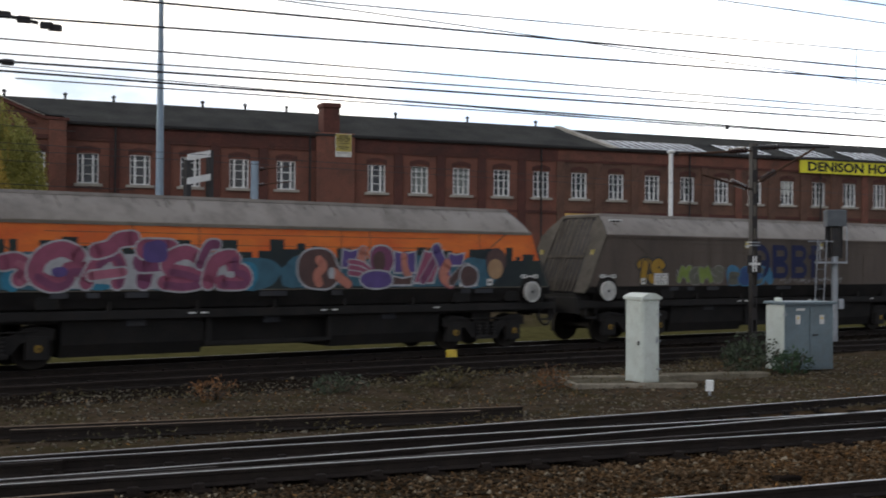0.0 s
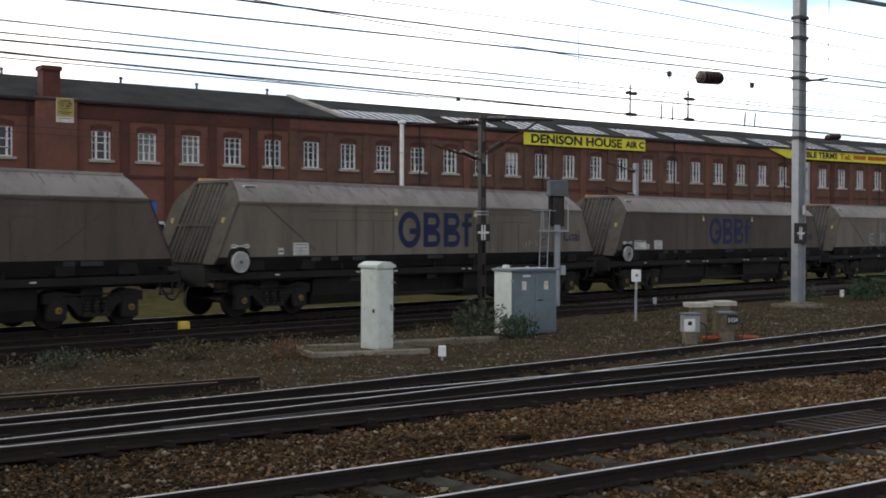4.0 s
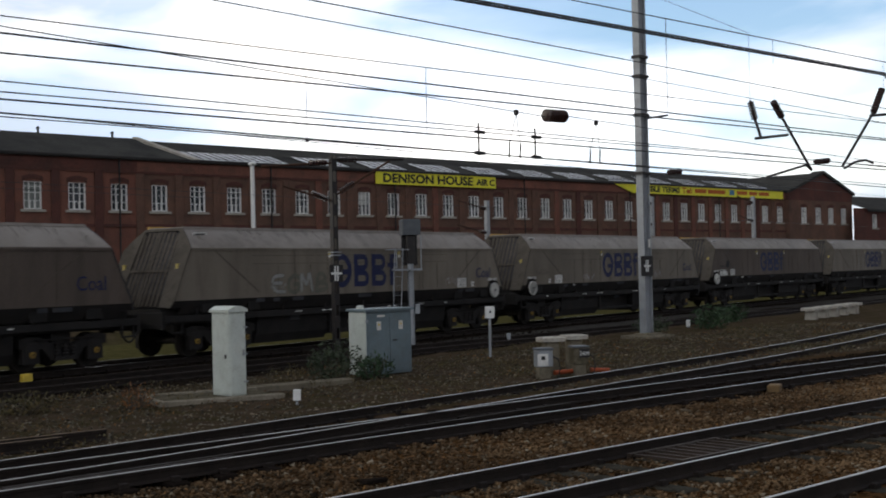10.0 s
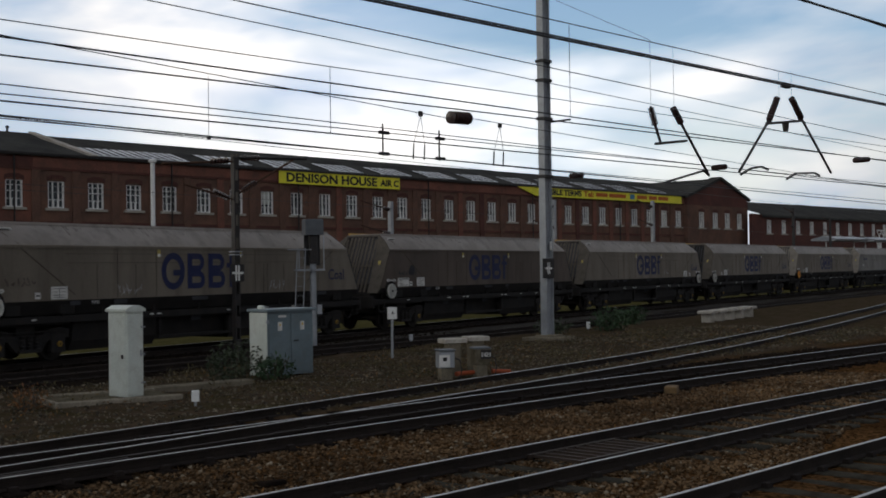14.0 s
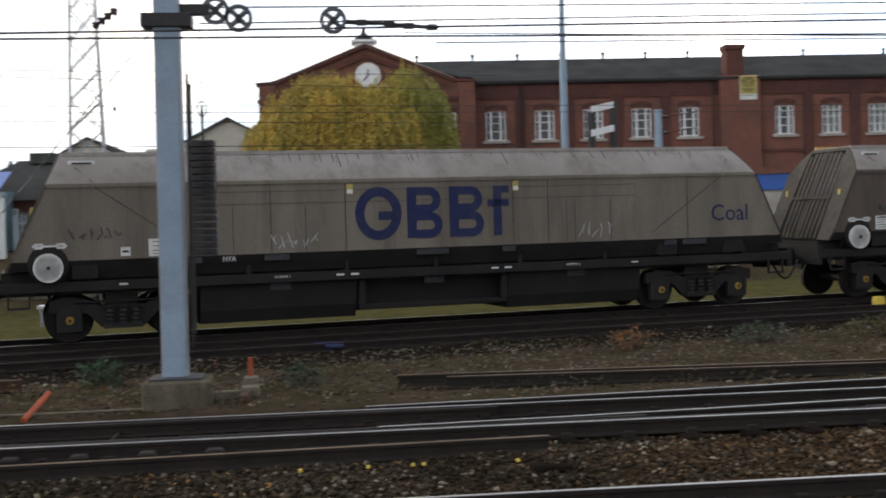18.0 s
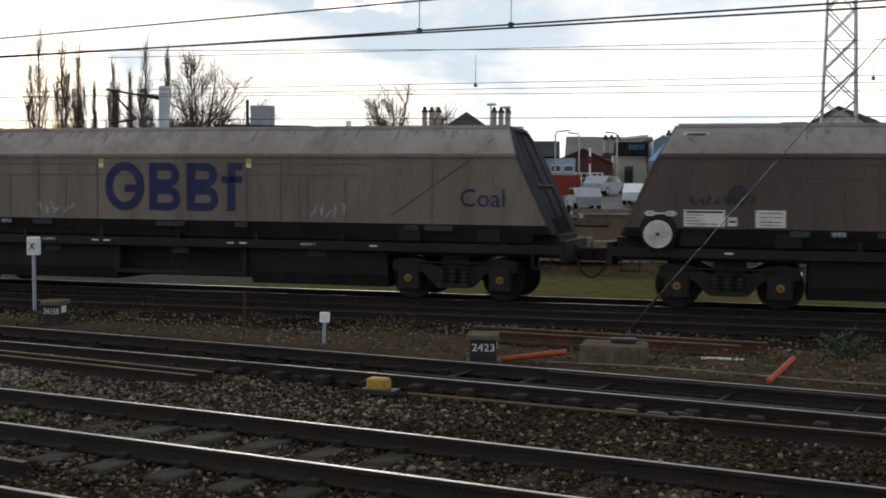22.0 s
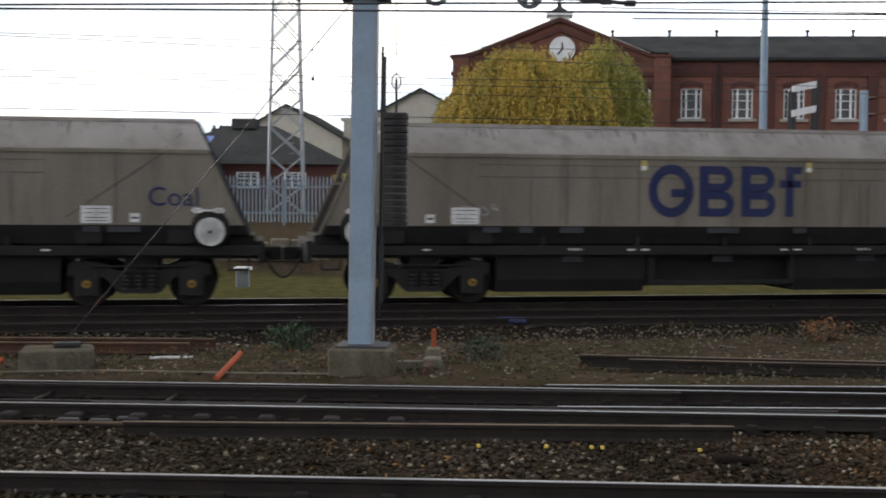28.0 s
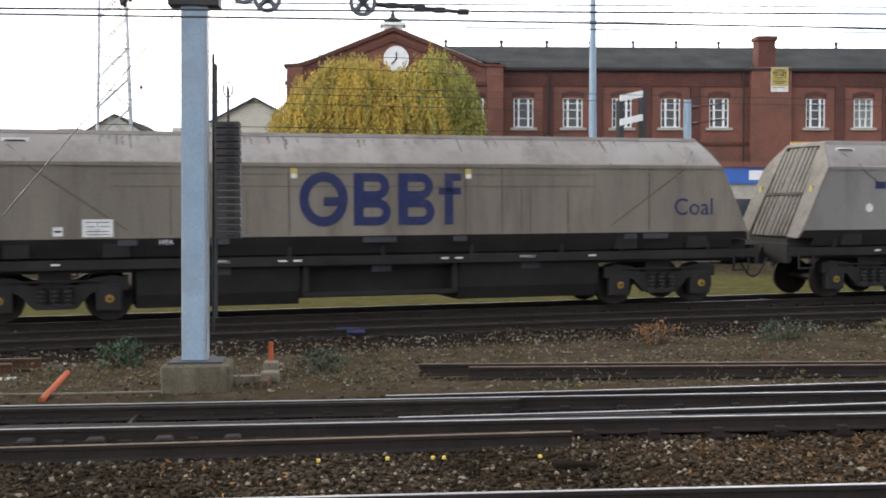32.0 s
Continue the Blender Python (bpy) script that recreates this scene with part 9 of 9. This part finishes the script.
def build_paint():
    w0 = wagons[0]
    y = -HALF - 0.006
    part("sprayed_band", Mesh().add([(-7.75, y, 2.30), (7.95, y, 2.30), (7.70, y, 2.98), (-7.68, y, 2.98)], [(0, 1, 2, 3)]), M["spray_orange"], w0, "orange sprayed band")
    part("sprayed_band", Mesh().add([(-8.2, y, 1.62), (8.25, y, 1.62), (7.95, y, 2.30), (-7.95, y, 2.30)], [(0, 1, 2, 3)]), M["spray_dark"], w0, "dark sprayed ground")
    rnd = random.Random(3)
    x = -8.0
    while x < 7.6:
        w, h = rnd.uniform(0.14, 0.40), rnd.uniform(0.05, 0.42)
        part("sprayed_block", Mesh().box(x, x + w, y - 0.004, y - 0.001, 2.2, 2.32 + h), M["spray_dark"], w0)
        x += w + max(0.0, rnd.uniform(-0.25, 0.25))
    for cx, rx in ((-6.4, 0.6), (-4.9, 1.1), (-2.6, 1.1), (-0.6, 0.6), (0.9, 0.7), (3.4, 1.3), (5.9, 0.6)):
        shape("sprayed_haze", fat(rnd, cx, 1.98, rx, 0.34, 3.0, 24, lobes=[(rnd.uniform(0, 6.28), 0.2, 0.4) for _ in range(3)]), y - 0.0052 + 0.0002 * rx, "spray_teal", w0)
    # the pink piece: swollen overlapping strokes on a pale ground, with blue showing in its gaps
    blob(w0, -3.6, 2.0, 2.5, 0.36, "spray_pale", None, y - 0.006, 3, square=5.0)
    for cx, cz, rx, rz in ((-5.95, 1.85, 0.20, 0.20), (-4.25, 2.02, 0.14, 0.14), (-4.2, 1.70, 0.30, 0.06), (-0.75, 1.95, 0.25, 0.28)):
        blob(w0, cx, cz, rx, rz, "spray_sea", None, y - 0.0065, 5)
    pink = (
        (0.15, "spray_rose", "spray_pink", (-6.12, 2.18), (-5.85, 2.22), (-5.62, 2.05), (-5.8, 1.86)),
        (0.16, "spray_rose", "spray_mauve", (-4.62, 2.34), (-4.95, 2.46), (-5.35, 2.30), (-5.48, 1.95), (-5.15, 1.76), (-4.85, 1.84), (-4.82, 2.04), (-4.45, 2.05)),
        (0.14, "spray_rose", "spray_mauve", (-4.45, 1.78), (-4.22, 2.18), (-3.9, 2.36), (-3.72, 2.12), (-3.78, 1.78)),
        (0.09, "spray_pink", None, (-4.35, 1.92), (-3.65, 2.0)),
        (0.15, "spray_rose", None, (-4.25, 2.42), (-3.95, 2.50), (-3.75, 2.66), (-3.45, 2.70)),
        (0.17, "spray_mauve", None, (-3.12, 2.2), (-3.2, 1.80)),
        (0.21, "spray_mauve", None, (-3.25, 2.20), (-2.68, 2.24)),
        (0.21, "spray_rose", None, (-3.18, 2.48), (-2.62, 2.48)),
        (0.15, "spray_rose", "spray_mauve", (-1.95, 2.30), (-2.25, 2.42), (-2.62, 2.28), (-2.62, 2.05), (-2.15, 1.96), (-1.9, 1.82), (-2.3, 1.74), (-2.75, 1.78)),
        (0.10, "spray_mauve", None, (-1.92, 2.16), (-1.72, 2.56), (-1.52, 2.60)),
        (0.16, "spray_rose", "spray_mauve", (-1.72, 1.78), (-1.55, 2.22), (-1.12, 2.32), (-1.12, 2.08), (-0.86, 1.98), (-0.86, 1.79), (-1.4, 1.78)),
    )
    for k, (w, fill, shade, *pts) in enumerate(pink):
        outlined(w0, pts, w, 0.04, fill, "spray_pale", y - 0.008 - 0.001 * k, shade)
    blob(w0, -2.95, 2.42, 0.28, 0.22, "spray_violet", None, y - 0.0172, 8, square=3.5)
    blob(w0, -5.0, 2.0, 0.16, 0.10, "spray_violet", None, y - 0.0182, 9)
    blob(w0, -1.2, 1.95, 0.12, 0.07, "spray_pale", None, y - 0.0192, 10)
    # the second piece: brown, violet and salmon forms with pale rims
    for cx, rx in ((0.35, 0.25), (3.4, 2.3)):
        blob(w0, cx, 1.9, rx, 0.26, "spray_teal", None, y - 0.006, 12, square=4.0)
    blob(w0, 1.08, 2.08, 0.54, 0.45, "spray_umber", "spray_pale", y - 0.008, 2)
    for k, pts in enumerate((((1.1, 2.28), (1.22, 2.12), (1.05, 1.95), (1.1, 1.75)), ((1.5, 2.0), (1.7, 1.85), (1.9, 1.72)))):
        outlined(w0, pts, 0.11, 0.01, "spray_salmon", "spray_umber", y - 0.010 - 0.001 * k)
    blob(w0, 1.44, 1.98, 0.09, 0.14, "spray_pale", None, y - 0.0135, 4)
    block(w0, 1.75, 2.15, 2.12, 2.52, 0.02, "spray_violet", "spray_pale", y - 0.010)
    outlined(w0, ((2.32, 2.5), (2.26, 2.25), (2.4, 2.05)), 0.12, 0.02, "spray_salmon", "spray_pale", y - 0.012)
    blob(w0, 2.85, 2.30, 0.34, 0.32, "spray_mauve", "spray_pale", y - 0.013, 6)
    blob(w0, 2.78, 2.26, 0.18, 0.24, "spray_umber", None, y - 0.0137, 7)
    for k in range(3):
        outlined(w0, ((1.95, 2.24 - 0.13 * k), (2.25, 2.20 - 0.13 * k), (2.5, 2.06 - 0.12 * k)), 0.055, 0.025, "spray_rose", "spray_pale", y - 0.0145 - 0.0008 * k)
    blob(w0, 2.72, 1.82, 0.44, 0.20, "spray_violet", "spray_pale", y - 0.018, 11)
    block(w0, 3.25, 3.85, 2.00, 2.48, 0.0, "spray_violet", "spray_pale", y - 0.012)
    outlined(w0, ((3.52, 2.38), (3.55, 2.1), (3.7, 1.85)), 0.10, 0.01, "spray_salmon", "spray_violet", y - 0.013)
    block(w0, 3.2, 3.75, 1.70, 1.88, 0.02, "spray_umber", "spray_pale", y - 0.0142)
    block(w0, 4.0, 4.55, 1.75, 2.52, 0.16, "spray_rose", "spray_pale", y - 0.014)
    outlined(w0, ((4.1, 1.80), (4.45, 2.30), (4.55, 2.62)), 0.10, 0.02, "spray_mauve", "spray_pale", y - 0.0152)
    outlined(w0, ((4.5, 2.56), (4.75, 2.1), (4.85, 1.78)), 0.13, 0.035, "spray_violet", "spray_pale", y - 0.0165)
    outlined(w0, ((4.85, 2.2), (4.72, 1.9), (4.95, 1.72)), 0.13, 0.02, "spray_salmon", "spray_mauve", y - 0.0178)
    block(w0, 4.9, 5.35, 2.18, 2.46, 0.03, "spray_violet", "spray_pale", y - 0.0165)
    outlined(w0, ((5.0, 1.76), (5.25, 2.0), (5.5, 2.12)), 0.10, 0.02, "spray_umber", "spray_pale", y - 0.0185)
    blob(w0, 5.55, 1.90, 0.28, 0.24, "spray_umber", "spray_pale", y - 0.0195, 13)
    for cx, cz, r, mt in ((6.45, 2.28, 0.34, "spray_umber"), (6.42, 2.08, 0.26, "spray_tan")):
        part("sprayed_disc", Mesh().turned([(r, -0.002), (r, 0.002)], (cx, y - 0.022 - 0.002 * (r < 0.3), cz), "y", 18), M[mt], w0)
    w1 = wagons[1]
    tag(w1, -6.5, -5.55, 1.60, 2.34, ["tee", "snake"], ["spray_yellow"], "spray_black", 5, 0.115, 0.05)
    tag(w1, -4.85, -2.9, 1.64, 2.16, ["zigzag", "hook", "zigzag", "snake"], ["spray_green", "spray_dull"], "spray_grey", 6, 0.085, 0.015)
    tag(w1, -2.65, -0.7, 1.63, 2.20, ["double", "snake", "comb", "zigzag"], ["spray_blue", "spray_deep", "spray_dull"], "spray_blue", 7, 0.13, 0.03)
    tag(wagons[4], -4.5, -2.0, 1.66, 2.26, ["comb", "hook", "zigzag", "double"], ["spray_grey", "spray_dull"], "spray_dull", 21, 0.05, 0.02)

    def chalk(wg, x0, z, n, seed, s=0.16, mt="spray_pale", ww=0.009):
        rnd = random.Random(seed)
        m = Mesh()
        for k in range(n):
            x = x0 + 0.16 * k
            ribbon(m, [(x + rnd.uniform(-0.08, 0.08), z + rnd.uniform(-s, s)) for _ in range(4)], ww, -HALF - 0.011)
        part("chalk_scribble", m, M[mt], wg, "pale chalked scribble")["kind"] = "stuff"

    chalk(wagons[1], -0.2, 1.74, 20, 11, 0.09)
    chalk(wagons[1], -4.8, 1.95, 11, 12, 0.22)
    chalk(wagons[5], -3.4, 1.85, 6, 1)
    chalk(wagons[5], 3.3, 1.85, 5, 2)
    chalk(wagons[5], -7.2, 2.1, 6, 3, 0.12, "body_dark", 0.02)
    chalk(wagons[4], 4.6, 1.9, 7, 4)
    chalk(wagons[4], -4.5, 1.85, 6, 5, 0.14, "spray_grey")
    chalk(wagons[8], -5.6, 1.9, 5, 6)
    chalk(wagons[7], 2.2, 1.95, 5, 7)
    chalk(wagons[2], 4.3, 1.85, 5, 8)
    chalk(wagons[6], -7.0, 2.15, 8, 9, 0.10, "end", 0.025)
    for wg in (wagons[3], wagons[6]):
        lp = flat("lettered_panel", -6.78, 1.80, 0.78, 0.32, M["white"], wg, label="white panel with unreadable small print")
        for k, w in enumerate((0.7, 0.34, 0.2, 0.26, 0.62)):
            flat("print_bar", -7.13 + w / 2, 1.92 - 0.058 * k, w, 0.035 if k == 0 else 0.014, M["sign_k"], lp, y=-HALF - 0.017)
    part("faded_badge", Mesh().turned([(0.2, -0.002), (0.2, 0.002)], (-6.15, -HALF - 0.01, 2.25), "y", 18), M["end"], wagons[6])
    for k in range(3):
        flat("badge_bar", -6.3 + 0.42 * k, 2.62, 0.28, 0.16, M["blue"], wagons[10], label="small blue badge")
    part("hazard_plate", Mesh().turned([(0.1, -0.002), (0.1, 0.002)], (-6.6, -HALF - 0.012, 2.1), "y", 14), M["white"], wagons[10])
    for wg, n in ((wagons[5], "HYA"), (wagons[6], "HYA"), (wagons[9], "HYA")):
        words("stencil_word", n, 0.13, M["white"], wg, (-4.42, -1.404, 1.48), depth=0.002)
    for wg in wagons[2:10]:
        for x in (-3.4, 2.95):
            words("stencil_word", "HOPPER 1" if x < 0 else "HOPPER 3", 0.075, M["white"], wg, (x, -1.31, 1.10), depth=0.002)


build_paint()


# ---- loose ballast, weeds and shrubs ----
def build_ballast():
    rng = np.random.default_rng(11)
    base = np.array([[1, 0, 0], [-1, 0, 0], [0, 1, 0], [0, -1, 0], [0, 0, 1], [0, 0, -1]], float)
    tri = np.array([[0, 2, 4], [2, 1, 4], [1, 3, 4], [3, 0, 4], [2, 0, 5], [1, 2, 5], [3, 1, 5], [0, 3, 5]])

    def heap(name, label, n, x0, x1, y0, y1, size, material, keep=None):
        x, y = rng.uniform(x0, x1, n), rng.uniform(y0, y1, n)
        if keep is not None:
            ok = keep(x, y)
            x, y = x[ok], y[ok]
        n = len(x)
        z = np.array([hump(a, b) for a, b in zip(x, y)])
        s = size * rng.lognormal(0, 0.3, n)
        j = base[None] * rng.uniform(0.55, 1.15, (n, 6, 1)) + rng.normal(0, 0.16, (n, 6, 3))
        a, t = rng.uniform(0, 6.28, n), rng.uniform(-0.6, 0.6, n)
        j = j * np.stack([s, s * 0.85, s * 0.62], 1)[:, None]
        c, d = np.cos(a)[:, None], np.sin(a)[:, None]
        px, py, pz = j[..., 0], j[..., 1], j[..., 2]
        py, pz = py * np.cos(t)[:, None] - pz * np.sin(t)[:, None], py * np.sin(t)[:, None] + pz * np.cos(t)[:, None]
        co = np.stack([x[:, None] + px * c - py * d, y[:, None] + px * d + py * c, z[:, None] + pz + 0.012], -1).reshape(-1, 3)
        fc = (tri[None] + 6 * np.arange(n)[:, None, None]).reshape(-1)
        me = bpy.data.meshes.new(name)
        me.vertices.add(len(co))
        me.vertices.foreach_set("co", co.reshape(-1).astype(np.float32))
        me.loops.add(len(fc))
        me.loops.foreach_set("vertex_index", fc.astype(np.int32))
        me.polygons.add(len(fc) // 3)
        me.polygons.foreach_set("loop_start", np.arange(0, len(fc), 3, dtype=np.int32))
        me.update(calc_edges=True)
        me.materials.append(material)
        return tagged(new(name, me), label, "ballast", kind="stuff")

    near = lambda x, y: y > 5 + 0.22 * np.maximum(0, np.abs(x - 3) - 4)
    blur = lambda x: x + rng.normal(0, 3.0, len(x))

    def stretch(lo, hi):
        return lambda x, y: near(x, y) & (blur(x) > lo) & (blur(x) <= hi)

    grey = leaf_mat("grey_ballast_stone", (0.150, 0.134, 0.102), (0.064, 0.055, 0.042), 0.95, 0.35, 1.7)
    stone = leaf_mat("ballast_stone", (0.155, 0.100, 0.054), (0.060, 0.040, 0.024), 0.95, 0.35, 1.7)
    brown = leaf_mat("brown_ballast_stone", (0.053, 0.041, 0.028), (0.028, 0.022, 0.015), 0.95, 0.35, 1.9)
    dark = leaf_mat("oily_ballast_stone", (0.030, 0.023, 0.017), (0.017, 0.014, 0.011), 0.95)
    pale = leaf_mat("pale_ballast_stone", (0.26, 0.22, 0.16), (0.15, 0.12, 0.08), 0.95)
    leafy = leaf_mat("fallen_leaf", (0.21, 0.11, 0.035), (0.12, 0.06, 0.022), 0.8, 0.5, 1.6)
    heap("ballast", "rust-stained brown ballast between the running lines", 105000, -17, 27, 5.2, 12.8, 0.029, stone, stretch(6, 99))
    heap("ballast", "dull brown ballast between the running lines", 130000, -17, 27, 5.2, 12.8, 0.028, brown, stretch(-8.5, 6))
    heap("ballast", "grey-brown ballast between the running lines", 105000, -17, 27, 5.2, 12.8, 0.030, grey, stretch(-99, -8.5))
    heap("loose_stones", "pale chipped stones among the brown ballast", 6600, -17, 27, 5.2, 12.7, 0.032, pale, near)
    heap("loose_stones", "pale chipped stones on the weedy soil", 3600, -20, 44, 15.2, 24.0, 0.026, pale)
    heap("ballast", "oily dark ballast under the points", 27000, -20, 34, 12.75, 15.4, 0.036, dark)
    heap("loose_stones", "scattered stones on the weedy soil", 20000, -20, 44, 15.2, 24.0, 0.028, grey)
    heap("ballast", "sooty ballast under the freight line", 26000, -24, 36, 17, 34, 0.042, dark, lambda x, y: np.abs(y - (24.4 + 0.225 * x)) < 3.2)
    # fallen leaves and rusty crumbs on the soil and between the lines
    n = 9000
    x, y = rng.uniform(-18, 42, n), rng.uniform(9.8, 24, n)
    patch = np.array([noise.noise(Vector((a * 0.3, b * 0.5, 21))) for a, b in zip(x, y)])
    ok = (patch > -0.1 + 0.3 * rng.random(n)) & ((y < 12.6) | (y > 15.2)) & ~((y < 12.6) & (x < -2))
    x, y = x[ok], y[ok]
    at = np.stack([x, y, np.array([hump(a, b) for a, b in zip(x, y)]) + 0.035], 1)
    scatter_mesh("fallen_leaves", leaf_quads(at, 0.032, rng), leafy, None, "brown fallen leaves on soil and ballast", "stuff")["category"] = "leaves"


def build_weeds():
    rng = np.random.default_rng(7)
    n = 5200
    x, y = rng.uniform(-22, 44, n), rng.uniform(15.4, 25, n)
    dens = np.array([noise.noise(Vector((a * 0.45, b * 0.45, 5))) for a, b in zip(x, y)])
    ok = (dens > -0.05 + 0.25 * rng.random(n)) & (y < 21.5 + 0.2 * x)
    x, y = x[ok], y[ok]
    pos, blades = [], 14
    for a, b in zip(x, y):
        k = rng.integers(5, blades)
        h = abs(rng.normal(0.10, 0.05))
        pos.append(np.stack([a + rng.normal(0, 0.10, k), b + rng.normal(0, 0.10, k), hump(a, b) + rng.uniform(0.0, h + 0.05, k)], 1))
    scatter_mesh("weeds", leaf_quads(np.concatenate(pos), 0.032, rng, -0.6), M["weed"], None, "dry brown-green weeds in the soil", "stuff")["category"] = "weeds"

    def shrub(label, x, y, r, h, k, mt, size, cat="shrub"):
        t = thing("shrub", label, cat, pose(x, y, -0.15))
        st = Mesh()
        for _ in range(14):
            a, q = rng.uniform(0, 6.28), rng.uniform(0.3, 1.0)
            st.rod((0.1 * math.cos(a), 0.1 * math.sin(a), 0), (r * q * math.cos(a), r * q * math.sin(a), h * rng.uniform(0.5, 1.0)), 0.012, 0.006, 4, False)
        part("stem_cluster", st, M["bark"], t)["kind"] = "stuff"
        u = rng.normal(size=(k, 3))
        u /= np.linalg.norm(u, axis=1, keepdims=True)
        rad = rng.uniform(0.55, 1.0, (k, 1)) * (1 + 0.3 * np.sin(4 * u[:, :1] + 3 * u[:, 1:2]))
        p = u * rad * np.array([r, r * 0.8, h * 0.55]) + np.array([0, 0, h * 0.5])
        p[:, 2] = np.abs(p[:, 2])
        scatter_mesh("foliage", leaf_quads(p, size, rng), M[mt], t, "dense small leaves", "stuff")

    shrub("dark green bramble bush against the cabinet", 17.3, 21.15, 0.66, 0.80, 1000, "bush_grey", 0.055)
    shrub("dark green bramble bush against the cabinet", 17.9, 20.5, 0.45, 0.55, 520, "bush", 0.055)
    shrub("low green weed clump on the soil", -3.2, 18.2, 0.36, 0.46, 330, "bush", 0.05)
    shrub("low green weed clump on the soil", -0.3, 17.6, 0.42, 0.34, 260, "bush_grey", 0.045)
    shrub("low green weed clump on the soil", 34.8, 25.2, 0.7, 0.6, 500, "bush_grey", 0.07)
    shrub("low green weed clump on the soil", 38.6, 25.3, 0.8, 0.8, 700, "bush", 0.075)
    shrub("low green weed clump on the soil", 43.5, 27.5, 0.8, 0.7, 700, "bush", 0.08)
    shrub("reddish dry weed stalks beside the soil bank", 5.3, 20.4, 0.4, 0.4, 260, "dry_stalk", 0.04)
    shrub("reddish dry weed stalks beside the soil bank", 11.6, 19.8, 0.4, 0.45, 260, "dry_stalk", 0.04)
    shrub("grey-green weed clump beside the siding", 7.6, 20.7, 0.6, 0.35, 300, "bush_grey", 0.045)
    shrub("grey-green weed clump beside the siding", 9.9, 20.9, 0.7, 0.35, 420, "weed", 0.05)
    shrub("evergreen hedge behind the yard", *polar(37.0, 50), 1.7, 4.0, 9000, "hedge", 0.085)
    shrub("evergreen hedge behind the yard", *polar(35.2, 52), 1.6, 3.6, 8000, "hedge", 0.085)


build_ballast()
build_weeds()


# ---- movement ----
def along():
    """Places along the train's track, by distance from x = 0."""
    xs = np.linspace(-160, 260, 8401)
    ys = np.array([train_y(x) for x in xs])
    u = np.concatenate([[0], np.cumsum(np.hypot(np.diff(xs), np.diff(ys)))])
    return u - np.interp(0, xs, u), xs, ys


def run(t):
    """How far the train has gone to the left after t seconds."""
    s = t / 16 - 1
    return 87.172 + 83.830 * s - 2.579 * s * s + 1.622 * s ** 3 + 1.792 * s ** 4


def motions():
    u, xs, ys = along()
    for k, wg in enumerate(wagons):
        rows = []
        for i in range(65):
            t = i * 0.5
            c = (k + 0.5) * PITCH - run(t)
            ax, bx = np.interp([c - 6.315, c + 6.315], u, xs)
            ay, by = np.interp([c - 6.315, c + 6.315], u, ys)
            rows.append((t, pose((ax + bx) / 2, (ay + by) / 2, 0, 0, 0, math.degrees(math.atan2(by - ay, bx - ax)))))
        walk(wg, rows)
    # the wheels roll along with the train
    for ws, a in rolling[:44]:
        walk(ws, [(i * 0.1, pose(a, 0, WHEEL_R, 0, -math.degrees(run(i * 0.1) / WHEEL_R), 0)) for i in range(321)])


motions()
